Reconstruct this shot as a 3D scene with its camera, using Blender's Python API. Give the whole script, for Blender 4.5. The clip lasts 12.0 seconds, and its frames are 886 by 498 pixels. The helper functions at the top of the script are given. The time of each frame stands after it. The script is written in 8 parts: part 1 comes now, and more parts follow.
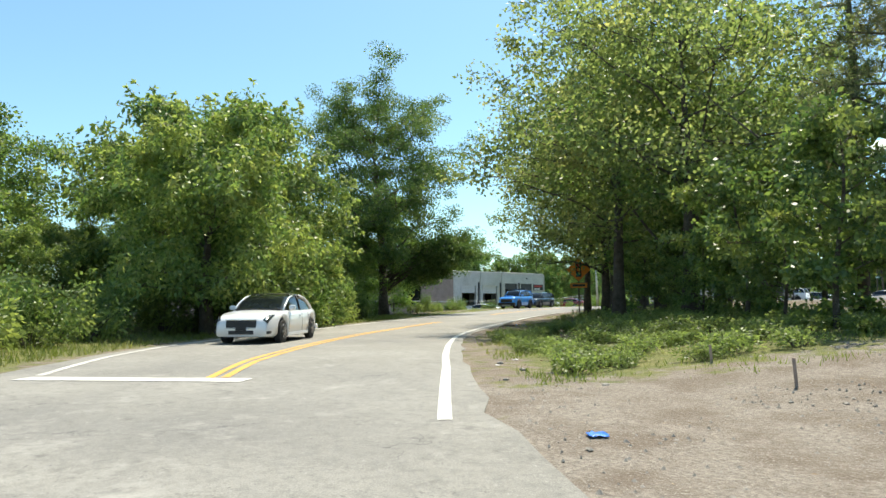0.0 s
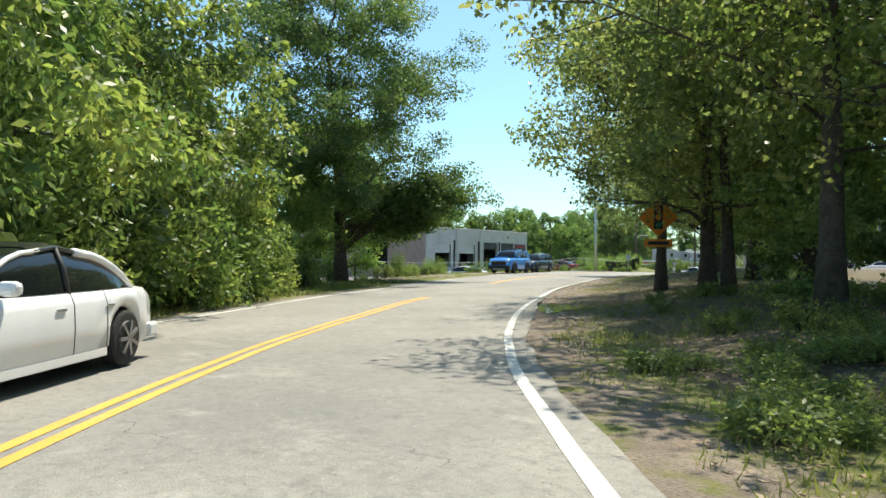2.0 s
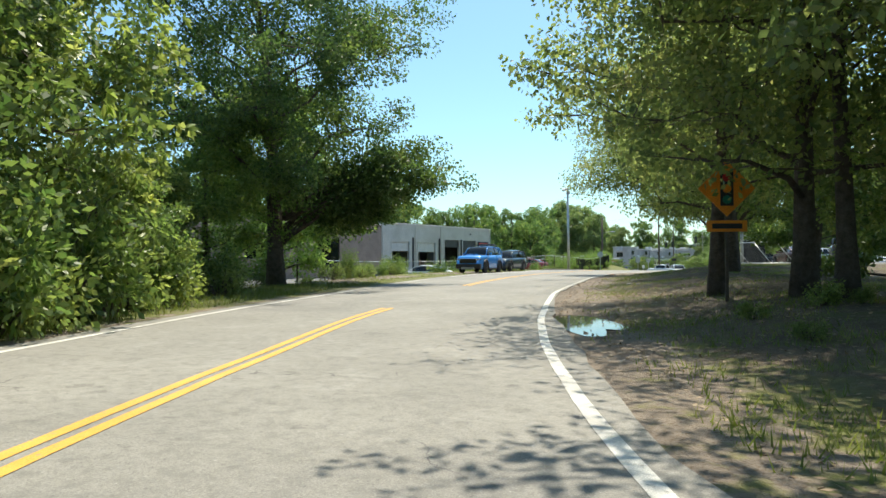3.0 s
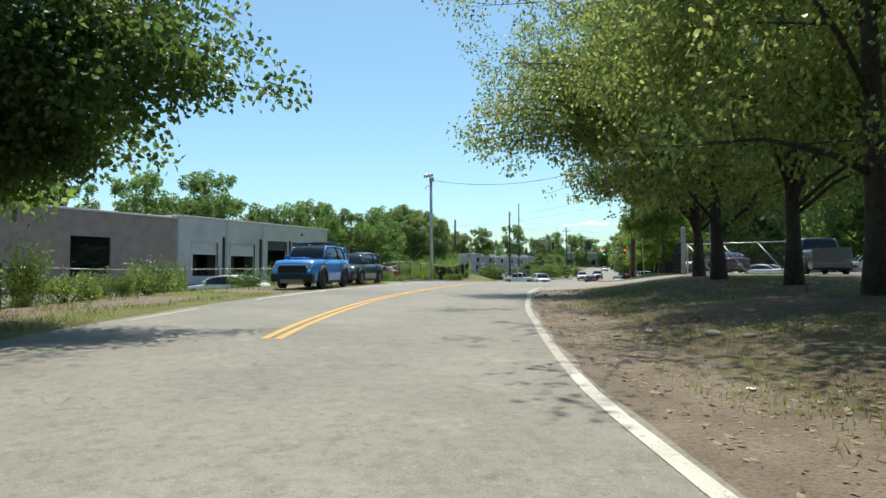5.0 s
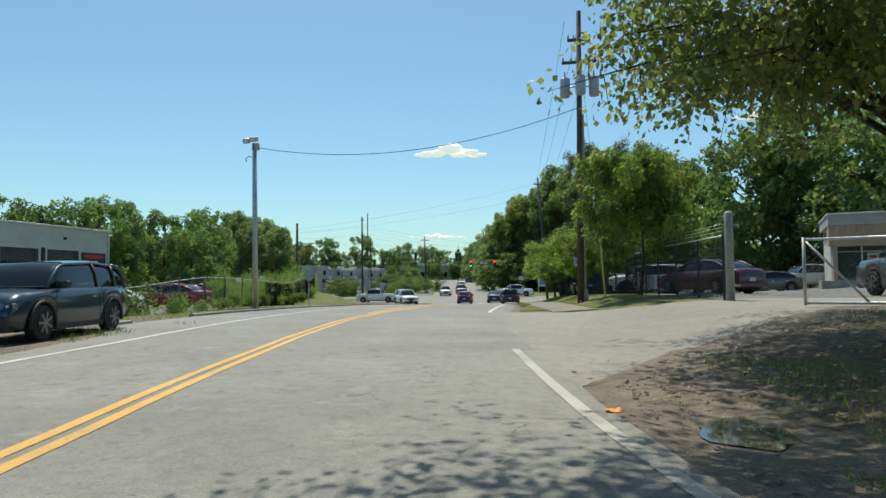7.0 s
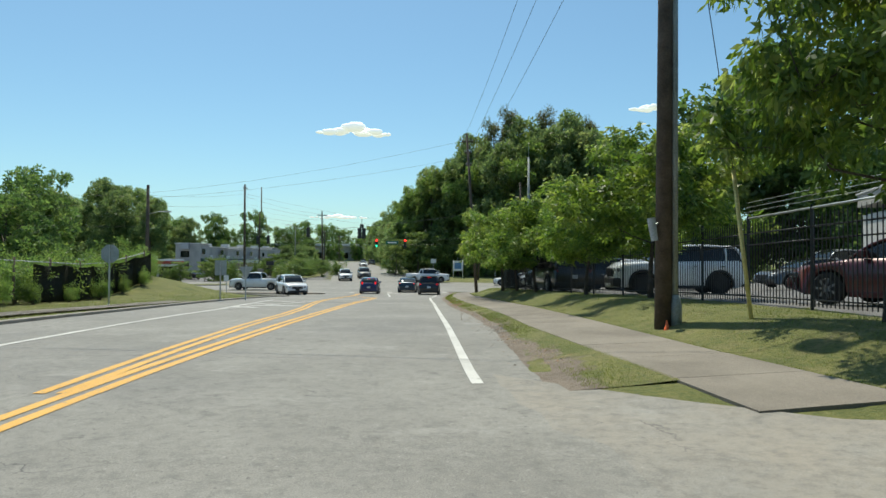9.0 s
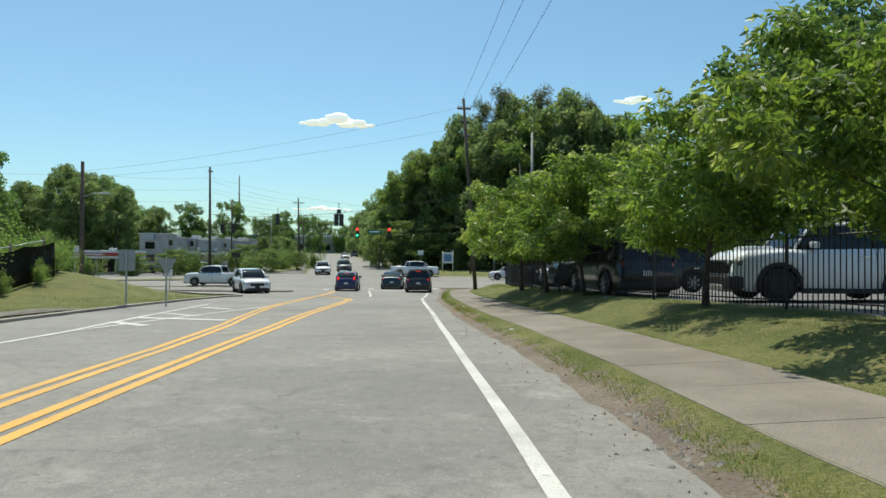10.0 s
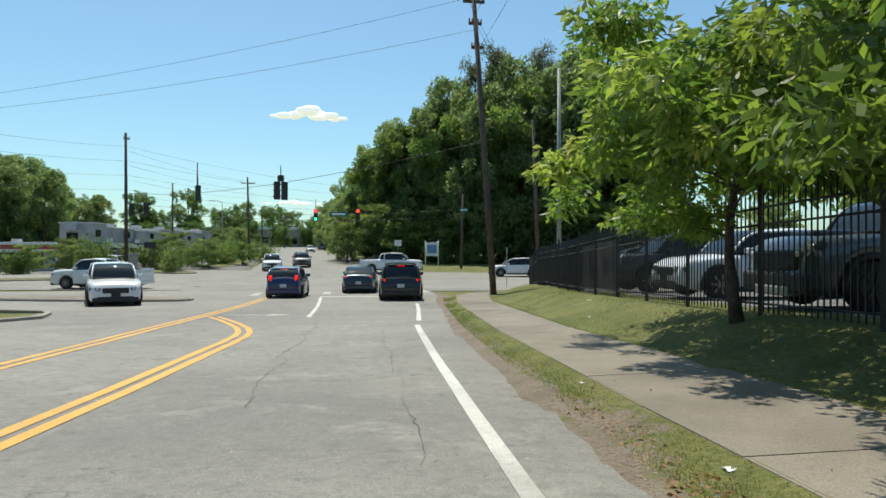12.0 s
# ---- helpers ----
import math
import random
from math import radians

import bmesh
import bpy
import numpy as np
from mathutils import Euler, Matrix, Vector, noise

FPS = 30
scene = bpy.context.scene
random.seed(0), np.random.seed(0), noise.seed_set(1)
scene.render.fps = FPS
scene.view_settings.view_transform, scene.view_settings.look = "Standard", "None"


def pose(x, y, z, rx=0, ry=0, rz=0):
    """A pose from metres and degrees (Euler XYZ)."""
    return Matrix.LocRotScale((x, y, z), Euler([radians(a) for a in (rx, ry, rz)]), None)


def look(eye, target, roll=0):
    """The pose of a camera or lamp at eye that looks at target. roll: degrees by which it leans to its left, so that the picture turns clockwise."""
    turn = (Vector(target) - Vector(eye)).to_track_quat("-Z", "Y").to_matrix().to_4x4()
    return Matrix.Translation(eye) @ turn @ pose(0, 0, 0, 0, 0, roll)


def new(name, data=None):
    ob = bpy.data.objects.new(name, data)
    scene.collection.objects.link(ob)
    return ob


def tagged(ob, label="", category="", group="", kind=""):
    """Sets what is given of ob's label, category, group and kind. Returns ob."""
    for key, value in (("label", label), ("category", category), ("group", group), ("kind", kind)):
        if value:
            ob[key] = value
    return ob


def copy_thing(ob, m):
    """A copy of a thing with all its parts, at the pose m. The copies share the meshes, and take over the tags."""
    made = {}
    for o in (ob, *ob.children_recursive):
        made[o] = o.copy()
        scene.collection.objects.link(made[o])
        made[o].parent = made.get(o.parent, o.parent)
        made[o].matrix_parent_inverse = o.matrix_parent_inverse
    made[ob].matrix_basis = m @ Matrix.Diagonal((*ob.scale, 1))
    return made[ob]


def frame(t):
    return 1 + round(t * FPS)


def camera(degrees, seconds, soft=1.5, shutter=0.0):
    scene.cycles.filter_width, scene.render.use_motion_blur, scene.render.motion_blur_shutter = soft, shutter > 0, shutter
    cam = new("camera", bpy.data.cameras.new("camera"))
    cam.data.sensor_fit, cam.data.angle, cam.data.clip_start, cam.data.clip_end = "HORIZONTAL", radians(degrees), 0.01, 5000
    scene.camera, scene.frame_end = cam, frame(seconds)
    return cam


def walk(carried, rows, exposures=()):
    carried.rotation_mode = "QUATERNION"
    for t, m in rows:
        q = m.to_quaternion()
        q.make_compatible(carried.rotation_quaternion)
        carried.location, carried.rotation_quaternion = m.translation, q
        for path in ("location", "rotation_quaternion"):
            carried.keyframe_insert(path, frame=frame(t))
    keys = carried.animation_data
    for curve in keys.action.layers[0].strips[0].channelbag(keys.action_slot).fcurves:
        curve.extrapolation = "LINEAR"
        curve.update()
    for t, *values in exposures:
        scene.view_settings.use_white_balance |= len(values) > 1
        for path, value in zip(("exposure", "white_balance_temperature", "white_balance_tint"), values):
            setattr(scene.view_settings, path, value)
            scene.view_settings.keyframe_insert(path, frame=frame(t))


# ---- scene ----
cam = camera(67.0, 12.0, soft=1.5)
# seconds, place, heading, pitch, roll
PATH = [
    (0, 0.000, 0.000, 0.838, 46.21, 4.64, 0.48),
    (0.5, -2.917, 2.372, 1.014, 46.43, 5.03, 0.47),
    (1, -5.813, 4.701, 1.111, 46.06, 3.03, -0.07),
    (1.5, -8.518, 6.940, 1.096, 45.05, 1.77, -0.44),
    (2, -11.397, 9.506, 1.034, 42.99, 1.19, -0.46),
    (2.5, -14.100, 12.103, 0.959, 41.24, 1.20, -0.25),
    (3, -16.818, 14.860, 0.915, 39.18, 1.21, 0.08),
    (3.2, -17.858, 15.990, 0.898, 38.30, 1.20, 0.21),
    (4.8, -26.426, 27.808, 0.992, 26.46, 1.70, -0.18),
    (5, -27.370, 29.463, 1.017, 25.14, 1.82, -0.09),
    (5.5, -29.610, 33.792, 1.107, 21.91, 2.49, -0.02),
    (6, -31.701, 38.064, 1.217, 18.81, 2.84, 0.04),
    (6.5, -33.476, 42.516, 1.300, 15.22, 3.00, 0.29),
    (7, -34.883, 46.903, 1.389, 11.99, 2.85, 0.47),
    (7.5, -36.024, 51.264, 1.487, 8.94, 2.66, 0.25),
    (7.7, -36.419, 53.032, 1.524, 7.83, 2.49, 0.04),
    (9.3, -38.663, 66.796, 1.598, 3.13, 1.04, -0.21),
    (9.5, -38.903, 68.759, 1.572, 2.89, 0.90, -0.12),
    (10, -39.479, 73.768, 1.532, 2.24, 0.62, -0.29),
    (10.5, -40.023, 78.795, 1.435, 1.59, 0.45, -0.46),
    (11, -40.569, 83.735, 1.336, 0.73, 0.15, -0.17),
    (11.5, -40.976, 88.343, 1.204, 0.22, 0.05, -0.05),
    (12, -41.286, 92.626, 1.075, -0.00, 0.18, -0.06),
]
# seconds, stops, white balance
LIGHT = [(0, 0.82, 7100, 6), (3.2, 0.70, 7000, 6), (5.0, 0.32, 6900, 6), (6.5, 0.05, 6800, 3), (9.5, 0.08, 6800, 3), (12, 0.16, 6900, 5)]
walk(cam, [(t, pose(x, y, z, 90 + p, r, h)) for t, x, y, z, h, p, r in PATH], exposures=LIGHT)

# ---- sky and sun ----
SUN_AZ, SUN_EL = -20.0, 66.0          # degrees: clockwise from +y, and above the horizon
world = bpy.data.worlds.new("world")
scene.world = world
world.use_nodes = True
wn = world.node_tree.nodes
sky = wn.new("ShaderNodeTexSky")
sky.sky_type = 'NISHITA'
sky.sun_disc = False
sky.sun_elevation, sky.sun_rotation = radians(SUN_EL), radians(SUN_AZ)
sky.air_density, sky.dust_density, sky.ozone_density = 1.0, 0.9, 1.0
wn["Background"].inputs["Strength"].default_value = 0.125
clear = wn.new("ShaderNodeMix")            # a clear, slightly cyan summer sky
clear.data_type, clear.blend_type = 'RGBA', 'MULTIPLY'
clear.inputs["Factor"].default_value = 1.0
clear.inputs["B"].default_value = (0.72, 0.97, 1.06, 1)
world.node_tree.links.new(sky.outputs[0], clear.inputs["A"])
world.node_tree.links.new(clear.outputs["Result"], wn["Background"].inputs["Color"])
sun = new("sun", bpy.data.lights.new("sun", 'SUN'))
sun.data.energy, sun.data.angle, sun.data.color = 4.6, radians(0.6), (1.0, 0.95, 0.86)
_a, _e = radians(SUN_AZ), radians(SUN_EL)
sun_dir = Vector((math.sin(_a) * math.cos(_e), math.cos(_a) * math.cos(_e), math.sin(_e)))
sun.matrix_world = look(sun_dir * 60, (0, 0, 0))

# ---- materials ----
def ramp_mix(nt, fac, a, b):
    m = nt.nodes.new("ShaderNodeMix")
    m.data_type = 'RGBA'
    m.inputs["A"].default_value, m.inputs["B"].default_value = (*a, 1), (*b, 1)
    nt.links.new(fac, m.inputs["Factor"])
    return m.outputs["Result"]


def mix_in(nt, fac, col, b):
    m = nt.nodes.new("ShaderNodeMix")
    m.data_type = 'RGBA'
    nt.links.new(col, m.inputs["A"])
    if isinstance(b, tuple):
        m.inputs["B"].default_value = (*b, 1)
    else:
        nt.links.new(b, m.inputs["B"])
    nt.links.new(fac, m.inputs["Factor"])
    return m.outputs["Result"]


def noise_of(nt, co, scale, detail=4, lo=0.35, hi=0.65, rough=0.6):
    n = nt.nodes.new("ShaderNodeTexNoise")
    n.inputs["Scale"].default_value, n.inputs["Detail"].default_value = scale, detail
    n.inputs["Roughness"].default_value = rough
    nt.links.new(co, n.inputs["Vector"])
    r = nt.nodes.new("ShaderNodeMapRange")
    r.inputs["From Min"].default_value, r.inputs["From Max"].default_value = lo, hi
    nt.links.new(n.outputs["Fac"], r.inputs["Value"])
    return r.outputs["Result"]


def surf(name, c1, c2, scale=2.0, fine=40.0, rough=0.8, metal=0.0, bump=0.3, c3=None, world_space=True, dist=0.02, coat=0.0, vary=0.0, grain=0.22):
    """A surface with broad patches (c1 to c2), fine grain and relief; c3: stains."""
    m = bpy.data.materials.new(name)
    m.use_nodes = True
    nt = m.node_tree
    b = nt.nodes["Principled BSDF"]
    if world_space:
        co = nt.nodes.new("ShaderNodeNewGeometry").outputs["Position"]
    else:
        co = nt.nodes.new("ShaderNodeTexCoord").outputs["Object"]
    col = ramp_mix(nt, noise_of(nt, co, scale), c1, c2)
    fn = noise_of(nt, co, fine, 3, 0.3, 0.7)
    hs = nt.nodes.new("ShaderNodeHueSaturation")
    v = nt.nodes.new("ShaderNodeMapRange")
    v.inputs["To Min"].default_value, v.inputs["To Max"].default_value = 1 - grain, 1 + grain
    nt.links.new(fn, v.inputs["Value"])
    if vary:
        oi = nt.nodes.new("ShaderNodeObjectInfo")
        vr = nt.nodes.new("ShaderNodeMapRange")
        vr.inputs["To Min"].default_value, vr.inputs["To Max"].default_value = 1 - vary, 1 + vary
        nt.links.new(oi.outputs["Random"], vr.inputs["Value"])
        mul = nt.nodes.new("ShaderNodeMath")
        mul.operation = 'MULTIPLY'
        nt.links.new(v.outputs["Result"], mul.inputs[0])
        nt.links.new(vr.outputs["Result"], mul.inputs[1])
        nt.links.new(mul.outputs[0], hs.inputs["Value"])
    else:
        nt.links.new(v.outputs["Result"], hs.inputs["Value"])
    if c3:
        col = mix_in(nt, noise_of(nt, co, scale * 0.37, 5, 0.52, 0.72), col, c3)
    nt.links.new(col, hs.inputs["Color"])
    nt.links.new(hs.outputs["Color"], b.inputs["Base Color"])
    b.inputs["Roughness"].default_value, b.inputs["Metallic"].default_value = rough, metal
    if coat:
        b.inputs["Coat Weight"].default_value, b.inputs["Coat Roughness"].default_value = coat, 0.04
    if bump:
        bp = nt.nodes.new("ShaderNodeBump")
        bp.inputs["Strength"].default_value, bp.inputs["Distance"].default_value = bump, dist
        nt.links.new(fn, bp.inputs["Height"])
        nt.links.new(bp.outputs["Normal"], b.inputs["Normal"])
    return m


def leaf_mat(name, dark, light, yellow, trans=0.35, rough=0.45):
    m = bpy.data.materials.new(name)
    m.use_nodes = True
    nt = m.node_tree
    out = nt.nodes["Material Output"]
    b = nt.nodes["Principled BSDF"]
    geo = nt.nodes.new("ShaderNodeNewGeometry")
    co = nt.nodes.new("ShaderNodeTexCoord").outputs["Object"]
    col = ramp_mix(nt, geo.outputs["Random Per Island"], dark, light)
    col = mix_in(nt, noise_of(nt, co, 0.55, 3, 0.5, 0.75), col, yellow)
    oi = nt.nodes.new("ShaderNodeObjectInfo")
    hs = nt.nodes.new("ShaderNodeHueSaturation")
    vr = nt.nodes.new("ShaderNodeMapRange")
    vr.inputs["To Min"].default_value, vr.inputs["To Max"].default_value = 0.8, 1.2
    nt.links.new(oi.outputs["Random"], vr.inputs["Value"])
    nt.links.new(vr.outputs["Result"], hs.inputs["Value"])
    nt.links.new(col, hs.inputs["Color"])
    nt.links.new(hs.outputs["Color"], b.inputs["Base Color"])
    b.inputs["Roughness"].default_value = rough
    t = nt.nodes.new("ShaderNodeBsdfTranslucent")
    bright = nt.nodes.new("ShaderNodeHueSaturation")
    bright.inputs["Value"].default_value, bright.inputs["Saturation"].default_value = 1.9, 1.1
    nt.links.new(hs.outputs["Color"], bright.inputs["Color"])
    nt.links.new(bright.outputs["Color"], t.inputs["Color"])
    mx = nt.nodes.new("ShaderNodeMixShader")
    mx.inputs[0].default_value = trans
    nt.links.new(b.outputs[0], mx.inputs[1])
    nt.links.new(t.outputs[0], mx.inputs[2])
    nt.links.new(mx.outputs[0], out.inputs["Surface"])
    return m


def glow(name, colour, strength):
    m = bpy.data.materials.new(name)
    m.use_nodes = True
    b = m.node_tree.nodes["Principled BSDF"]
    b.inputs["Base Color"].default_value = (*colour, 1)
    b.inputs["Emission Color"].default_value = (*colour, 1)
    b.inputs["Emission Strength"].default_value = strength
    return m


def glass(name, tint, rough=0.02):
    """Dark tinted window glass with a real reflection."""
    m = bpy.data.materials.new(name)
    m.use_nodes = True
    b = m.node_tree.nodes["Principled BSDF"]
    b.inputs["Base Color"].default_value = (*tint, 1)
    b.inputs["Roughness"].default_value = rough
    b.inputs["IOR"].default_value = 1.52
    b.inputs["Transmission Weight"].default_value = 0.35
    return m


def ground_material():
    """Grass, bare dirt, leaf litter and gravel, by the ground's own zones."""
    m = bpy.data.materials.new("ground_cover")
    m.use_nodes = True
    nt = m.node_tree
    b = nt.nodes["Principled BSDF"]
    co = nt.nodes.new("ShaderNodeNewGeometry").outputs["Position"]
    grass = ramp_mix(nt, noise_of(nt, co, 0.9, 4), (0.105, 0.118, 0.028), (0.185, 0.18, 0.052))
    # dry straw, thin brown spots and clumps of darker blades
    grass = mix_in(nt, noise_of(nt, co, 1.7, 6, 0.50, 0.72, 0.7), grass, (0.235, 0.20, 0.085))
    grass = mix_in(nt, noise_of(nt, co, 4.3, 6, 0.60, 0.76, 0.75), grass, (0.155, 0.125, 0.06))
    grass = mix_in(nt, noise_of(nt, co, 14, 4, 0.45, 0.72, 0.7), grass, (0.06, 0.085, 0.02))
    dirt = ramp_mix(nt, noise_of(nt, co, 1.6, 5), (0.17, 0.135, 0.105), (0.25, 0.205, 0.16))
    dirt = mix_in(nt, noise_of(nt, co, 30, 3, 0.5, 0.7), dirt, (0.12, 0.085, 0.055))
    litter = ramp_mix(nt, noise_of(nt, co, 3.0, 5), (0.105, 0.08, 0.055), (0.185, 0.145, 0.10))
    litter = mix_in(nt, noise_of(nt, co, 22, 4, 0.45, 0.65), litter, (0.075, 0.05, 0.03))
    litter = mix_in(nt, noise_of(nt, co, 0.7, 4, 0.5, 0.7), litter, (0.11, 0.12, 0.035))
    gravel = ramp_mix(nt, noise_of(nt, co, 18, 5), (0.16, 0.135, 0.11), (0.29, 0.25, 0.205))
    gravel = mix_in(nt, noise_of(nt, co, 1.3, 5, 0.42, 0.62), gravel, (0.15, 0.115, 0.085))
    gravel = mix_in(nt, noise_of(nt, co, 45, 3, 0.55, 0.7), gravel, (0.36, 0.32, 0.27))
    lot = ramp_mix(nt, noise_of(nt, co, 0.8, 5), (0.13, 0.125, 0.12), (0.2, 0.195, 0.19))
    col = grass
    for zone, c in (("dirt", dirt), ("litter", litter), ("gravel", gravel), ("lot", lot)):
        at = nt.nodes.new("ShaderNodeAttribute")
        at.attribute_name = zone
        add = nt.nodes.new("ShaderNodeMath")
        add.operation = 'ADD'
        nt.links.new(at.outputs["Fac"], add.inputs[0])
        nz = noise_of(nt, co, 2.3, 5, 0.2, 0.8)
        nt.links.new(nz, add.inputs[1])
        mr = nt.nodes.new("ShaderNodeMapRange")
        mr.inputs["From Min"].default_value, mr.inputs["From Max"].default_value = 0.85, 1.1
        nt.links.new(add.outputs[0], mr.inputs["Value"])
        col = mix_in(nt, mr.outputs["Result"], col, c)
    nt.links.new(col, b.inputs["Base Color"])
    b.inputs["Roughness"].default_value = 0.95
    bp = nt.nodes.new("ShaderNodeBump")
    bp.inputs["Strength"].default_value, bp.inputs["Distance"].default_value = 0.7, 0.05
    nt.links.new(noise_of(nt, co, 25, 5, 0.2, 0.8), bp.inputs["Height"])
    nt.links.new(bp.outputs["Normal"], b.inputs["Normal"])
    return m


def asphalt_material(name="asphalt", sand=0.0):
    m = surf(name, (0.203, 0.193, 0.171), (0.263, 0.25, 0.222), 0.35, 90, 0.82, bump=0.4, c3=(0.16, 0.153, 0.143), dist=0.008, grain=0.3)
    nt = m.node_tree
    b = nt.nodes["Principled BSDF"]
    link = b.inputs["Base Color"].links[0]
    col = link.from_socket
    co = nt.nodes.new("ShaderNodeNewGeometry").outputs["Position"]
    # oily smudges and worn pale spots
    col = mix_in(nt, noise_of(nt, co, 2.6, 6, 0.57, 0.72, 0.75), col, (0.122, 0.115, 0.103))
    col = mix_in(nt, noise_of(nt, co, 1.1, 6, 0.55, 0.74, 0.75), col, (0.32, 0.305, 0.275))
    col = mix_in(nt, noise_of(nt, co, 17, 4, 0.60, 0.72, 0.7), col, (0.10, 0.096, 0.088))
    col = mix_in(nt, noise_of(nt, co, 23, 4, 0.62, 0.74, 0.7), col, (0.40, 0.385, 0.35))
    if sand:
        col = mix_in(nt, noise_of(nt, co, 0.9, 6, 0.6 - sand, 0.80, 0.7), col, (0.30, 0.262, 0.21))
    col = mix_in(nt, noise_of(nt, co, 6.5, 6, 0.46, 0.80, 0.75), col, (0.135, 0.13, 0.118))
    # hairline cracks that come and go
    warp = nt.nodes.new("ShaderNodeTexNoise")
    warp.inputs["Scale"].default_value, warp.inputs["Detail"].default_value = 1.8, 4
    nt.links.new(co, warp.inputs["Vector"])
    add = nt.nodes.new("ShaderNodeVectorMath")
    add.operation = 'MULTIPLY_ADD'
    nt.links.new(warp.outputs["Color"], add.inputs[0])
    add.inputs[1].default_value = (1.3, 1.3, 0)
    nt.links.new(co, add.inputs[2])
    cells = nt.nodes.new("ShaderNodeTexVoronoi")
    cells.feature = 'DISTANCE_TO_EDGE'
    cells.voronoi_dimensions = '2D'
    cells.inputs["Scale"].default_value = 0.38
    nt.links.new(add.outputs[0], cells.inputs["Vector"])
    thin = nt.nodes.new("ShaderNodeMapRange")
    thin.inputs["From Min"].default_value, thin.inputs["From Max"].default_value = 0.006, 0.002
    nt.links.new(cells.outputs["Distance"], thin.inputs["Value"])
    gate_ = nt.nodes.new("ShaderNodeMath")
    gate_.operation = 'MULTIPLY'
    nt.links.new(thin.outputs["Result"], gate_.inputs[0])
    nt.links.new(noise_of(nt, co, 0.5, 4, 0.5, 0.6), gate_.inputs[1])
    col = mix_in(nt, gate_.outputs[0], col, (0.10, 0.095, 0.09))
    nt.links.new(col, b.inputs["Base Color"])
    return m


M_GROUND = ground_material()
M_ASPHALT = asphalt_material()
M_SANDY = asphalt_material("sandy_asphalt", 0.27)
M_CRACK = surf("crack_filler", (0.085, 0.082, 0.077), (0.125, 0.12, 0.112), 5, 60, 0.85)


def worn_paint(name, c1, c2, c3):
    """Road paint rubbed through to the asphalt in specks."""
    m = surf(name, c1, c2, 1.5, 70, 0.6, c3=c3)
    nt = m.node_tree
    b = nt.nodes["Principled BSDF"]
    col = b.inputs["Base Color"].links[0].from_socket
    co = nt.nodes.new("ShaderNodeNewGeometry").outputs["Position"]
    col = mix_in(nt, noise_of(nt, co, 14, 6, 0.58, 0.68, 0.7), col, (0.25, 0.235, 0.205))
    nt.links.new(col, b.inputs["Base Color"])
    return m


M_WHITE = worn_paint("road_paint_white", (0.50, 0.485, 0.445), (0.61, 0.595, 0.55), (0.33, 0.315, 0.285))
M_YELLOW = worn_paint("road_paint_yellow", (0.60, 0.315, 0.045), (0.68, 0.37, 0.06), (0.47, 0.29, 0.08))
M_FAINT = surf("worn_paint", (0.36, 0.31, 0.19), (0.29, 0.26, 0.19), 1.5, 70, 0.7)
M_CONCRETE = surf("concrete", (0.185, 0.160, 0.128), (0.245, 0.215, 0.175), 0.9, 60, 0.88, c3=(0.14, 0.12, 0.095), vary=0.06, bump=0.4)
M_KERB = surf("kerb_concrete", (0.27, 0.245, 0.205), (0.34, 0.31, 0.265), 1.4, 60, 0.85, c3=(0.24, 0.2, 0.15))
M_BARK = surf("bark", (0.075, 0.058, 0.045), (0.13, 0.105, 0.085), 6, 30, 0.95, bump=0.8, world_space=False, dist=0.04)
M_DULL = surf("dull_galvanised", (0.26, 0.28, 0.26), (0.34, 0.36, 0.34), 3, 30, 0.65, 0.15, bump=0.1, world_space=False)
M_POLE = surf("weathered_pole", (0.075, 0.056, 0.043), (0.13, 0.10, 0.078), 3, 35, 0.9, bump=0.5, world_space=False)
M_STEEL = surf("galvanised_steel", (0.42, 0.43, 0.43), (0.55, 0.56, 0.56), 3, 30, 0.45, 0.7, bump=0.05, world_space=False)
M_BLACK = surf("black_paint", (0.012, 0.012, 0.014), (0.022, 0.022, 0.024), 4, 40, 0.45, bump=0.05, world_space=False)
M_WIRE = surf("cable", (0.02, 0.02, 0.02), (0.03, 0.03, 0.03), 4, 40, 0.6, bump=0)
M_LEAF_A = leaf_mat("leaves_broad", (0.085, 0.145, 0.04), (0.17, 0.235, 0.065), (0.25, 0.29, 0.075), 0.55)
M_LEAF_B = leaf_mat("leaves_bright", (0.062, 0.115, 0.034), (0.175, 0.235, 0.066), (0.36, 0.39, 0.115), 0.40)
M_LEAF_C = leaf_mat("leaves_olive", (0.098, 0.140, 0.050), (0.225, 0.27, 0.09), (0.35, 0.34, 0.125), 0.60, 0.42)
M_LEAF_E = leaf_mat("leaves_tall", (0.055, 0.10, 0.032), (0.12, 0.185, 0.055), (0.22, 0.27, 0.075), 0.52)
M_LEAF_FAR = leaf_mat("leaves_far", (0.078, 0.128, 0.052), (0.215, 0.275, 0.10), (0.29, 0.32, 0.125), 0.52)
M_LEAF_D = leaf_mat("leaves_street", (0.065, 0.122, 0.03), (0.185, 0.26, 0.052), (0.30, 0.345, 0.075), 0.48, 0.5)
# pale leaf colour that stands in for sun on the crowns' tips
M_LIT_TIP = leaf_mat("sunlit_tip_leaves", (0.15, 0.205, 0.055), (0.28, 0.325, 0.095), (0.38, 0.39, 0.135), 0.5, 0.45)
M_NEEDLE = leaf_mat("needles", (0.05, 0.075, 0.032), (0.12, 0.13, 0.055), (0.17, 0.15, 0.075), 0.5)
M_GRASS = leaf_mat("grass_blades", (0.095, 0.130, 0.028), (0.175, 0.21, 0.05), (0.27, 0.25, 0.09), 0.4, 0.6)
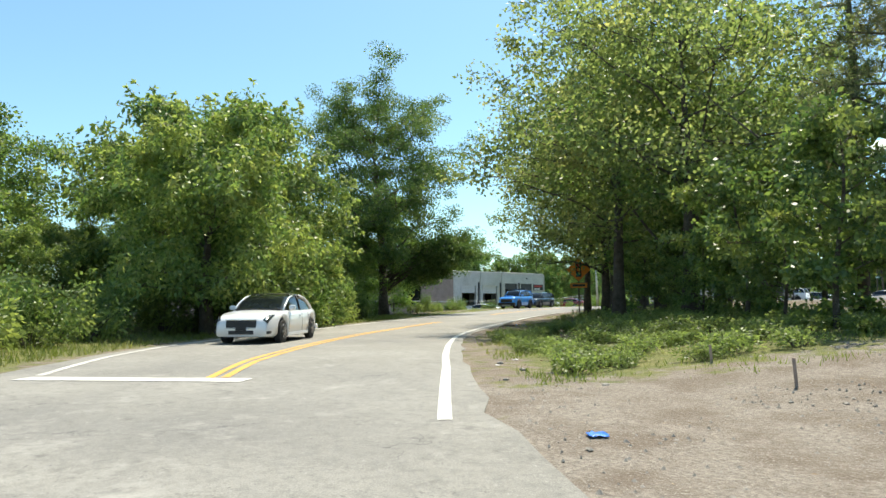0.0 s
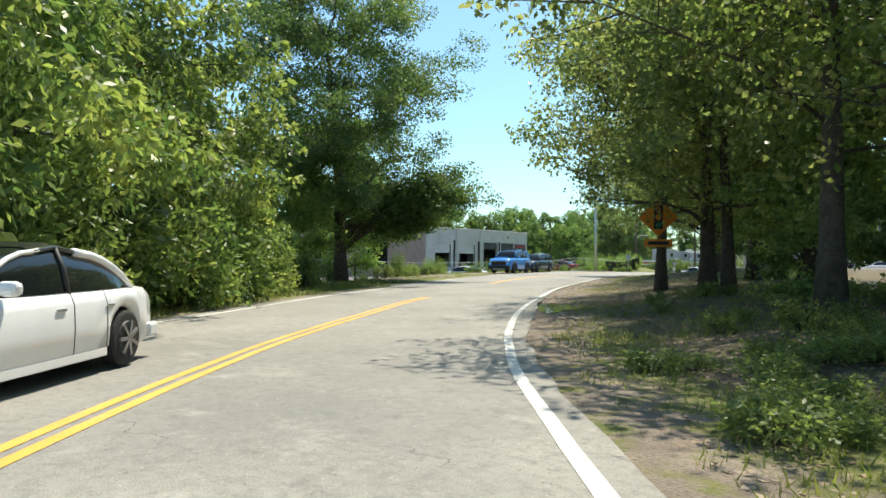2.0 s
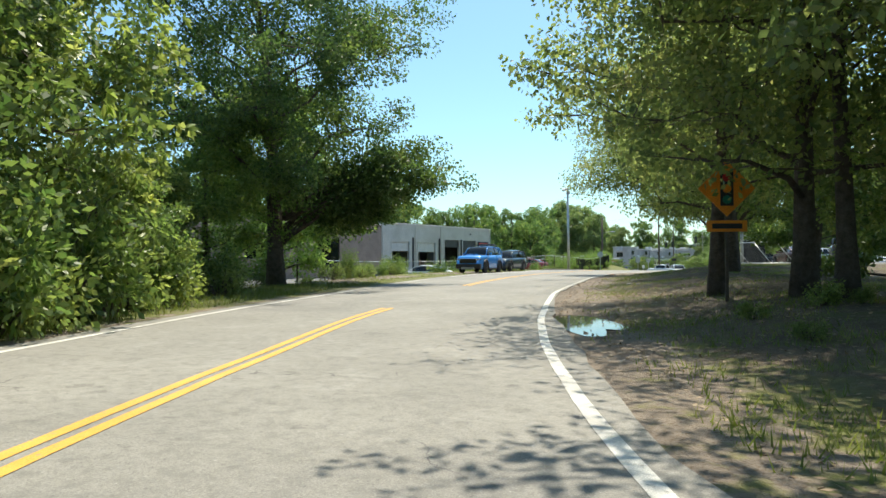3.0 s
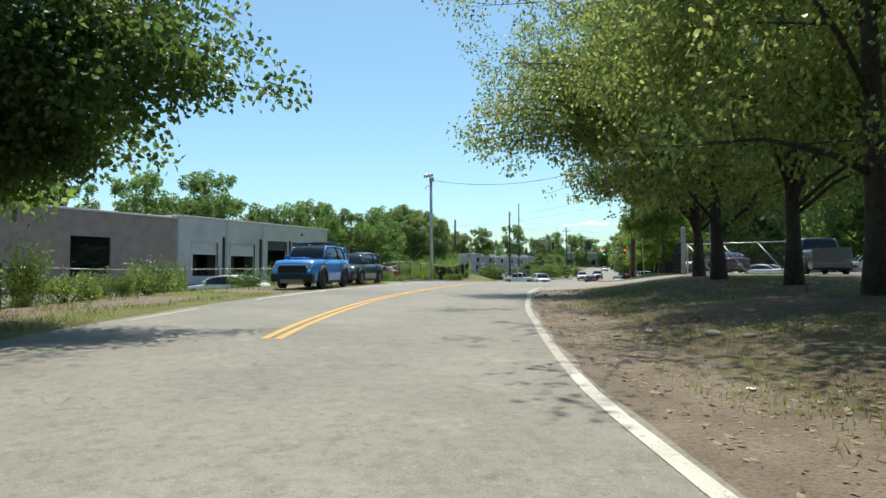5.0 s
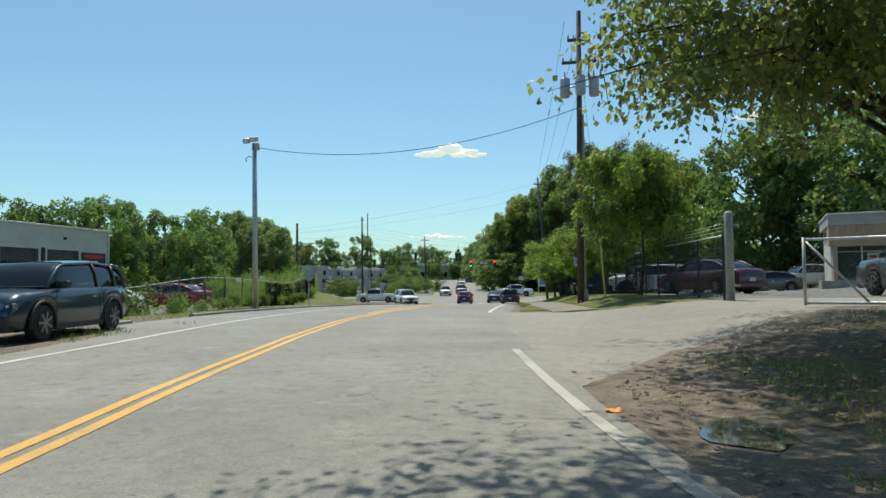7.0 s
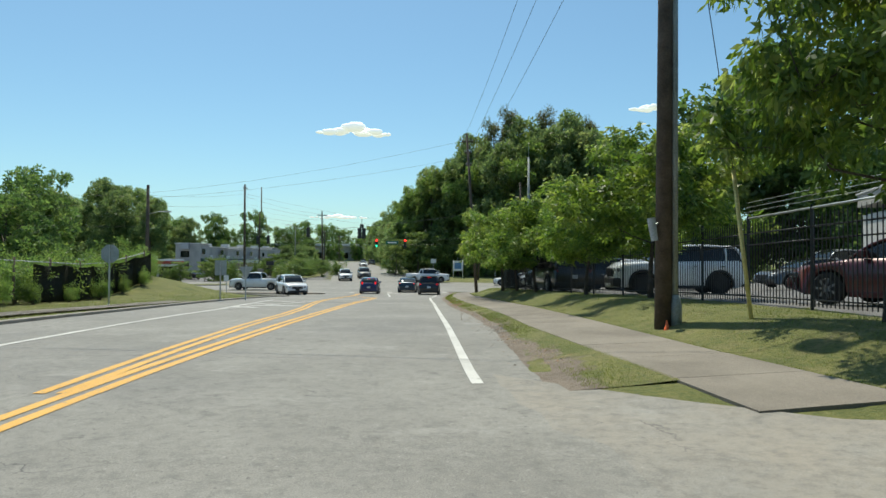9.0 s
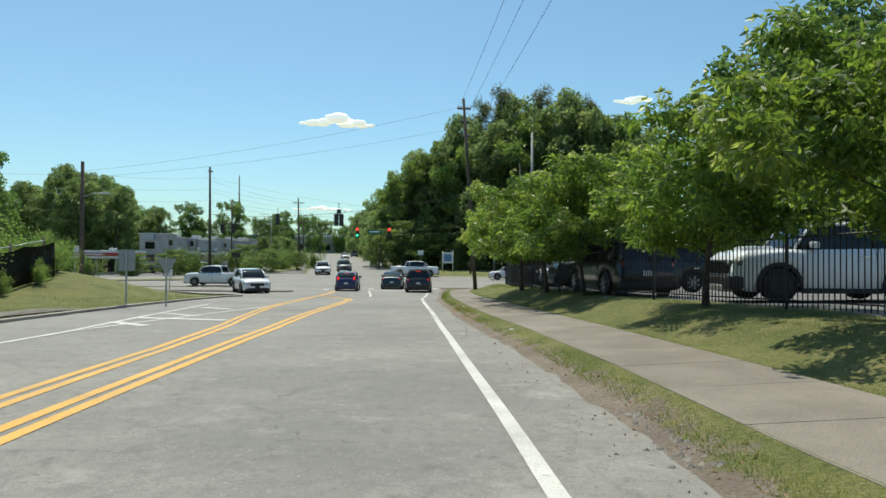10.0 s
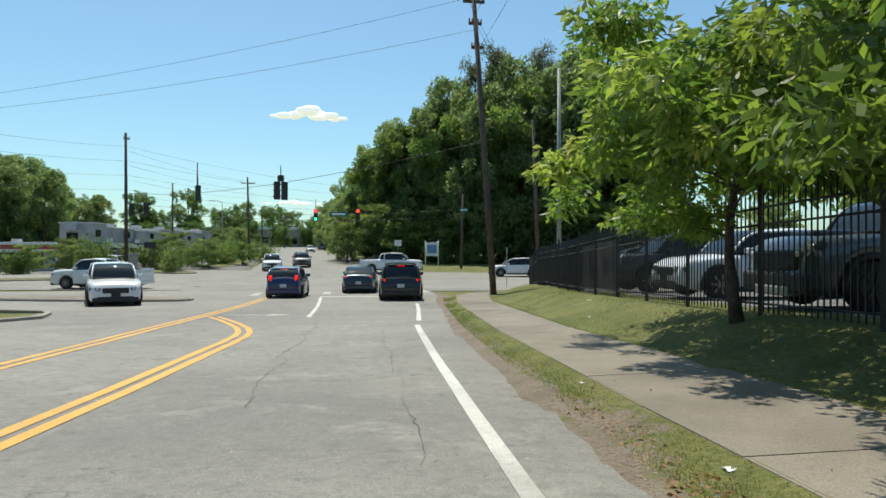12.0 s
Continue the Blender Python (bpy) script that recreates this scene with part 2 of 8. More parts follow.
M_DEADLEAF = leaf_mat("dead_leaves", (0.16, 0.105, 0.06), (0.34, 0.25, 0.16), (0.40, 0.33, 0.24), 0.15, 0.7)
M_RUSTLEAF = leaf_mat("rust_leaves", (0.17, 0.075, 0.03), (0.33, 0.17, 0.07), (0.42, 0.27, 0.13), 0.15, 0.7)
M_STONE = surf("small_stones", (0.22, 0.20, 0.17), (0.34, 0.31, 0.27), 9, 60, 0.9)
M_WEED = leaf_mat("weed_leaves", (0.10, 0.14, 0.045), (0.20, 0.25, 0.075), (0.28, 0.29, 0.11), 0.5)

# ---- geometry helpers ----
def mesh_of(name, verts, faces, material=None, smooth=False):
    me = bpy.data.meshes.new(name)
    me.from_pydata([tuple(v) for v in verts], [], [tuple(f) for f in faces])
    me.update()
    if material:
        me.materials.append(material)
    if smooth:
        me.polygons.foreach_set("use_smooth", [True] * len(me.polygons))
    return me


def part(name, bm, material, parent=None, label="", smooth=False):
    """One mesh object from a bmesh, or from a ready mesh, under a thing or a part."""
    if isinstance(bm, bmesh.types.BMesh):
        me = bpy.data.meshes.new(name)
        bmesh.ops.recalc_face_normals(bm, faces=bm.faces)
        bm.to_mesh(me)
        bm.free()
        if smooth:
            me.polygons.foreach_set("use_smooth", [True] * len(me.polygons))
    else:
        me = bm
    if material and not me.materials:
        me.materials.append(material)
    ob = new(name, me)
    if parent:
        ob.parent = parent
    if label:
        ob["label"] = label
    return ob


def thing(name, m, label, category, group="", kind=""):
    ob = new(name)
    ob.matrix_world = m
    ob.empty_display_size = 0.2
    return tagged(ob, label, category, group, kind)


def box(bm, x0, x1, y0, y1, z0, z1, bevel=0.0):
    r = bmesh.ops.create_cube(bm, size=1.0)
    vs = r["verts"]
    for v in vs:
        v.co = Vector(((x0 + x1) / 2 + v.co.x * (x1 - x0), (y0 + y1) / 2 + v.co.y * (y1 - y0), (z0 + z1) / 2 + v.co.z * (z1 - z0)))
    if bevel:
        es = list({e for v in vs for e in v.link_edges})
        bmesh.ops.bevel(bm, geom=es, offset=bevel, segments=2, affect='EDGES', profile=0.5)
    return bm


def boxed(*a, bevel=0.0):
    return box(bmesh.new(), *a, bevel=bevel)


def tube_data(pts, radii, sides=8, verts=None, faces=None, cap=True):
    """Verts and faces of a tapered tube along points."""
    verts = [] if verts is None else verts
    faces = [] if faces is None else faces
    base = len(verts)
    pts = [Vector(p) for p in pts]
    up = None
    for i, p in enumerate(pts):
        d = (pts[min(i + 1, len(pts) - 1)] - pts[max(i - 1, 0)]).normalized()
        if up is None:
            up = d.orthogonal().normalized()
        up = (up - d * up.dot(d)).normalized()
        side = d.cross(up)
        for k in range(sides):
            a = 2 * math.pi * k / sides
            verts.append(p + (up * math.cos(a) + side * math.sin(a)) * radii[i])
    for i in range(len(pts) - 1):
        for k in range(sides):
            a, b = base + i * sides + k, base + i * sides + (k + 1) % sides
            faces.append((a, b, b + sides, a + sides))
    if cap:
        faces.append(tuple(base + k for k in range(sides))[::-1])
        faces.append(tuple(base + (len(pts) - 1) * sides + k for k in range(sides)))
    return verts, faces


def tube(name, pts, radii, material, parent=None, sides=8, label=""):
    if not isinstance(radii, (list, tuple)):
        radii = [radii] * len(pts)
    v, f = tube_data(pts, radii, sides)
    return part(name, mesh_of(name, v, f, material, True), None, parent, label)


def smoothstep(x, a, b):
    t = np.clip((np.asarray(x, float) - a) / (b - a), 0, 1)
    return t * t * (3 - 2 * t)


# ---- the road's line: x, y, z ----
LINE = [
    (38.0, -31.0, -1.0), (19.0, -15.5, -0.75),
    (0.00, 0.00, -0.42), (-5.83, 4.72, -0.30), (-11.51, 9.61, -0.30), (-17.86, 15.99, -0.36),
    (-21.97, 21.66, -0.36), (-26.43, 27.81, -0.31), (-29.62, 33.81, -0.19), (-33.47, 42.49, 0.00),
    (-36.01, 51.23, 0.19), (-37.41, 59.10, 0.26), (-38.66, 66.80, 0.28), (-40.03, 78.82, 0.13),
    (-40.98, 88.37, -0.10), (-42.0, 102.5, -0.48), (-43.35, 121.1, -1.08), (-45.6, 140.0, -1.30),
    (-50.5, 160.0, -0.95), (-57.0, 190.0, -0.1), (-70.0, 240.0, 0.8), (-92.0, 330.0, 2.6), (-125.0, 450.0, 5.0)]


def road_table():
    p = np.array(LINE)
    out = []
    for i in range(1, len(p) - 2):
        n = max(2, int(np.linalg.norm(p[i + 1] - p[i]) / 0.5))
        for k in range(n):
            u = k / n
            a, b, c, d = p[i - 1], p[i], p[i + 1], p[i + 2]
            # centripetal-like tangents
            la, lb, lc = (np.linalg.norm(q) for q in (b - a, c - b, d - c))
            m1 = ((b - a) / la + (c - b) / lb) / 2 * lb
            m2 = ((c - b) / lb + (d - c) / lc) / 2 * lb
            out.append((2 * u**3 - 3 * u**2 + 1) * b + (u**3 - 2 * u**2 + u) * m1 + (-2 * u**3 + 3 * u**2) * c + (u**3 - u**2) * m2)
    out = np.array(out)
    s = np.concatenate([[0], np.cumsum(np.linalg.norm(np.diff(out[:, :2], axis=0), axis=1))])
    zero = np.argmin(np.linalg.norm(out[:, :2], axis=1))
    return s - s[zero], out


RS, RP = road_table()
RT = np.gradient(RP[:, :2], axis=0)
RT /= np.linalg.norm(RT, axis=1)[:, None]


def table(rows):
    a = np.array(rows, float)
    return lambda s: np.interp(s, a[:, 0], a[:, 1])


# offsets from the line, right positive
EDGE_R = table([(-30, 1.5), (0, 1.4), (7, 1.1), (12, 1.35), (20, 1.62), (25, 1.64), (28, 1.5), (31, 1.55), (35.5, 1.85), (40, 1.95), (43, 1.86), (46, 1.76), (50.5, 1.93), (54, 2.06), (58, 1.98), (62, 1.88), (66, 1.7), (76, 1.3), (85, 1.7), (92, 1.98), (98, 1.95), (106, 1.55), (110, 1.46), (115, 1.32), (121, 1.3), (132, 1.7), (138, 2.2), (200, 3.5), (330, 4)])
EDGE_L = table([(-30, -7), (10, -6.3), (15, -6.9), (20, -7.15), (25, -7.25), (33, -7.05), (40, -6.75), (47, -6.45), (56, -6.75), (68, -6.95), (74, -7.6), (77, -9.1), (83, -9.3), (100, -9.5), (112, -9.9), (124, -9.9), (130, -12), (136, -14), (160, -10), (330, -9)])
LINE_R = table([(5, 0.45), (7, 0.6), (12, 0.98), (17, 1.15), (21, 1.28), (25.5, 1.27), (28.5, 1.13), (31, 1.11), (33, 1.2), (35.5, 1.43), (39.5, 1.7), (43, 1.7), (46.5, 1.62), (48.5, 1.69), (50.5, 1.8), (54, 1.92), (57.6, 1.84), (62, 1.72), (65, 1.5), (69, 1.28), (72.4, 1.1), (85, 0.86), (93, 0.96), (100, 0.98), (107, 0.87), (111.5, 0.71), (115, 0.6), (121, 0.5)])
LINE_Y = table([(10, -2.6), (13.5, -2.85), (16, -2.82), (20, -2.72), (24, -2.68), (27, -2.78), (30, -2.85), (33, -2.75), (36, -2.62), (40, -2.4), (51, -2.5), (54, -2.6), (57, -2.68), (60, -2.74), (65, -2.78), (69, -3.0), (73, -3.2), (79, -3.28), (85, -3.2), (92, -3.03), (96, -2.95), (102, -2.88), (107, -2.95), (113, -2.87), (120, -2.92)])
LINE_Y2 = table([(82, -3.45), (88, -3.66), (93.5, -3.79), (98, -3.84), (102.6, -4.1), (106, -4.5), (110.6, -4.95), (114, -5.12), (118, -5.2), (123, -5.45), (131, -5.75), (138, -5.95)])
LINE_L = table([(11, -5.6), (15, -6.4), (18.4, -6.73), (25, -6.85), (29.5, -6.74), (32.4, -6.6), (36, -6.42), (40, -6.3), (45.6, -6.05), (56, -6.35), (60, -6.36), (69, -6.41), (73, -6.4), (85, -6.6), (98, -6.9), (101, -6.9)])


WALK_L = table([(82.5, 3.1), (86, 2.75), (91, 2.55), (95, 2.62), (100, 2.55), (106, 2.22), (111, 2.02), (118, 1.9), (130, 2.2), (136, 2.8), (142, 5.0)])
WALK_R = table([(82.5, 4.6), (86, 4.2), (100, 4.1), (110, 3.6), (118, 3.2), (130, 3.5), (136, 4.3), (142, 6.5)])


NEAR = table([(1.0, 66.0), (3.3, 69.3), (6.2, 72), (9, 73.5), (14, 75)])
FAR = table([(1.0, 85.5), (3.2, 82.5), (5, 81.5), (8, 80), (14, 80.5)])


# where the grass ends before the turning lane
NOSE_END = table([(-62, 132), (-40, 131), (-22, 130), (-17, 129.5), (-13.5, 128.3), (-12, 127.9), (-10.9, 127.4), (-10.3, 126.4), (-9.6, 124.5)])


def relief(s, o):
    """Height of the ground over the road beside it."""
    s, o = np.asarray(s, float), np.asarray(o, float)
    wl, wr, er = WALK_L(s), WALK_R(s), EDGE_R(s)
    bank = 0.14 * np.clip((o - er) / np.maximum(wl - er, 0.2), 0, 1) + 0.06 * np.clip((o - wl) / 1.4, 0, 1) + 0.42 * smoothstep(o - wr, 0.1, 1.7)
    late = smoothstep(s, 80, 86)
    h = bank * late * (1 - smoothstep(s, 137, 146))
    h = h + 0.55 * smoothstep(o, 2.6, 8.5) * (1 - late) * smoothstep(s, -5, 12)
    h = h + 1.35 * smoothstep(-o, 12.2, 19) * smoothstep(s, 110, 122) * (1 - smoothstep(s, 123, 132))
    h = h - 1.4 * smoothstep(-o, 20, 32) * smoothstep(s, 168, 195)
    h = h + 0.95 * smoothstep(o, 13, 34) * smoothstep(s, 76, 86) * (1 - smoothstep(s, 128, 146))
    h = h - 1.0 * smoothstep(-o, 11.5, 16) * smoothstep(s, 44, 56) * (1 - smoothstep(s, 84, 98))
    h = h + 0.3 * smoothstep(-o, 8, 13) * (1 - smoothstep(s, 36, 50))
    far = np.maximum(np.abs(o) - 60, 0)
    return h + 0.004 * far * smoothstep(s, 100, 260)


def stations(xy):
    """Station and offset of places."""
    xy = np.atleast_2d(xy).astype(float)
    s, o = np.empty(len(xy)), np.empty(len(xy))
    for a in range(0, len(xy), 2000):
        q = xy[a:a + 2000]
        d = ((q[:, None, :] - RP[None, ::2, :2])**2).sum(2)
        k = d.argmin(1) * 2
        t = RT[k]
        dv = q - RP[k, :2]
        s[a:a + 2000] = RS[k] + (dv * t).sum(1)
        o[a:a + 2000] = dv[:, 0] * t[:, 1] - dv[:, 1] * t[:, 0]
    return s, o


def at(s, o, h=0.0, ground=True):
    """The place at a station and an offset, h over the ground."""
    k = [np.interp(s, RS, RP[:, i]) for i in range(3)]
    t = np.array([np.interp(s, RS, RT[:, i]) for i in range(2)])
    t /= np.linalg.norm(t)
    z = k[2] + h + (float(relief(s, o)) if ground else 0)
    return Vector((k[0] + t[1] * o, k[1] - t[0] * o, z))


def heading(s):
    """The road's heading there, as a turn about z from +y."""
    t = [np.interp(s, RS, RT[:, i]) for i in range(2)]
    return math.degrees(math.atan2(-t[0], t[1]))


def ground_z(x, y):
    s, o = stations([(x, y)])
    return float(np.interp(s[0], RS, RP[:, 2]) + relief(s[0], o[0]))


# rain pools: station, offset, half length, half width, level
POOLS = [(s_, o_, a_, b_, min(at(s_ + q, o_).z for q in (-a_, 0, a_)) - 0.015) for s_, o_, a_, b_ in ((36.9, 2.4, 2.5, 0.72), (65.05, 2.65, 1.4, 0.85))]


def build_ground():
    xs = np.concatenate([[-2500, -1400, -800, -500, -340, -250, -190, -150], np.arange(-125, -80, 4.0), np.arange(-80, -56, 1.2), np.arange(-56, -4, 0.55), np.arange(-4, 14, 1.2), np.arange(14, 60, 5.0), [80, 110, 160, 240, 400, 700, 1300, 2500]])
    ys = np.concatenate([[-2500, -1200, -600, -300, -150, -90, -60], np.arange(-45, -12, 4.0), np.arange(-12, 150, 0.65), np.arange(150, 165, 1.2), np.arange(166, 260, 6.0), [280, 320, 380, 450, 560, 750, 1100, 1700, 3000]])
    gx, gy = np.meshgrid(xs, ys)
    xy = np.stack([gx.ravel(), gy.ravel()], 1)
    s, o = stations(xy)
    z = np.interp(s, RS, RP[:, 2]) + relief(s, o)
    inside = (o < EDGE_R(s) - 0.25) & (o > EDGE_L(s) + 0.25)
    rng = np.random.default_rng(3)
    bumps = np.array([noise.noise((x * 0.35, y * 0.35, 0)) for x, y in xy]) * 0.06
    off = np.minimum(np.abs(o - EDGE_R(s)), np.abs(o - EDGE_L(s)))
    by_drive = np.minimum(np.abs(s - NEAR(o)), np.abs(s - FAR(o))) + 10 * ((o < 0.3) | (o > 16))
    bumps = bumps * smoothstep(by_drive, 0.4, 1.8)
    z = z + np.where(inside, -0.045, bumps * smoothstep(off, 0.6, 2.5) + 0.004)
    drive = (s > NEAR(o) + 0.4) & (s < FAR(o) - 0.4) & (o > 0.5) & (o < 15)
    onwalk = (s > 82.6) & (s < 141) & (o > WALK_L(s) + 0.1) & (o < WALK_R(s) - 0.1)
    z = np.where(onwalk, z - bumps - 0.03, z)
    apron = drive | ((xy[:, 1] > 124) & (xy[:, 1] < 164) & (np.abs(o) < 160)) | ((s < 12) & (s > -30) & (o < -4) & (o > -40)) | ((s > NOSE_END(o) + 0.2) & (s < 150) & (o < -9.4) & (o > -64))
    z = np.where(apron & ~inside, np.interp(s, RS, RP[:, 2]) + relief(s, o) - 0.03, z)
    # a shallow hollow that holds rain
    for ps, po, pa, pb, pz in POOLS:
        w = np.exp(-((s - ps) / pa)**4 - ((o - po) / pb)**4)
        z = z * (1 - w) + (pz - 0.04) * w
    nx, ny = len(xs), len(ys)
    faces = [(j * nx + i, j * nx + i + 1, (j + 1) * nx + i + 1, (j + 1) * nx + i) for j in range(ny - 1) for i in range(nx - 1)]
    me = mesh_of("ground", np.column_stack([xy, z]), faces, M_GROUND, True)
    zones = {
        # bare earth beside the road's edges
        "dirt": smoothstep(s, 26, 40) * (1 - smoothstep(s, 72, 78)) * (1 - smoothstep(o, 3.2, 5.2)) * (o > 0) * 0.9
                + 0.72 * (1 - smoothstep(np.abs(o - EDGE_R(s)), 0.3, 0.9)) * smoothstep(s, 84, 88)
                + 0.55 * (1 - smoothstep(np.abs(o - EDGE_L(s)), 0.4, 1.2)) * (s < 50) + 0.8 * ((s > 64) & (s < 82) & (o < -6.5) & (o > -11.2)) + 0.8 * ((s > 52) & (s < 61) & (o < -8.6) & (o > -11.5)) + 0.6 * (1 - smoothstep(o, 2.2, 3.6)) * (o > 0) * (s > 8) * (s < 40),
        "litter": smoothstep(o, 2.2, 4.5) * smoothstep(s, 16, 24) * (1 - smoothstep(s, 75, 77)) * (1 - smoothstep(o, 30, 40)) * 0.9,
        "gravel": (o > 0) * (1 - smoothstep(s, 7, 12)) * smoothstep(s, -40, -20) * (1 - smoothstep(o, 20, 30)) * smoothstep(o, 0.2, 1.2),
        "lot": ((o > WALK_R(s) + 3.2) & (s > 74) & (s < 138) & (o < 70)) * ((o > 7.5) | (s > 96)) + ((o < -15) & (o > -60) & (s > 46) & (s < 96)) * 1.0 + ((o < -22) & (s > 150) & (s < 205)) * 1.0 + ((o < -10.5) & (o > -75) & (s > 160) & (s < 330)) * 1.0,
    }
    for key, val in zones.items():
        a = me.attributes.new(key, 'FLOAT', 'POINT')
        a.data.foreach_set("value", np.clip(val, 0, 1).astype(np.float32))
    g = part("ground", me, None)
    return tagged(g, "uneven ground of mown grass, bare dirt and leaf litter", "ground", kind="structure")


def sheet(name, ss, left, right, h, material, cols=1, skirt=0.0, flat=True):
    """A strip along the road between two offsets."""
    verts, faces = [], []
    rows = []
    for s in ss:
        a, b = float(left(s)), float(right(s))
        offs = [a + (b - a) * k / cols for k in range(cols + 1)]
        row = [at(s, q, h, not flat) for q in offs]
        if skirt:
            row = [row[0] - Vector((0, 0, skirt))] + row + [row[-1] - Vector((0, 0, skirt))]
        rows.append(len(row))
        verts += row
    n = rows[0]
    for i in range(len(ss) - 1):
        for k in range(n - 1):
            faces.append((i * n + k, i * n + k + 1, (i + 1) * n + k + 1, (i + 1) * n + k))
    return mesh_of(name, verts, faces, material)


ground = build_ground()
road = part("road", sheet("road", np.arange(-28, 330, 1.0), lambda s: EDGE_L(s) + 0.12 * noise.noise((s * 0.9, 3, 0)), lambda s: EDGE_R(s) + 0.16 * noise.noise((s * 0.8, 0, 5)), 0.015, M_ASPHALT, 6, 0.2), None)
tagged(road, "sun-bleached grey asphalt two-lane road with cracks", "road", kind="structure")


def patch(name, fn, nu, nv, material, label, category):
    verts = [fn(i / nu, j / nv) for j in range(nv + 1) for i in range(nu + 1)]
    faces = [(j * (nu + 1) + i, j * (nu + 1) + i + 1, (j + 1) * (nu + 1) + i + 1, (j + 1) * (nu + 1) + i) for j in range(nv) for i in range(nu)]
    return tagged(part(name, mesh_of(name, verts, faces, material), None), label, category, kind="structure")


def drive_fn(u, v):
    o = 0.9 + 14.5 * u
    s = NEAR(o) + (FAR(o) - NEAR(o)) * v
    return at(s, o, 0.012)


patch("driveway", drive_fn, 16, 18, M_SANDY, "sandy grey asphalt driveway into a fenced lot", "driveway")


def cross_fn(u, v):
    x = -260 + 330 * u
    y = 132 + 27 * v - 0.04 * (x + 44)
    s, o = stations([(x, y)])
    return Vector((x, y, float(np.interp(s[0], RS, RP[:, 2]) + relief(s[0], o[0])) + 0.006))


patch("cross_street", cross_fn, 160, 18, M_ASPHALT, "wide grey asphalt cross street at the junction", "road")


def turn_fn(u, v):
    o = -9.5 - 53 * u**1.6
    a = float(NOSE_END(o))
    return at(a + (147.0 - a) * v, o, 0.011)


patch("turning_lane", turn_fn, 40, 24, M_ASPHALT, "pale grey asphalt turning lane round the grass nose", "road")


def side_fn(u, v):
    return at(-22 + 31.0 * v, -3.5 - 40 * u, 0.006, False)


patch("side_street", side_fn, 20, 16, M_ASPHALT, "grey asphalt mouth of a side street", "road")


# ---- road markings ----
def stripe(name, s0, s1, fn, width, material, label, step=1.0, h=0.021, off=0.0):
    ss = np.linspace(s0, s1, max(2, int(abs(s1 - s0) / step) + 1))
    ob = part(name, sheet(name, ss, lambda s: fn(s) + off - width / 2, lambda s: fn(s) + off + width / 2, h, material), None)
    return tagged(ob, label, "road marking", kind="structure")


M_WORN = surf("worn_white_paint", (0.38, 0.35, 0.30), (0.46, 0.43, 0.38), 1.5, 70, 0.65, c3=(0.27, 0.26, 0.24))
W, Y = "worn white painted edge line on the asphalt", "bright yellow painted double centre line"
stripe("edge_line", 6.6, 48, LINE_R, 0.15, M_WHITE, W)
stripe("edge_line", 48, 70.8, LINE_R, 0.135, M_WORN, "faded white painted edge line on the asphalt")
stripe("edge_line", 84.5, 121.5, LINE_R, 0.135, M_WHITE, W)
stripe("edge_line", 11.3, 47.2, LINE_L, 0.14, M_WHITE, W)
stripe("edge_line", 53.7, 56.6, LINE_L, 0.13, M_WORN, "faded white painted edge line on the asphalt")
stripe("edge_line", 59.8, 101, LINE_L, 0.14, M_WHITE, W)
for o in (-0.115, 0.115):
    stripe("centre_line", 10.6, 39.9, LINE_Y, 0.13, M_YELLOW, Y, off=o)
    stripe("centre_line", 51.0, 84, LINE_Y, 0.13, M_YELLOW, Y, off=o)
    stripe("centre_line", 84, 118, LINE_Y, 0.14, M_YELLOW, Y, off=o)
    stripe("centre_line", 84, 138, LINE_Y2, 0.13, M_YELLOW, Y, off=o)


def bar(name, a, b, width, material, label, h=0.022):
    """A straight painted bar between two (station, offset) places."""
    (s0, o0), (s1, o1) = a, b
    L = math.hypot(s1 - s0, o1 - o0)
    ds, do = -(o1 - o0) / L * width / 2, (s1 - s0) / L * width / 2
    n = max(1, int(L))
    verts, faces = [], []
    for k in range(n + 1):
        s, o = s0 + (s1 - s0) * k / n, o0 + (o1 - o0) * k / n
        verts += [at(s + ds, o + do, h, False), at(s - ds, o - do, h, False)]
    faces = [(2 * k, 2 * k + 1, 2 * k + 3, 2 * k + 2) for k in range(n)]
    return tagged(part(name, mesh_of(name, verts, faces, material), None), label, "road marking", kind="structure")


bar("stop_bar", (10.9, -5.7), (10.2, -2.1), 0.45, M_WHITE, "thick white stop bar across the oncoming lane")
# the yellow line's nose turns back to the left line
NOSE = [(117.9, -2.92), (118.8, -2.95), (119.8, -3.1), (120.9, -3.4), (122.2, -3.9), (123.5, -4.45), (124.9, -5.1)]
for off in (-0.115, 0.115):
    for (s0, o0), (s1, o1) in zip(NOSE, NOSE[1:]):
        L = math.hypot(s1 - s0, o1 - o0)
        ns, no = -(o1 - o0) / L * off, (s1 - s0) / L * off
        bar("centre_line", (s0 + ns, o0 + no), (s1 + ns, o1 + no), 0.13, M_YELLOW, Y)
bar("stop_bar", (138.8, -3.5), (138.2, 1.2), 0.4, M_WHITE, "white stop line before the junction")
stripe("lane_line", 124.6, 138.2, table([(124.6, -2.44), (139.2, -3.5)]), 0.13, M_WHITE, "white lane line", 1.0)
stripe("lane_line", 122.9, 132.5, table([(122.9, 0.58), (132.2, 0.86)]), 0.13, M_WHITE, "white lane line", 1.0)
bar("gore_line", (101, -6.9), (111.5, -5.2), 0.14, M_WHITE, "white painted gore line")
bar("gore_line", (101, -6.9), (113.5, -7.9), 0.14, M_WHITE, "white painted gore line")
for s in (103.0, 106.5, 110.0):
    bar("gore_line", (s + 0.8, -7.2), (s - 0.4, -5.9), 0.3, M_WHITE, "white painted gore hatching")
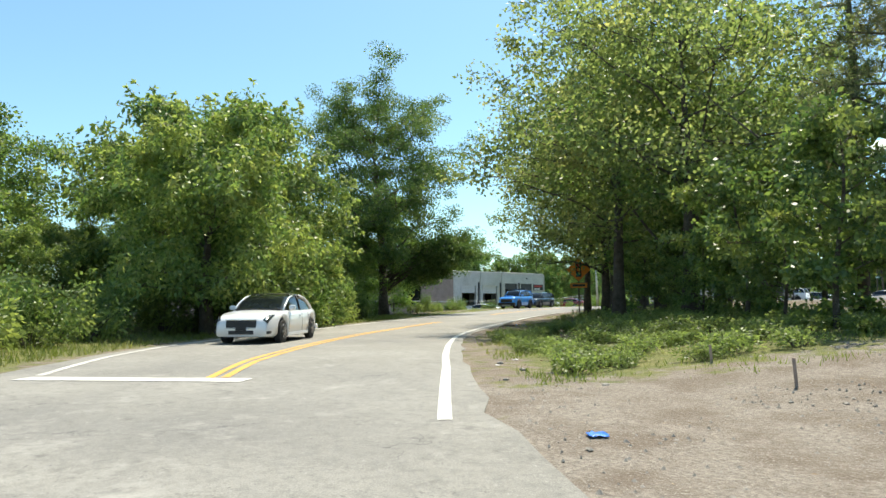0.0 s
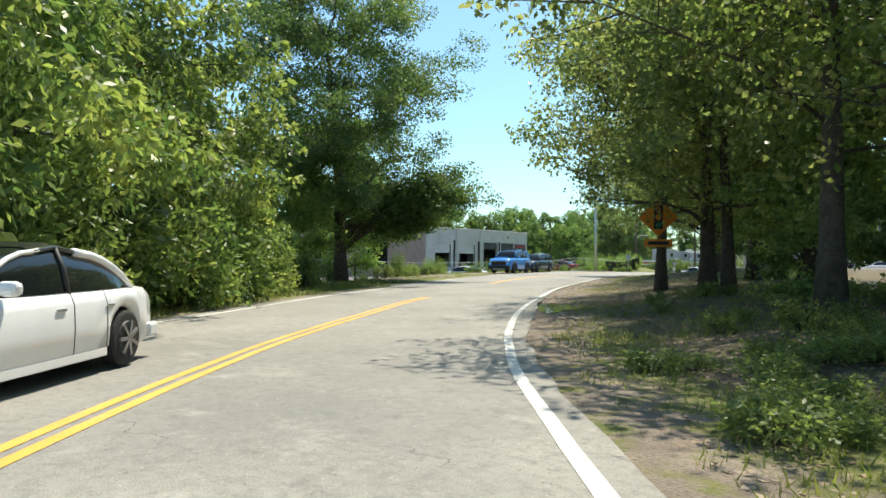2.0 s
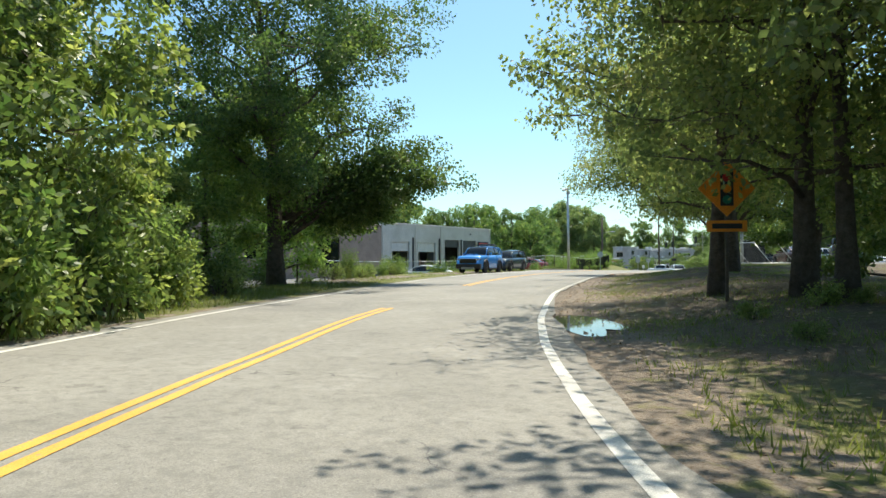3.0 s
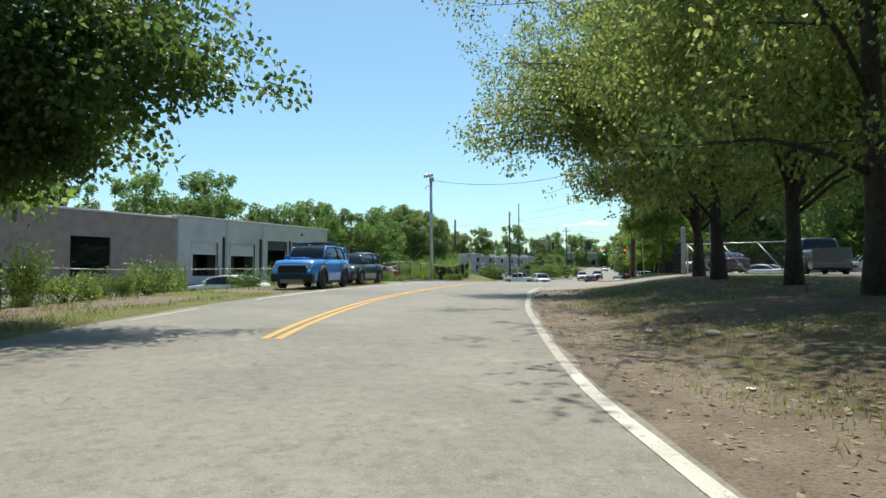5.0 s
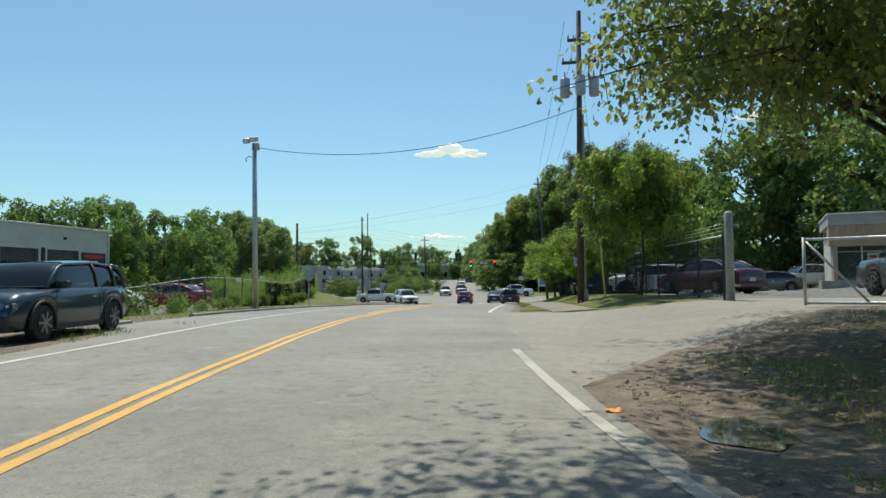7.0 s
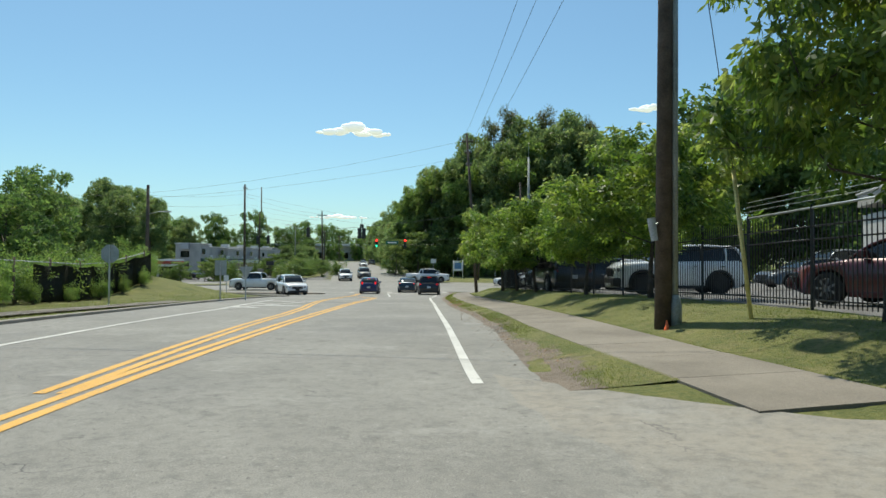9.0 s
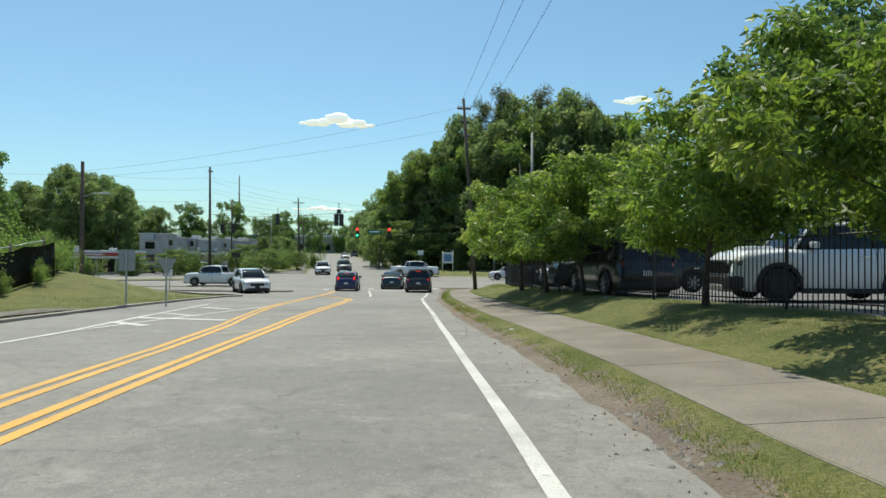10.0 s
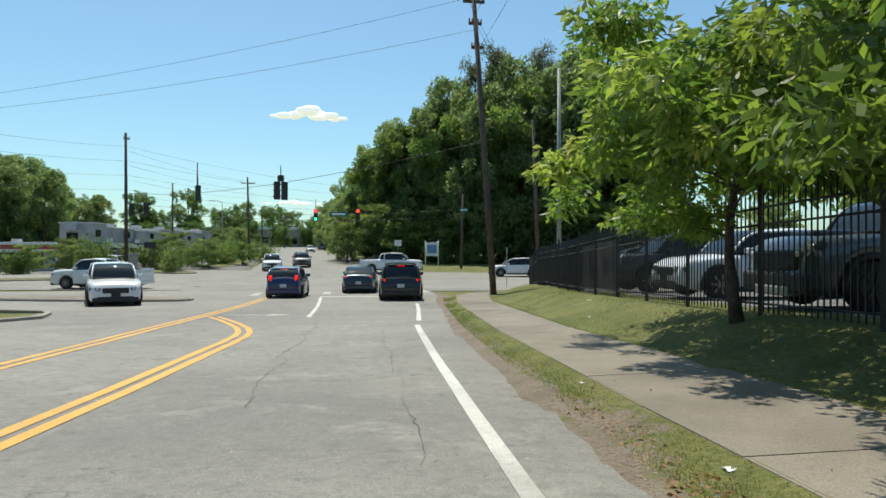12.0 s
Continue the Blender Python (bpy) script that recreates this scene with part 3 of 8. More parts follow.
bar("gore_line", (105.4, -7.3), (104.4, -4.55), 0.35, M_WHITE, "white painted gore hatching")

# ---- pavement and kerbs ----
def build_walk():
    walk_top = thing("pavement", pose(0, 0, 0), "tan concrete pavement in jointed slabs beside the grass", "pavement", kind="structure")
    s = 82.6
    while s < 141:
        e = s + 1.5
        bm = bmesh.new()
        n = 4
        rows = []
        for k in range(n + 1):
            q = s + 0.005 + (e - s - 0.010) * k / n
            a, b = at(q, WALK_L(q)), at(q, WALK_R(q))
            z = a.z + 0.03 + 0.006 * noise.noise((s, 1, 2))
            rows.append([bm.verts.new((p.x, p.y, zz)) for p, zz in ((a, z - 0.1), (a, z), (b, b.z + 0.03), (b, z - 0.1))])
        for r0, r1 in zip(rows, rows[1:]):
            for i in range(3):
                bm.faces.new((r0[i], r0[i + 1], r1[i + 1], r1[i]))
        bm.faces.new(rows[0])
        bm.faces.new(rows[-1][::-1])
        part("slab", bm, M_CONCRETE, walk_top)
        s = e
    return walk_top


build_walk()


def verge(name, ss, left, right, cols, label, dirt=0.0, lift=0.0):
    """A strip of turf whose own zones run from its first edge."""
    me = sheet(name, ss, left, right, 0.012, M_GROUND, cols, 0.0, False)
    n = cols + 1
    for i in range(len(ss)):
        me.vertices[i * n + cols].co.z += lift
        me.vertices[i * n + cols - 1].co.z += lift * 0.5
    val = []
    for i, s in enumerate(ss):
        for k in range(n):
            val.append(max(0.0, dirt * (1 - k / cols * 1.15 + 0.4 * noise.noise((s * 0.33, k * 0.25, 3))) + 0.3 * noise.noise((s * 0.8, k, 7))))
    a = me.attributes.new("dirt", 'FLOAT', 'POINT')
    a.data.foreach_set("value", np.array(val, np.float32))
    return tagged(part(name, me, None), label, "verge", kind="structure")


verge("verge", np.arange(84.0, 138, 0.5), lambda s: EDGE_R(s) - 0.12 + 0.12 * noise.noise((s * 0.9, 4, 1)), lambda s: WALK_L(s) + 0.03, 5, "strip of worn turf between kerb line and pavement", 1.15, 0.019)
verge("verge", np.arange(82.8, 138, 0.5), lambda s: WALK_R(s) - 0.03, lambda s: WALK_R(s) + 2.2, 6, "mown grass bank beside the pavement", 0.0)


def dirt_spill():
    """Loose earth washed over the near edge of the driveway."""
    verts, val = [], []
    os_ = np.arange(1.8, 12.5, 0.11)
    for o in os_:
        wob = noise.noise((o * 0.7, 2, 9)) + 0.5 * noise.noise((o * 2.9, 5, 1)) + 0.3 * noise.noise((o * 8, 1, 4))
        back = 0.45 + 0.2 * noise.noise((o * 0.8, 7, 3))
        for ds, h in ((-back - 0.5, -0.03), (-back, 0.008), (-0.12, 0.020), (0.12, 0.023), (0.30 + 0.2 * wob, 0.020), (0.42 + 0.45 * wob, 0.0135)):
            grow = float(smoothstep(o, 1.75, 3.4))
            verts.append(at(NEAR(o) + ds * 1.25 * (0.15 + 0.85 * grow), o, h))
            val.append(1.0)
    n = 6
    faces = [(i * n + k, i * n + k + 1, (i + 1) * n + k + 1, (i + 1) * n + k) for i in range(len(os_) - 1) for k in range(n - 1)]
    me = mesh_of("dirt_spill", verts, faces, M_GROUND, True)
    me.attributes.new("dirt", 'FLOAT', 'POINT').data.foreach_set("value", np.array(val, np.float32))
    tagged(part("dirt_spill", me, None), "loose brown earth washed over the driveway's edge", "earth", kind="structure")


dirt_spill()


def kerb(name, places, label, w=0.16, h=0.11):
    """A concrete kerb along ground places."""
    verts, faces = [], []
    pts = [Vector(p) for p in places]
    for i, p in enumerate(pts):
        d = (pts[min(i + 1, len(pts) - 1)] - pts[max(i - 1, 0)])
        d.z = 0
        d.normalize()
        n = Vector((d.y, -d.x, 0))
        for a, z in ((-w / 2, -0.1), (-w / 2, h - 0.02), (-w / 2 + 0.03, h), (w / 2 - 0.03, h), (w / 2, h - 0.02), (w / 2, -0.1)):
            verts.append(p + n * a + Vector((0, 0, z)))
    for i in range(len(pts) - 1):
        for k in range(5):
            faces.append((i * 6 + k, i * 6 + k + 1, i * 6 + k + 7, i * 6 + k + 6))
    faces += [tuple(range(6)), tuple(range((len(pts) - 1) * 6, len(pts) * 6))[::-1]]
    return tagged(part(name, mesh_of(name, verts, faces, M_KERB), None), label, "kerb", kind="structure")


# a narrow path in the grass beyond the far kerb
FOOTWAY = table([(90, -11.4), (98, -10.9), (104, -10.6), (112, -10.5)])
verge_walk = thing("pavement", pose(0, 0, 0), "narrow pale concrete path in the grass verge", "pavement", kind="structure")
for k in range(12):
    s0 = 91.0 + 1.5 * k
    bm = bmesh.new()
    a = [bm.verts.new(at(s0 + ds, FOOTWAY(s0 + ds) + do, 0.07)) for ds, do in ((0.01, -1.3), (1.49, -1.3), (1.49, 0.0), (0.01, 0.0))]
    bm.faces.new(a)
    bmesh.ops.solidify(bm, geom=list(bm.faces), thickness=0.1)
    part("slab", bm, M_KERB, verge_walk)

kerb("kerb", [at(s, EDGE_L(s) - 0.08) for s in np.arange(82, 123.5, 1.0)] + [at(float(NOSE_END(o)), o) for o in (-9.6, -10.0, -10.3, -10.9, -11.4, -12.0, -12.7, -13.5, -15.0, -17.0, -20.0, -24.0, -30.0, -40.0)], "worn concrete kerb along the grass verge")
kerb("kerb", [at(s, EDGE_L(s) - 0.1) for s in np.arange(75.6, 78.2, 0.5)], "short stub of worn kerb beside the dirt driveway")

# ---- trees ----
def leaf_cloud(name, centres, axes, length, width, material, rng, droop=0.0, corners=4, lying=False):
    """A mesh of many small pointed leaves at the centres: folded (four corners), or plain for far crowns (three)."""
    n = len(centres)
    d = axes / np.linalg.norm(axes, axis=1)[:, None]
    d[:, 2] -= droop
    d /= np.linalg.norm(d, axis=1)[:, None]
    r = rng.normal(size=(n, 3))
    r[:, 2] *= 0.5
    if lying:
        r = r * 0.25 + np.array([0.0, 0.0, 1.0])
    w = np.cross(d, r)
    w /= np.linalg.norm(w, axis=1)[:, None] + 1e-9
    ln = (length * rng.uniform(0.6, 1.3, n))[:, None]
    wd = (width * rng.uniform(0.6, 1.3, n))[:, None]
    v = np.empty((n, 4, 3))
    nrm = np.cross(d, w)
    v[:, 0] = centres - d * ln * 0.5
    v[:, 1] = centres + w * wd * 0.5 + nrm * wd * 0.12
    v[:, 2] = centres + d * ln * 0.5
    v[:, 3] = centres - w * wd * 0.5 + nrm * wd * 0.12
    if corners == 3:
        v = v[:, 1:] + (d * ln * 0.25)[:, None, :] * np.array([-1.0, 1.0, -1.0])[None, :, None]
    me = bpy.data.meshes.new(name)
    me.vertices.add(n * corners)
    me.vertices.foreach_set("co", v.reshape(-1).astype(np.float32))
    me.loops.add(n * corners)
    me.loops.foreach_set("vertex_index", np.arange(n * corners, dtype=np.int32))
    me.polygons.add(n)
    me.polygons.foreach_set("loop_start", np.arange(0, n * corners, corners, dtype=np.int32))
    me.update(calc_edges=True)
    me.validate()
    me.materials.append(material)
    return me


def broadleaf(name, label, seed, height, radius, base, leaves, length, width, material, trunk_r, limbs=10, lean=0.0, flat=1.0, droop=0.2, stems=1, tight=0.55, fill=60, corners=4, clump=1.0, egg=0.28, rise0=0.0, slim=1.0, reaches=(), tuft=0.45, lit_tips=0):
    """A tree: forked trunk and limbs in one mesh, and a crown of leaves gathered on twigs."""
    rng = np.random.default_rng(seed)
    root = thing(name, pose(0, 0, 0), label, "tree")
    verts, faces = [], []
    clumps = []
    for st in range(stems):
        a0 = rng.uniform(0, 6.28)
        foot = Vector((math.cos(a0), math.sin(a0), 0)) * (0.28 * (stems > 1))
        out = foot * 2.5
        top = height * (0.82 if st == 0 else rng.uniform(0.55, 0.75))
        pts = []
        for k in range(9):
            u = k / 8
            pts.append(foot + out * u * u * 2 + Vector((lean * u * height + 0.12 * math.sin(seed + u * 5 + st), 0.12 * math.cos(seed * 2 + u * 4), u * top)))
        rad = [trunk_r * (1.35 if k == 0 else 1) * (1 - 0.85 * (k / 8)**0.9) + 0.012 for k in range(9)]
        pts[0] = pts[0] - Vector((0, 0, 0.15))
        tube_data(pts, rad, 9, verts, faces)
        n = limbs if st == 0 else max(4, limbs // 2)
        for i in range(n):
            u = (base + rise0) / height + (0.95 - (base + rise0) / height) * ((i + rng.uniform(0, 0.9)) / n)
            u = min(u, 0.97)
            f = min(u * height / top, 0.98) * 8
            k = int(f)
            start = pts[k].lerp(pts[min(k + 1, 8)], f - k)
            az = i * 2.4 + rng.uniform(-0.5, 0.5) + st
            # crown outline: widest a little below the middle
            w = (u * height - base) / max(height - base, 0.1)
            reach = radius * (0.35 + 0.65 * math.sin(math.pi * min(1, 0.18 + 0.80 * w)**0.8)) * rng.uniform(0.75, 1.12)
            rise = rng.uniform(0.15, 0.55) * reach * (0.4 + w) * flat
            end = start + Vector((math.cos(az) * reach, math.sin(az) * reach, rise))
            bend = Vector(rng.normal(size=3)) * 0.09 * reach
            way = [start, start.lerp(end, 0.3) + bend * 0.8 + Vector((0, 0, 0.06 * reach)), start.lerp(end, 0.55) - bend * 0.5 + Vector((0, 0, 0.10 * reach)), start.lerp(end, 0.8) + bend * 0.4 + Vector((0, 0, 0.05 * reach)), end]
            r0 = max(0.016, rad[k] * 0.36 * slim)
            tube_data(way, [r0, r0 * 0.75, r0 * 0.5, r0 * 0.3, 0.010], 6, verts, faces)
            m = max(4, int((6 * reach / radius + 2) / clump**0.5))
            for j in range(m):
                q = 0.30 + 0.70 * (j + rng.uniform(0, 1)) / m
                g = min(int(q * 4), 3)
                p = way[g].lerp(way[g + 1], q * 4 - g)
                sd = rng.normal(size=3)
                sd[2] = abs(sd[2]) * 0.5 - 0.15
                sd = Vector(sd).normalized() * reach * rng.uniform(0.15, 0.42)
                e2 = p + sd
                tube_data([p, e2], [r0 * 0.35 + 0.004, 0.006], 4, verts, faces, False)
                clumps.append((e2, clump * 0.20 * radius * rng.uniform(0.7, 1.35)))
                clumps.append((p.lerp(e2, 0.5), clump * 0.15 * radius * rng.uniform(0.7, 1.2)))
                if clump < 0.9:
                    e3 = e2 + Vector(rng.normal(size=3)).normalized() * reach * 0.14
                    tube_data([p.lerp(e2, 0.6), e3], [0.008, 0.004], 4, verts, faces, False)
                    clumps.append((e3, clump * 0.17 * radius * rng.uniform(0.7, 1.3)))
            clumps.append((end, clump * 0.2 * radius))
    # single long boughs
    for ex, ey, ez in reaches:
        end = Vector((ex, ey, ez))
        start = Vector((0, 0, ez * 0.62))
        way = [start.lerp(end, q) + Vector((0, 0, 0.9 * math.sin(math.pi * q))) + Vector(rng.normal(size=3)) * 0.12 * (0 < q < 1) for q in (0, 0.25, 0.5, 0.75, 1)]
        tube_data(way, [0.07, 0.055, 0.04, 0.025, 0.01], 6, verts, faces)
        for j in range(26):
            q = 0.45 + 0.55 * j / 25
            g = min(int(q * 4), 3)
            p = way[g].lerp(way[g + 1], q * 4 - g)
            e2 = p + Vector(rng.normal(size=3)) * Vector((0.75, 0.75, 0.4)).length * 0.38
            tube_data([p, e2], [0.012, 0.004], 4, verts, faces, False)
            clumps.append((e2, tuft * rng.uniform(0.7, 1.3)))
    clumps.append((Vector((lean * height, 0, height * 0.93)), 0.22 * radius))
    # more twigs fill the crown's outline, with a lumpy edge
    mid_z, half = (base + height) / 2, (height - base) / 2
    for i in range(fill):
        d = Vector(rng.normal(size=3)).normalized()
        lump = 0.78 + 0.30 * noise.noise(d * 2.2 + Vector((seed, 0, 0)))
        k = rng.uniform(0.35, 1.0)**0.5 * lump
        fat = 1.0 - egg * d.z
        q = Vector((d.x * radius * k * fat + lean * height, d.y * radius * k * fat, mid_z + d.z * half * k * 1.02))
        clumps.append((q, clump * radius * rng.uniform(0.14, 0.26)))
    me = mesh_of("trunk", verts, faces, M_BARK, True)
    part("trunk", me, None, root)
    c = np.array([tuple(q[0]) for q in clumps])
    r = np.array([q[1] for q in clumps])
    wgt = r**2 / (r**2).sum()
    idx = rng.choice(len(c), leaves, p=wgt)
    dirs = rng.normal(size=(leaves, 3))
    dirs /= np.linalg.norm(dirs, axis=1)[:, None]
    rr = rng.uniform(0, 1, leaves)**tight
    pos = c[idx] + dirs * (r[idx] * rr)[:, None] * np.array([1.15, 1.15, 0.85])
    pos[:, 2] = np.maximum(pos[:, 2], base * 0.6)
    part("crown", leaf_cloud("crown", pos, dirs + rng.normal(size=(leaves, 3)) * 0.7, length, width, material, rng, droop, corners), None, root)
    if lit_tips:
        # paler leaves on the outer twigs put sunlit tips into the colour
        out = c - np.array([lean * height, 0, base + (height - base) * 0.35])
        dist = np.linalg.norm(out, axis=1)
        good = np.nonzero((dist > np.percentile(dist, 55)) & (out[:, 2] > -0.2 * height))[0]
        pick = rng.choice(good, lit_tips)
        d0 = out[pick] / dist[pick][:, None] + rng.normal(size=(lit_tips, 3)) * 0.35
        d0 /= np.linalg.norm(d0, axis=1)[:, None]
        tip = c[pick] + d0 * (r[pick] * rng.uniform(0.75, 1.25, lit_tips))[:, None]
        rep = np.repeat(np.arange(lit_tips), 9)
        ax = d0[rep] * 0.8 + rng.normal(size=(len(rep), 3)) * 0.75
        ax /= np.linalg.norm(ax, axis=1)[:, None]
        part("new_growth", leaf_cloud("new_growth", tip[rep] + ax * length * 0.55, ax, length * 1.1, width * 1.1, M_LIT_TIP, rng, droop * 1.2), None, root, "pale yellow-green outer leaves coloured as if sunlit")
    return root


def wood_tree(name, label, seed, height, radius, base, leaves, size, material, peak=0.45):
    """A tree of the far woods: a straight trunk with short limbs and a billowing, tapered crown of leaf clumps."""
    rng = np.random.default_rng(seed)
    root = thing(name, pose(0, 0, 0), label, "tree")
    verts, faces = [], []
    tube_data([(0, 0, -0.3), (0.15, 0, height * 0.4), (0, 0.15, height * 0.93)], [0.26, 0.19, 0.03], 7, verts, faces)
    c, r = [], []
    n = 17
    for i in range(n):
        u = (i + 0.6) / n
        az = i * 2.39996 + rng.uniform(-0.6, 0.6)
        # each limb carries one mass; the highest ones stand a little off the trunk, at uneven heights
        w = math.sqrt(max(0.05, 1 - ((u - peak) / (1.08 - peak if u > peak else 0.8))**2))
        k = radius * w * rng.uniform(0.42, 0.80)
        lobe = radius * rng.uniform(0.30, 0.50) * (0.72 + 0.4 * w)
        z = min(base + (height - base) * (u * 0.94 + rng.uniform(-0.05, 0.06)), height - lobe * 0.75)
        z = max(z, base + lobe * 0.5)
        p = Vector((math.cos(az) * k, math.sin(az) * k, z))
        tube_data([(0, 0, max(0.5, z - 0.6 * k)), p * 0.6 + Vector((0, 0, z - 0.15 * k)) * 0.4, p], [0.10, 0.06, 0.015], 5, verts, faces, False)
        for j in range(15):
            d = Vector(rng.normal(size=3)).normalized()
            q = p + Vector((d.x, d.y, d.z * 0.72)) * lobe * rng.uniform(0.5, 0.95)
            c.append((q.x, q.y, max(q.z, base * 0.5)))
            r.append(lobe * rng.uniform(0.22, 0.46))
    part("trunk", mesh_of("trunk", verts, faces, M_BARK, True), None, root)
    c, r = np.array(c), np.array(r)
    idx = rng.choice(len(c), leaves, p=r**2 / (r**2).sum())
    d = rng.normal(size=(leaves, 3))
    d[:, 2] += 0.35
    d /= np.linalg.norm(d, axis=1)[:, None]
    pos = c[idx] + d * (r[idx] * rng.uniform(0, 1, leaves)**0.45)[:, None]
    pos[:, 2] = np.maximum(pos[:, 2], 0.3)
    part("crown", leaf_cloud("crown", pos, d + rng.normal(size=(leaves, 3)) * 0.6, size, size * 0.7, material, rng, 0.15, 3), None, root)
    return root


def pine(name, label, seed, height, needles, length=0.42, width=0.06, tuft=0.6, low=0.30, boughs=26):
    """A pine: a straight trunk, boughs in whorls and tufts of needles along their twigs."""
    rng = np.random.default_rng(seed)
    root = thing(name, pose(0, 0, 0), label, "tree")
    verts, faces = [], []
    tube_data([(0, 0, -0.2), (0.1, 0, height * 0.5), (0, 0.1, height)], [0.2, 0.13, 0.02], 8, verts, faces)
    cs = []
    for i in range(boughs):
        z = height * (low + (0.98 - low) * i / boughs)
        az = i * 2.4 + rng.uniform(-0.4, 0.4)
        reach = (1 - 0.75 * ((z / height - low) / (1 - low))) * height * 0.19 * rng.uniform(0.6, 1.15)
        e = Vector((math.cos(az) * reach, math.sin(az) * reach, z + reach * 0.25))
        tube_data([(0, 0, z), e], [0.045, 0.01], 5, verts, faces, False)
        for j in range(5 if tuft > 0.4 else 12):
            q = 0.3 + 0.7 * (j + 0.5) / (5 if tuft > 0.4 else 12)
            p = Vector((0, 0, z)).lerp(e, q) + Vector(rng.normal(size=3)) * 0.25
            cs.append(tuple(p))
    part("trunk", mesh_of("trunk", verts, faces, M_BARK, True), None, root)
    c = np.array(cs)
    idx = rng.integers(0, len(c), needles)
    d = rng.normal(size=(needles, 3))
    d /= np.linalg.norm(d, axis=1)[:, None]
    pos = c[idx] + d * rng.uniform(0.1 * tuft, tuft, needles)[:, None]
    part("crown", leaf_cloud("crown", pos, d, length, width, M_NEEDLE, rng), None, root)
    return root


def bush(name, label, seed, w, h, leaves, length, material):
    rng = np.random.default_rng(seed)
    root = thing(name, pose(0, 0, 0), label, "bush")
    verts, faces = [], []
    cs = []
    for i in range(12):
        a = rng.uniform(0, 6.28)
        e = Vector((math.cos(a) * w * rng.uniform(0.1, 0.9), math.sin(a) * w * rng.uniform(0.1, 0.9), h * rng.uniform(0.35, 1.0)))
        tube_data([(e.x * 0.15, e.y * 0.15, -0.05), (e.x * 0.5, e.y * 0.5, e.z * 0.6), e], [0.02, 0.014, 0.005], 5, verts, faces, False)
        cs += [tuple(e), tuple(e * 0.7), (e.x * 0.9, e.y * 0.9, e.z * 0.4)]
    tagged(part("twig_tangle", mesh_of("twig_tangle", verts, faces, M_BARK, True), None, root), kind="stuff")
    c = np.array(cs)
    idx = rng.integers(0, len(c), leaves)
    d = rng.normal(size=(leaves, 3))
    d /= np.linalg.norm(d, axis=1)[:, None]
    pos = c[idx] + d * (rng.uniform(0, 1, leaves)**0.6)[:, None] * w * 0.36
    pos[:, 2] = np.abs(pos[:, 2]) + 0.03
    part("foliage", leaf_cloud("foliage", pos, d, length, length * 0.5, material, rng, 0.1), None, root)
    return root


KINDS = {}


def plant(kind, s=None, o=None, xy=None, size=1.0, turn=0.0, sink=0.0, label=""):
    """Set a copy of a built kind on the ground."""
    src, used = KINDS[kind]
    if xy is None:
        p = at(s, o)
    else:
        p = Vector((xy[0], xy[1], ground_z(*xy)))
    m = pose(p.x, p.y, p.z - sink, 0, 0, turn)
    if used:
        ob = copy_thing(src, m)
    else:
        ob = src
        ob.matrix_world = m
        KINDS[kind] = (src, True)
    ob.scale = (size, size, size) if not isinstance(size, tuple) else size
    if label:
        ob["label"] = label
    return ob


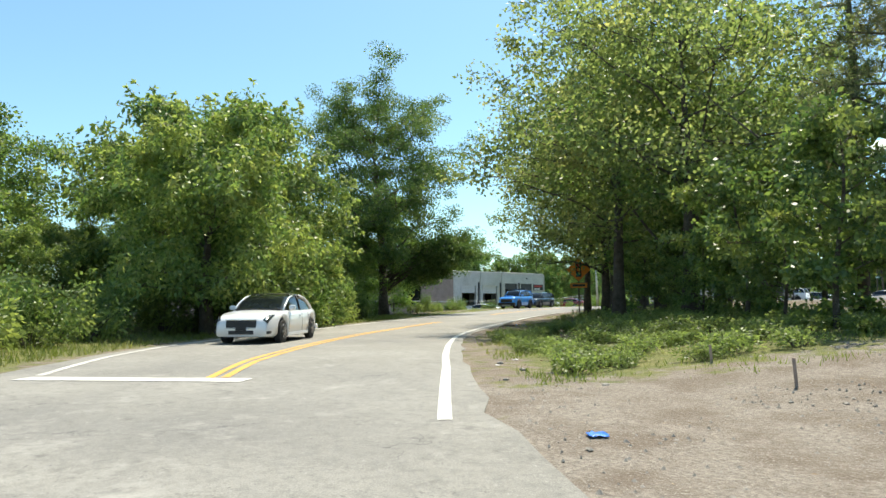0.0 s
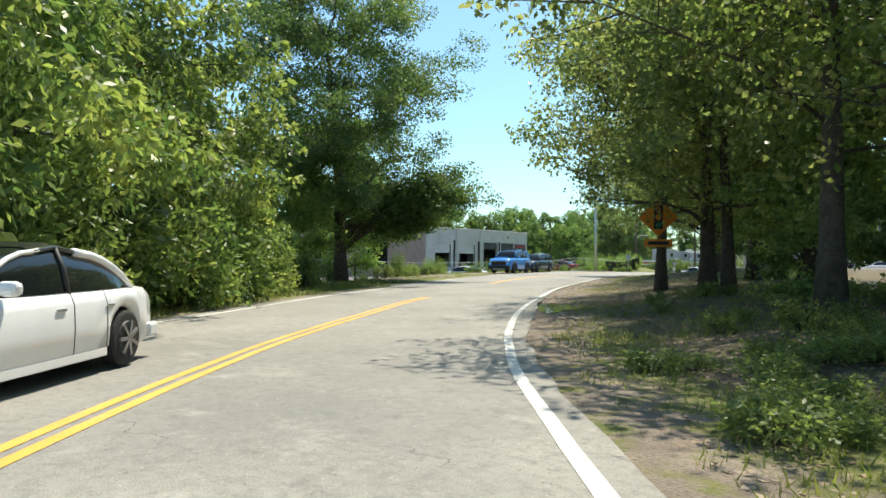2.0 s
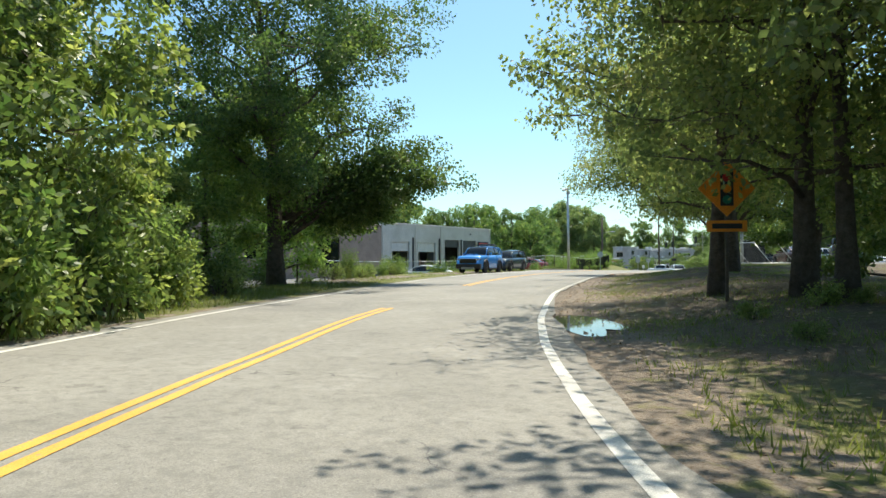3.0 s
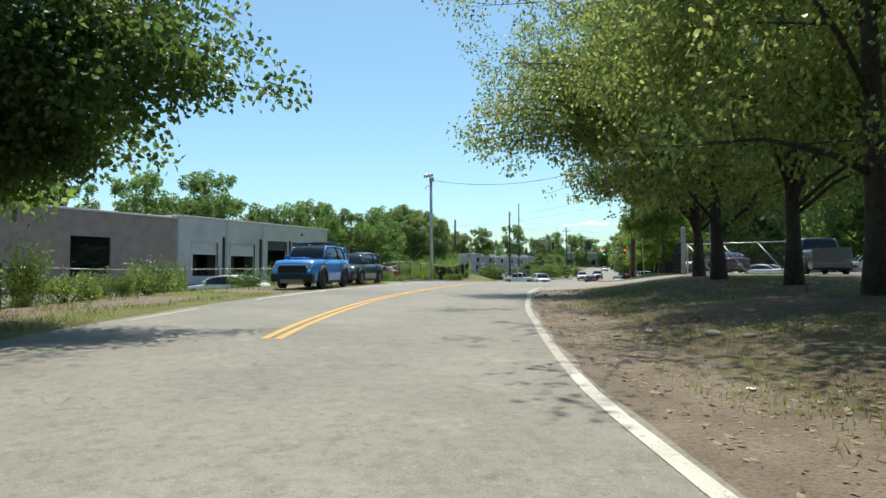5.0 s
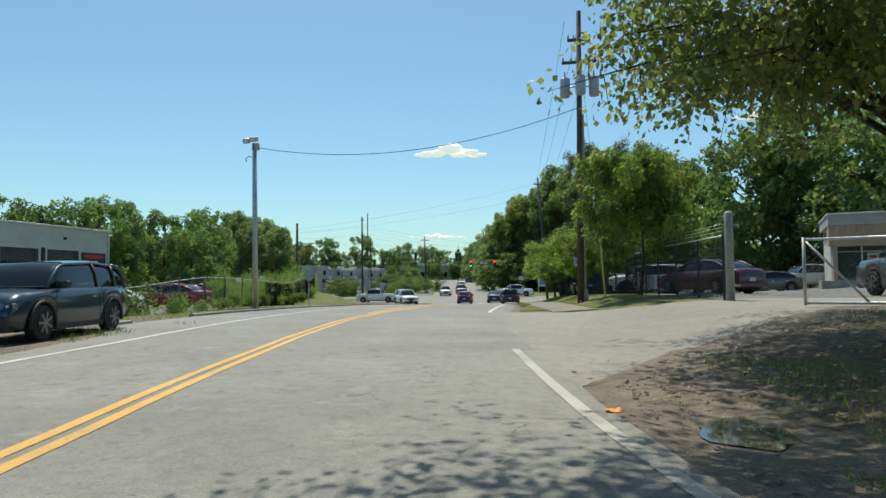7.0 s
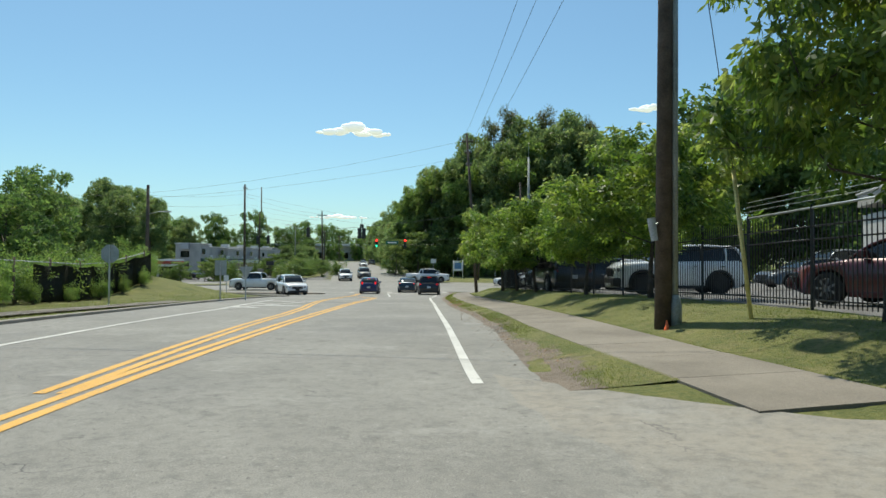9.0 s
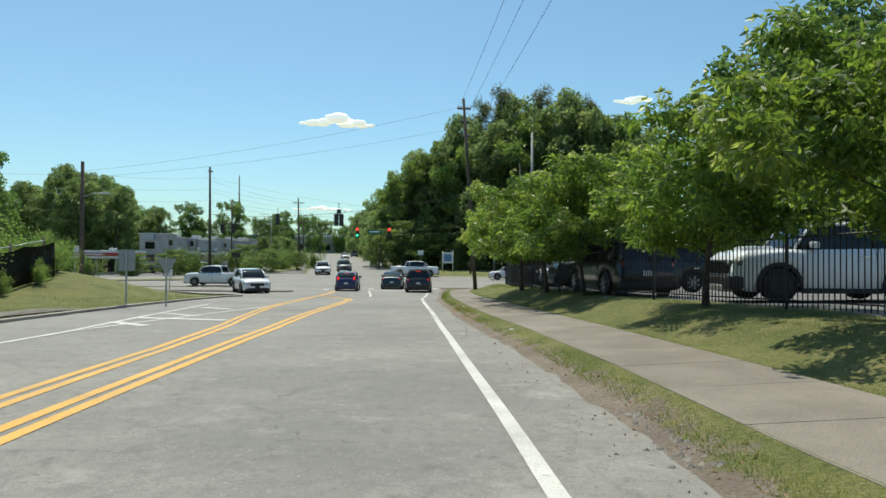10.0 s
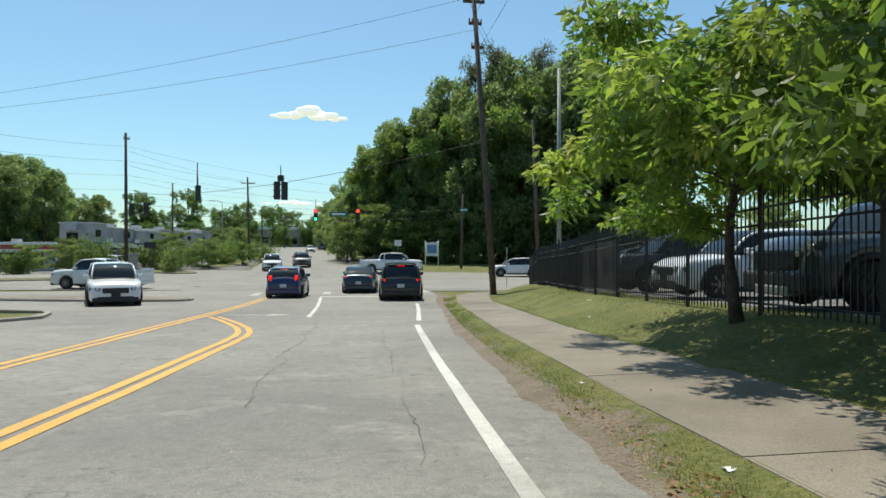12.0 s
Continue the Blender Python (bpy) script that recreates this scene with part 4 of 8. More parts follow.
def kinds():
    K = KINDS
    rowlab = "tall shade tree with dense olive-green leaves"
    K["row1"] = (broadleaf("shade_tree", rowlab, 11, 12.5, 6.4, 2.1, 18000, 0.17, 0.115, M_LEAF_C, 0.28, 20, droop=0.3, fill=170, clump=0.62, flat=1.5, egg=0.1), False)
    K["over1"] = (broadleaf("shade_tree", rowlab, 14, 12.0, 7.6, 1.8, 64000, 0.15, 0.108, M_LEAF_C, 0.24, 26, droop=0.35, fill=560, clump=0.42, flat=1.7, egg=0.08, rise0=1.5, slim=0.65, reaches=((-6.0, -0.9, 4.0), (-5.4, -1.8, 4.4), (-5.0, 0.6, 4.2), (-4.6, -2.6, 3.7), (-3.6, -3.4, 3.5), (-3.0, -2.4, 3.9), (-4.2, -1.2, 3.6), (-2.0, -3.8, 3.6), (-0.8, -4.6, 3.0), (2.2, -4.4, 2.7), (4.6, -1.0, 2.8))), False)
    K["over2"] = (broadleaf("shade_tree", rowlab, 15, 12.5, 8.2, 1.9, 64000, 0.15, 0.108, M_LEAF_C, 0.26, 26, 0.0, droop=0.35, fill=560, clump=0.42, flat=1.7, egg=0.08, rise0=1.5, slim=0.65, reaches=((-9.8, -1.2, 6.2), (-9.0, 0.6, 6.8), (-8.6, -2.0, 6.6), (-9.6, -0.2, 7.6), (-8.4, -1.4, 8.2), (-7.8, 1.2, 6.0), (-8.8, 0.4, 8.6), (-8.0, 1.6, 7.4), (-9.6, -2.0, 5.1), (-8.6, -1.2, 5.2), (-8.9, -2.8, 5.6), (-7.6, -2.6, 4.9), (-7.0, -1.0, 5.0), (-2.2, -4.6, 3.1), (0.8, -5.2, 2.8), (3.6, -3.6, 2.6)), tuft=0.6), False)
    K["edge1"] = (broadleaf("shade_tree", rowlab, 17, 12.0, 5.6, 1.5, 21000, 0.16, 0.11, M_LEAF_C, 0.2, 22, droop=0.35, fill=260, clump=0.45, flat=1.6, egg=0.08, rise0=1.2, slim=0.7), False)
    K["row2"] = (broadleaf("shade_tree", rowlab, 12, 13.5, 6.0, 2.8, 18000, 0.17, 0.115, M_LEAF_C, 0.26, 20, 0.01, droop=0.3, fill=170, clump=0.62, flat=1.5, egg=0.1), False)
    K["row3"] = (broadleaf("shade_tree", rowlab, 13, 11.5, 5.8, 2.2, 20000, 0.17, 0.115, M_LEAF_A, 0.22, 18, -0.015, droop=0.3, stems=2, fill=150, clump=0.62, flat=1.5, egg=0.1), False)
    K["thick1"] = (broadleaf("overgrown_tree", "vine-covered tree with bright green leaves", 21, 9.5, 4.6, 0.3, 40000, 0.24, 0.105, M_LEAF_B, 0.2, 20, droop=0.5, stems=2, fill=190, clump=0.7, egg=0.15, lit_tips=520), False)
    K["thick2"] = (broadleaf("overgrown_tree", "dense dark green tree leafed to the ground", 22, 11.0, 4.4, 0.5, 34000, 0.18, 0.12, M_LEAF_A, 0.22, 18, droop=0.25, fill=150, clump=0.7, egg=0.15), False)
    K["sapling"] = (broadleaf("sapling", "leafy sapling in the shade of taller trees", 25, 4.6, 1.9, 0.2, 8000, 0.14, 0.09, M_LEAF_B, 0.06, 12, droop=0.25, fill=50, clump=0.8), False)
    K["tall"] = (broadleaf("tall_tree", "tall spreading tree with open forked limbs", 23, 18.0, 7.0, 2.6, 130000, 0.165, 0.115, M_LEAF_E, 0.36, 24, droop=0.3, fill=120, clump=0.55, flat=2.2, stems=2, egg=0.0, reaches=((5.4, 6.2, 5.0), (4.7, 5.3, 5.7), (3.6, 6.2, 6.2), (2.6, 5.0, 4.2), (1.4, 4.3, 3.4), (-0.6, 5.2, 3.6), (1.0, 5.6, 4.4), (0.2, 3.6, 3.2), (2.2, 4.6, 3.7), (0.6, 4.8, 3.6), (1.8, 5.4, 4.6), (3.2, 5.0, 5.0), (-0.4, 4.4, 4.2)), tuft=0.7), False)
    K["small1"] = (broadleaf("street_tree", "young street tree with bright green leaves", 31, 5.0, 2.6, 1.35, 26000, 0.20, 0.066, M_LEAF_D, 0.075, 14, droop=0.55, fill=80, clump=0.72, egg=0.15, lit_tips=150), False)
    K["small2"] = (broadleaf("street_tree", "young street tree with light green leaves", 32, 4.7, 2.7, 1.3, 26000, 0.20, 0.066, M_LEAF_D, 0.075, 14, 0.01, droop=0.55, fill=80, clump=0.72, egg=0.15, lit_tips=150), False)
    K["far1"] = (wood_tree("woodland_tree", "tall green tree at the edge of the woods", 41, 17, 5.9, 0.8, 27000, 0.36, M_LEAF_FAR, 0.42), False)
    K["far2"] = (wood_tree("woodland_tree", "tall dark green tree at the edge of the woods", 42, 14, 6.0, 0.6, 26000, 0.36, M_LEAF_FAR, 0.38), False)
    K["far3"] = (wood_tree("woodland_tree", "slender bright green tree at the edge of the woods", 43, 16, 4.6, 0.8, 22000, 0.34, M_LEAF_A, 0.5), False)
    K["back1"] = (wood_tree("woodland_tree", "broad green tree on the wooded skyline", 44, 17, 5.9, 0.8, 12000, 0.46, M_LEAF_E, 0.42), False)
    K["back2"] = (wood_tree("woodland_tree", "rounded dark green tree on the wooded skyline", 45, 14, 6.0, 0.6, 12000, 0.46, M_LEAF_E, 0.38), False)
    K["pine"] = (pine("pine_tree", "tall pine with grey-green needles", 51, 16, 9000), False)
    K["roadside_pine"] = (pine("pine_tree", "tall roadside pine with tufts of yellow-green needles", 52, 15, 26000, 0.24, 0.02, 0.22, 0.14, 34), False)
    K["weed"] = (bush("weed_clump", "rank green weeds on the verge", 61, 0.9, 0.8, 900, 0.13, M_WEED), False)
    K["hedge"] = (bush("hedge", "dark hedge of bushes grown through the fence", 63, 1.2, 2.0, 3200, 0.11, M_LEAF_A), False)
    K["bush"] = (bush("bush", "leafy green bush with loose twigs", 62, 1.5, 1.9, 2600, 0.15, M_LEAF_B), False)


kinds()
# the shady row beside the right verge
for kind, x, y, sz, tn in [
        ("over1", -29.6, 58.3, (0.86, 0.86, 0.95), 0), ("over2", -28.6, 53.8, (0.86, 0.86, 0.97), 0), ("over1", -26.6, 49.4, (0.84, 0.84, 1.0), 80), ("row1", -25.3, 44.5, (0.9, 0.9, 1.0), 200), ("row2", -21.6, 40.5, (1.1, 1.1, 1.0), 300),
        ("edge1", -22.3, 33.2, 1.0, 30), ("row1", -19.9, 31.2, 0.92, 250), ("row2", -16.9, 31.6, (1.05, 1.05, 1.05), 120), ("row3", -12.6, 25.2, 1.0, 10), ("row1", -10.2, 21.0, 0.92, 60),
        ("row2", -14.5, 38.5, 1.05, 33)]:
    plant(kind, xy=(x, y), size=sz, turn=tn)
for x, y, sz, tn in [(-7.5, 18.5, 1.0, 0), (-11.5, 23.2, 1.1, 60), (-4.0, 14.5, 0.95, 120), (-15.2, 27.0, 1.0, 200), (-9.0, 24.5, 1.4, 260), (-2.0, 19.0, 1.4, 310), (0.5, 13.5, 1.0, 20), (-18.0, 34.5, 1.0, 80), (-13.0, 31.0, 1.4, 150), (-5.8, 16.6, 0.7, 40), (-9.4, 20.2, 0.6, 90), (-13.4, 26.0, 0.6, 140), (-6.5, 21.5, 1.3, 10), (-17.0, 31.5, 0.9, 60), (-21.5, 42.0, 1.2, 70), (-19.0, 39.0, 1.3, 170)]:
    plant("sapling", xy=(x, y), size=sz, turn=tn)
for s, o, sz, tn in [(29.0, 7.3, (1.22, 1.22, 1.12), 75), (36.5, 7.6, 1.0, 220)]:
    plant("edge1", s=s, o=o, size=sz, turn=tn)
# growth pressing on the left edge of the road
for s, o, kind, sz in [(26.5, -9.3, "bush", 1.5), (29.0, -8.9, "bush", 1.3), (31.0, -8.8, "bush", 1.6), (32.6, -9.4, "sapling", 0.9), (33.8, -8.4, "bush", 1.35), (35.6, -8.5, "bush", 1.5), (37.2, -8.3, "bush", 1.2), (38.6, -9.0, "sapling", 0.8), (40.2, -9.2, "bush", 1.1), (28.0, -10.2, "sapling", 1.0)]:
    plant(kind, s=s, o=o, size=sz, turn=s * 47)
# tall pines where the row begins
for x, y, sz, tn in [(-3.4, 17.6, 1.0, 0), (-1.2, 22.5, 1.1, 130), (1.6, 16.0, 0.95, 250), (-6.4, 25.5, 1.05, 40)]:
    plant("roadside_pine", xy=(x, y), size=sz, turn=tn)
# the overgrown left side
for kind, x, y, sz, tn in [("thick1", -26.6, 12.0, (0.92, 0.92, 0.97), 75), ("thick1", -32.3, 15.6, 1.15, 0), ("thick1", -37.4, 19.6, 0.98, 120), ("thick2", -39.5, 13.0, 0.68, 50), ("tall", -41.8, 34.0, (0.97, 0.97, 0.96), 0), ("thick2", -42.5, 30.5, 0.75, 20),
                           ("thick2", -48.5, 38.5, 1.1, 290), ("thick1", -41.0, 25.5, 0.55, 190), ("thick2", -37.0, 5.6, 0.95, 99), ("thick1", -29.5, 5.5, 0.42, 30), ("thick1", -33.0, 8.0, 0.5, 200), ("roadside_pine", -46.0, 12.6, 0.66, 30), ("roadside_pine", -44.0, 15.0, 0.6, 170), ("roadside_pine", -48.5, 15.5, 0.7, 260)]:
    plant(kind, xy=(x, y), size=sz, turn=tn)
for x, y, sz in [(-29, -2, 1.0), (-33, -8, 0.9)]:
    plant("thick2", xy=(x, y), size=sz * 0.8, turn=x * 20)
# street trees along the pavement
for kind, x, y, sz, tn in [("small1", -32.8, 73.4, (0.86, 0.86, 1.05), 0), ("small1", -33.7, 82.6, (0.92, 0.92, 0.84), 60), ("small2", -34.8, 87.0, (0.8, 0.8, 0.72), 130), ("small1", -36.1, 94.0, (0.88, 0.88, 0.76), 200), ("small2", -36.7, 98.2, (0.92, 0.92, 0.80), 280),
                           ("small1", -37.2, 101.8, (1.0, 1.0, 0.84), 100)]:
    plant(kind, xy=(x, y), size=sz, turn=tn)
# woods beyond the junction
rng = random.Random(5)
for kind, x, y, h in [("far2", -54.0, 186, 9.5), ("far3", -52.0, 186, 14.0), ("far1", -50.0, 188, 17.0), ("far3", -48.0, 184, 18.5), ("far2", -46.0, 187, 19.5), ("far1", -43.5, 185, 21.5), ("far3", -41.0, 183, 20.5), ("far1", -39.0, 187, 25.0), ("pine", -36.8, 188, 28.0),
                      ("far2", -35.5, 184, 23.5), ("pine", -33.5, 187, 30.0), ("far3", -31.8, 183, 25.0), ("far1", -29.8, 187, 28.0), ("pine", -27.5, 188, 30.0), ("far2", -25.5, 184, 26.0), ("far1", -22.0, 186, 28.5), ("pine", -19.5, 184, 27.5),
                      ("far3", -17.0, 183, 25.0), ("far1", -13.5, 184, 25.0)]:
    k = 1.02 * h / {"far1": 17.0, "far2": 14.0, "far3": 16.0, "pine": 16.0}[kind]
    w = k if h < 14 else k * 0.82
    plant(kind, xy=(x, y), size=(w, w, k), turn=rng.uniform(0, 360))
for i in range(8):
    plant("far2" if i % 2 else "far1", xy=(-47.5 + i * 4.2, 197 + rng.uniform(-3, 6)), size=rng.uniform(1.05, 1.3) + 0.03 * i, turn=rng.uniform(0, 360))
for i in range(11):
    plant("sapling", xy=(-53.5 + i * 3.6, 178.5 + rng.uniform(-1, 1)), size=rng.uniform(1.3, 1.9), turn=rng.uniform(0, 360), label="leafy undergrowth tree at the edge of the woods")
for i in range(9):
    plant("far2" if i % 2 else "far1", xy=(-50.5 - i * 3.6, 198 + i * 15), size=rng.uniform(0.82, 1.08), turn=rng.uniform(0, 360))
# the wooded rise behind the shopping strip
for i in range(15):
    plant("back1" if i % 2 else "back2", xy=(-176 + i * 7.0 + rng.uniform(-2, 2), 268 + i * 7.5 + rng.uniform(-6, 6)), size=rng.uniform(1.02, 1.36) - 0.022 * i, turn=rng.uniform(0, 360))
# behind the shop and the lot
for i in range(9):
    plant("back1" if i % 2 else "back2", xy=(-16 + i * 4.5, 122 + rng.uniform(-3, 4) - i * 1.5), size=rng.uniform(1.05, 1.3), turn=rng.uniform(0, 360))
for x, y, sz in [(-12, 152, 0.5), (-6, 148, 0.45), (0, 144, 0.5), (6, 141, 0.45)]:
    plant("far2", xy=(x, y), size=sz, turn=x * 31)
# shrubs before the fence by the drive
for kind, x, y, sz, tn in [("bush", -44.9, 40.9, (0.42, 0.42, 0.85), 20), ("bush", -45.8, 43.3, 0.4, 80), ("bush", -46.5, 45.0, 0.42, 140), ("bush", -47.6, 47.2, 0.65, 200), ("bush", -48.8, 49.6, 0.6, 260), ("bush", -53.6, 62.5, 0.95, 10), ("bush", -54.0, 65.6, 1.1, 100), ("bush", -54.2, 69.0, 1.25, 190), ("bush", -54.8, 73.5, 1.0, 280), ("weed", -44.0, 38.8, 1.0, 30), ("weed", -45.2, 42.2, 0.9, 90), ("weed", -46.6, 46.2, 0.9, 150), ("weed", -48.2, 48.4, 0.8, 10)]:
    plant(kind, xy=(x, y), size=sz, turn=tn)
# behind the warehouse and the shops
for i in range(18):
    plant("back1" if i % 3 else "back2", xy=(-103 + rng.uniform(-4, 4) + i * 0.6, 40 + i * 6.2 + rng.uniform(-2, 2)), size=rng.uniform(0.70, 0.90), turn=rng.uniform(0, 360))
for i in range(14):
    plant("back2" if i % 3 else "back1", xy=(-92 - i * 5.2 + rng.uniform(-2, 2), 142 + i * 4.0 + rng.uniform(-4, 4)), size=rng.uniform(0.66, 0.9), turn=rng.uniform(0, 360))
for i in range(16):
    plant("back2" if i % 2 else "back1", xy=(-165 + i * 5.5 + rng.uniform(-2, 2), 285 + rng.uniform(-6, 12) + i * 3), size=rng.uniform(0.42, 0.62), turn=rng.uniform(0, 360))
for i in range(22):
    plant("back1" if i % 2 else "back2", xy=(-320 + i * 14 + rng.uniform(-4, 4), 430 + rng.uniform(-20, 20)), size=rng.uniform(0.6, 0.95), turn=rng.uniform(0, 360))
for x, y, sz in [(-75.5, 205, 0.34), (-80, 222, 0.36), (-74, 192, 0.26), (-89, 246, 0.4), (-98, 262, 0.42)]:
    plant("far2", xy=(x, y), size=sz, turn=x * 7)
for x, y, sz in [(-128, 238, 1.12), (-134, 246, 1.3), (-141, 240, 1.45), (-148, 252, 1.4), (-124, 252, 0.85), (-156, 246, 1.2)]:
    plant("far1" if x < -95 else "far2", xy=(x, y), size=sz, turn=x * 17)
# bushes and weeds
for i in range(34):
    s = 13 + i * 0.95
    plant("weed" if i % 3 else "bush", s, -9.3 - rng.uniform(0, 2.5) - 0.6 * (i % 3 == 0), size=rng.uniform(0.7, 1.4), turn=rng.uniform(0, 360))
for i in range(110):
    plant("weed", rng.uniform(10.2, 24), rng.uniform(2.8, 10.0), size=(lambda k: (k * 1.2, k * 1.2, k * 0.75))(rng.uniform(0.32, 0.58)), turn=rng.uniform(0, 360))
for i in range(26):
    plant("weed", rng.uniform(24, 36), rng.uniform(4.2, 11.0), size=rng.uniform(0.3, 0.6), turn=rng.uniform(0, 360))
for i in range(16):
    s = 50 + i * 3.0
    plant("bush" if i % 3 == 1 else "weed", s, -13.4 - 0.4 * rng.random() - (s > 88) * (s - 88) * 0.1, size=rng.uniform(0.5, 0.85), turn=rng.uniform(0, 360))
for i in range(16):
    plant("hedge", xy=(-57.4 - i * 0.21 + rng.uniform(-0.4, 0.2), 86 + i * 1.3), size=rng.uniform(0.85, 1.25), turn=rng.uniform(0, 360))
for i in range(7):
    plant("hedge", xy=(-55.9 - i * 0.5 + rng.uniform(-0.2, 0.2), 84.5 + i * 3.1), size=rng.uniform(0.4, 0.62), turn=rng.uniform(0, 360))
for x, y, sz in [(-75.6, 154.4, 0.72), (-77.4, 155.4, 0.62), (-68.6, 160.6, 0.85), (-70.4, 161.8, 0.7), (-66.2, 163.4, 0.7), (-67.6, 165.6, 0.6), (-64.6, 170.0, 0.6), (-83.0, 160.0, 0.7)]:
    plant("sapling", xy=(x, y), size=(sz * 1.25, sz * 1.25, sz), turn=x * 23, label="small leafy tree in the planted strip")
for x, y, sz in [(-60.4, 107.0, 0.9), (-61.4, 108.6, 0.95), (-62.4, 110.4, 0.9), (-60.0, 106.0, 0.8)]:
    plant("hedge", xy=(x, y), size=sz, turn=x * 41)
for x, y, sz in [(-70, 168, 1.3), (-66.5, 171, 1.2), (-73, 163, 1.4), (-63, 176, 1.3), (-88, 158, 1.4), (-84, 160, 1.3), (-41, 178, 1.2), (-38, 177, 1.5), (-67.2, 184, 1.3), (-75, 157.6, 1.5), (-77, 158.8, 1.7), (-66.5, 155.2, 1.3), (-68.0, 178, 1.5), (-67.6, 170, 1.2), (-67.8, 174, 1.4)]:
    plant("bush", xy=(x, y), size=sz, turn=x * 13)

# ---- vehicles ----
def paint(name, c, metal=0.3, rough=0.35):
    return surf(name, c, tuple(min(1, v * 1.06 + 0.002) for v in c), 1.5, 25, rough, metal, bump=0.0, world_space=False, coat=0.8, grain=0.02)


M_GLASS = glass("tinted_glass", (0.012, 0.016, 0.018))
M_TYRE = surf("tyre_rubber", (0.015, 0.015, 0.015), (0.03, 0.03, 0.03), 6, 40, 0.85, bump=0.2, world_space=False)
M_RIM = surf("alloy_rim", (0.22, 0.22, 0.225), (0.30, 0.30, 0.31), 6, 40, 0.35, 0.7, bump=0, world_space=False)
M_PLASTIC = surf("black_plastic", (0.016, 0.016, 0.017), (0.03, 0.03, 0.031), 6, 50, 0.6, bump=0.1, world_space=False)
M_LENS = surf("clear_lens", (0.6, 0.62, 0.65), (0.75, 0.76, 0.78), 10, 40, 0.08, 0.4, bump=0, world_space=False, coat=1)
M_DARKLAMP = surf("smoked_lens", (0.10, 0.11, 0.12), (0.2, 0.21, 0.22), 12, 40, 0.1, 0.3, bump=0, world_space=False, coat=1)
M_REDLENS = surf("red_lens", (0.28, 0.012, 0.012), (0.38, 0.02, 0.015), 10, 40, 0.15, 0, bump=0, world_space=False, coat=1)
M_BRAKE = glow("lit_brake_lamp", (1.0, 0.012, 0.008), 0.8)
M_CHROME = surf("chrome", (0.7, 0.7, 0.71), (0.78, 0.78, 0.79), 6, 30, 0.12, 1, bump=0, world_space=False)
M_PLATE = surf("plate_face", (0.5, 0.52, 0.55), (0.6, 0.6, 0.62), 10, 40, 0.5, bump=0, world_space=False)

CAR = {
    # length, width, height, wheel radius, wheel places (front, rear), lower body's top line, cabin: windscreen base, roof front, roof rear, rear base
    "hatch": dict(L=4.0, W=1.72, H=1.48, R=0.31, wb=(1.24, -1.25), top=[(2.0, 0.55), (1.9, 0.72), (0.95, 0.96), (-1.7, 1.02), (-1.95, 0.98), (-2.0, 0.62)], cab=(1.05, 0.30, -1.35, -1.93)),
    "sedan": dict(L=4.9, W=1.86, H=1.46, R=0.33, wb=(1.45, -1.42), top=[(2.45, 0.52), (2.35, 0.70), (2.1, 0.80), (0.95, 0.96), (-1.5, 1.0), (-2.3, 1.02), (-2.43, 0.9), (-2.45, 0.6)], cab=(1.05, 0.15, -1.0, -1.85)),
    "saloon": dict(L=5.12, W=1.92, H=1.55, R=0.36, wb=(1.52, -1.50), top=[(2.56, 0.52), (2.535, 0.66), (2.46, 0.77), (2.25, 0.86), (1.6, 0.95), (1.0, 1.0), (-1.5, 1.02), (-2.2, 1.01), (-2.48, 0.93), (-2.56, 0.6)], cab=(1.15, 0.10, -0.75, -1.85)),
    "suv": dict(L=4.7, W=1.88, H=1.66, R=0.36, wb=(1.42, -1.40), top=[(2.35, 0.58), (2.3, 0.80), (2.05, 0.94), (1.0, 1.04), (-2.1, 1.10), (-2.3, 1.04), (-2.35, 0.62)], cab=(1.1, 0.35, -1.9, -2.3)),
    "lifted": dict(L=4.83, W=1.93, H=1.86, R=0.40, wb=(1.40, -1.39), top=[(2.41, 0.72), (2.36, 1.0), (2.1, 1.16), (1.0, 1.22), (-2.1, 1.28), (-2.36, 1.2), (-2.41, 0.76)], cab=(1.0, 0.45, -1.95, -2.3)),
    "pickup": dict(L=5.7, W=2.0, H=1.88, R=0.39, wb=(1.80, -1.75), top=[(2.85, 0.66), (2.8, 1.0), (2.6, 1.15), (1.45, 1.2), (-0.75, 1.24), (-0.8, 1.24), (-2.78, 1.22), (-2.85, 0.7)], cab=(1.5, 0.85, -0.5, -0.72)),
    "crew": dict(L=6.0, W=2.0, H=1.92, R=0.40, wb=(1.95, -1.85), top=[(3.0, 0.66), (2.95, 1.05), (2.75, 1.2), (1.6, 1.24), (-1.0, 1.28), (-2.93, 1.25), (-3.0, 0.7)], cab=(1.65, 1.0, -0.85, -1.1)),
}


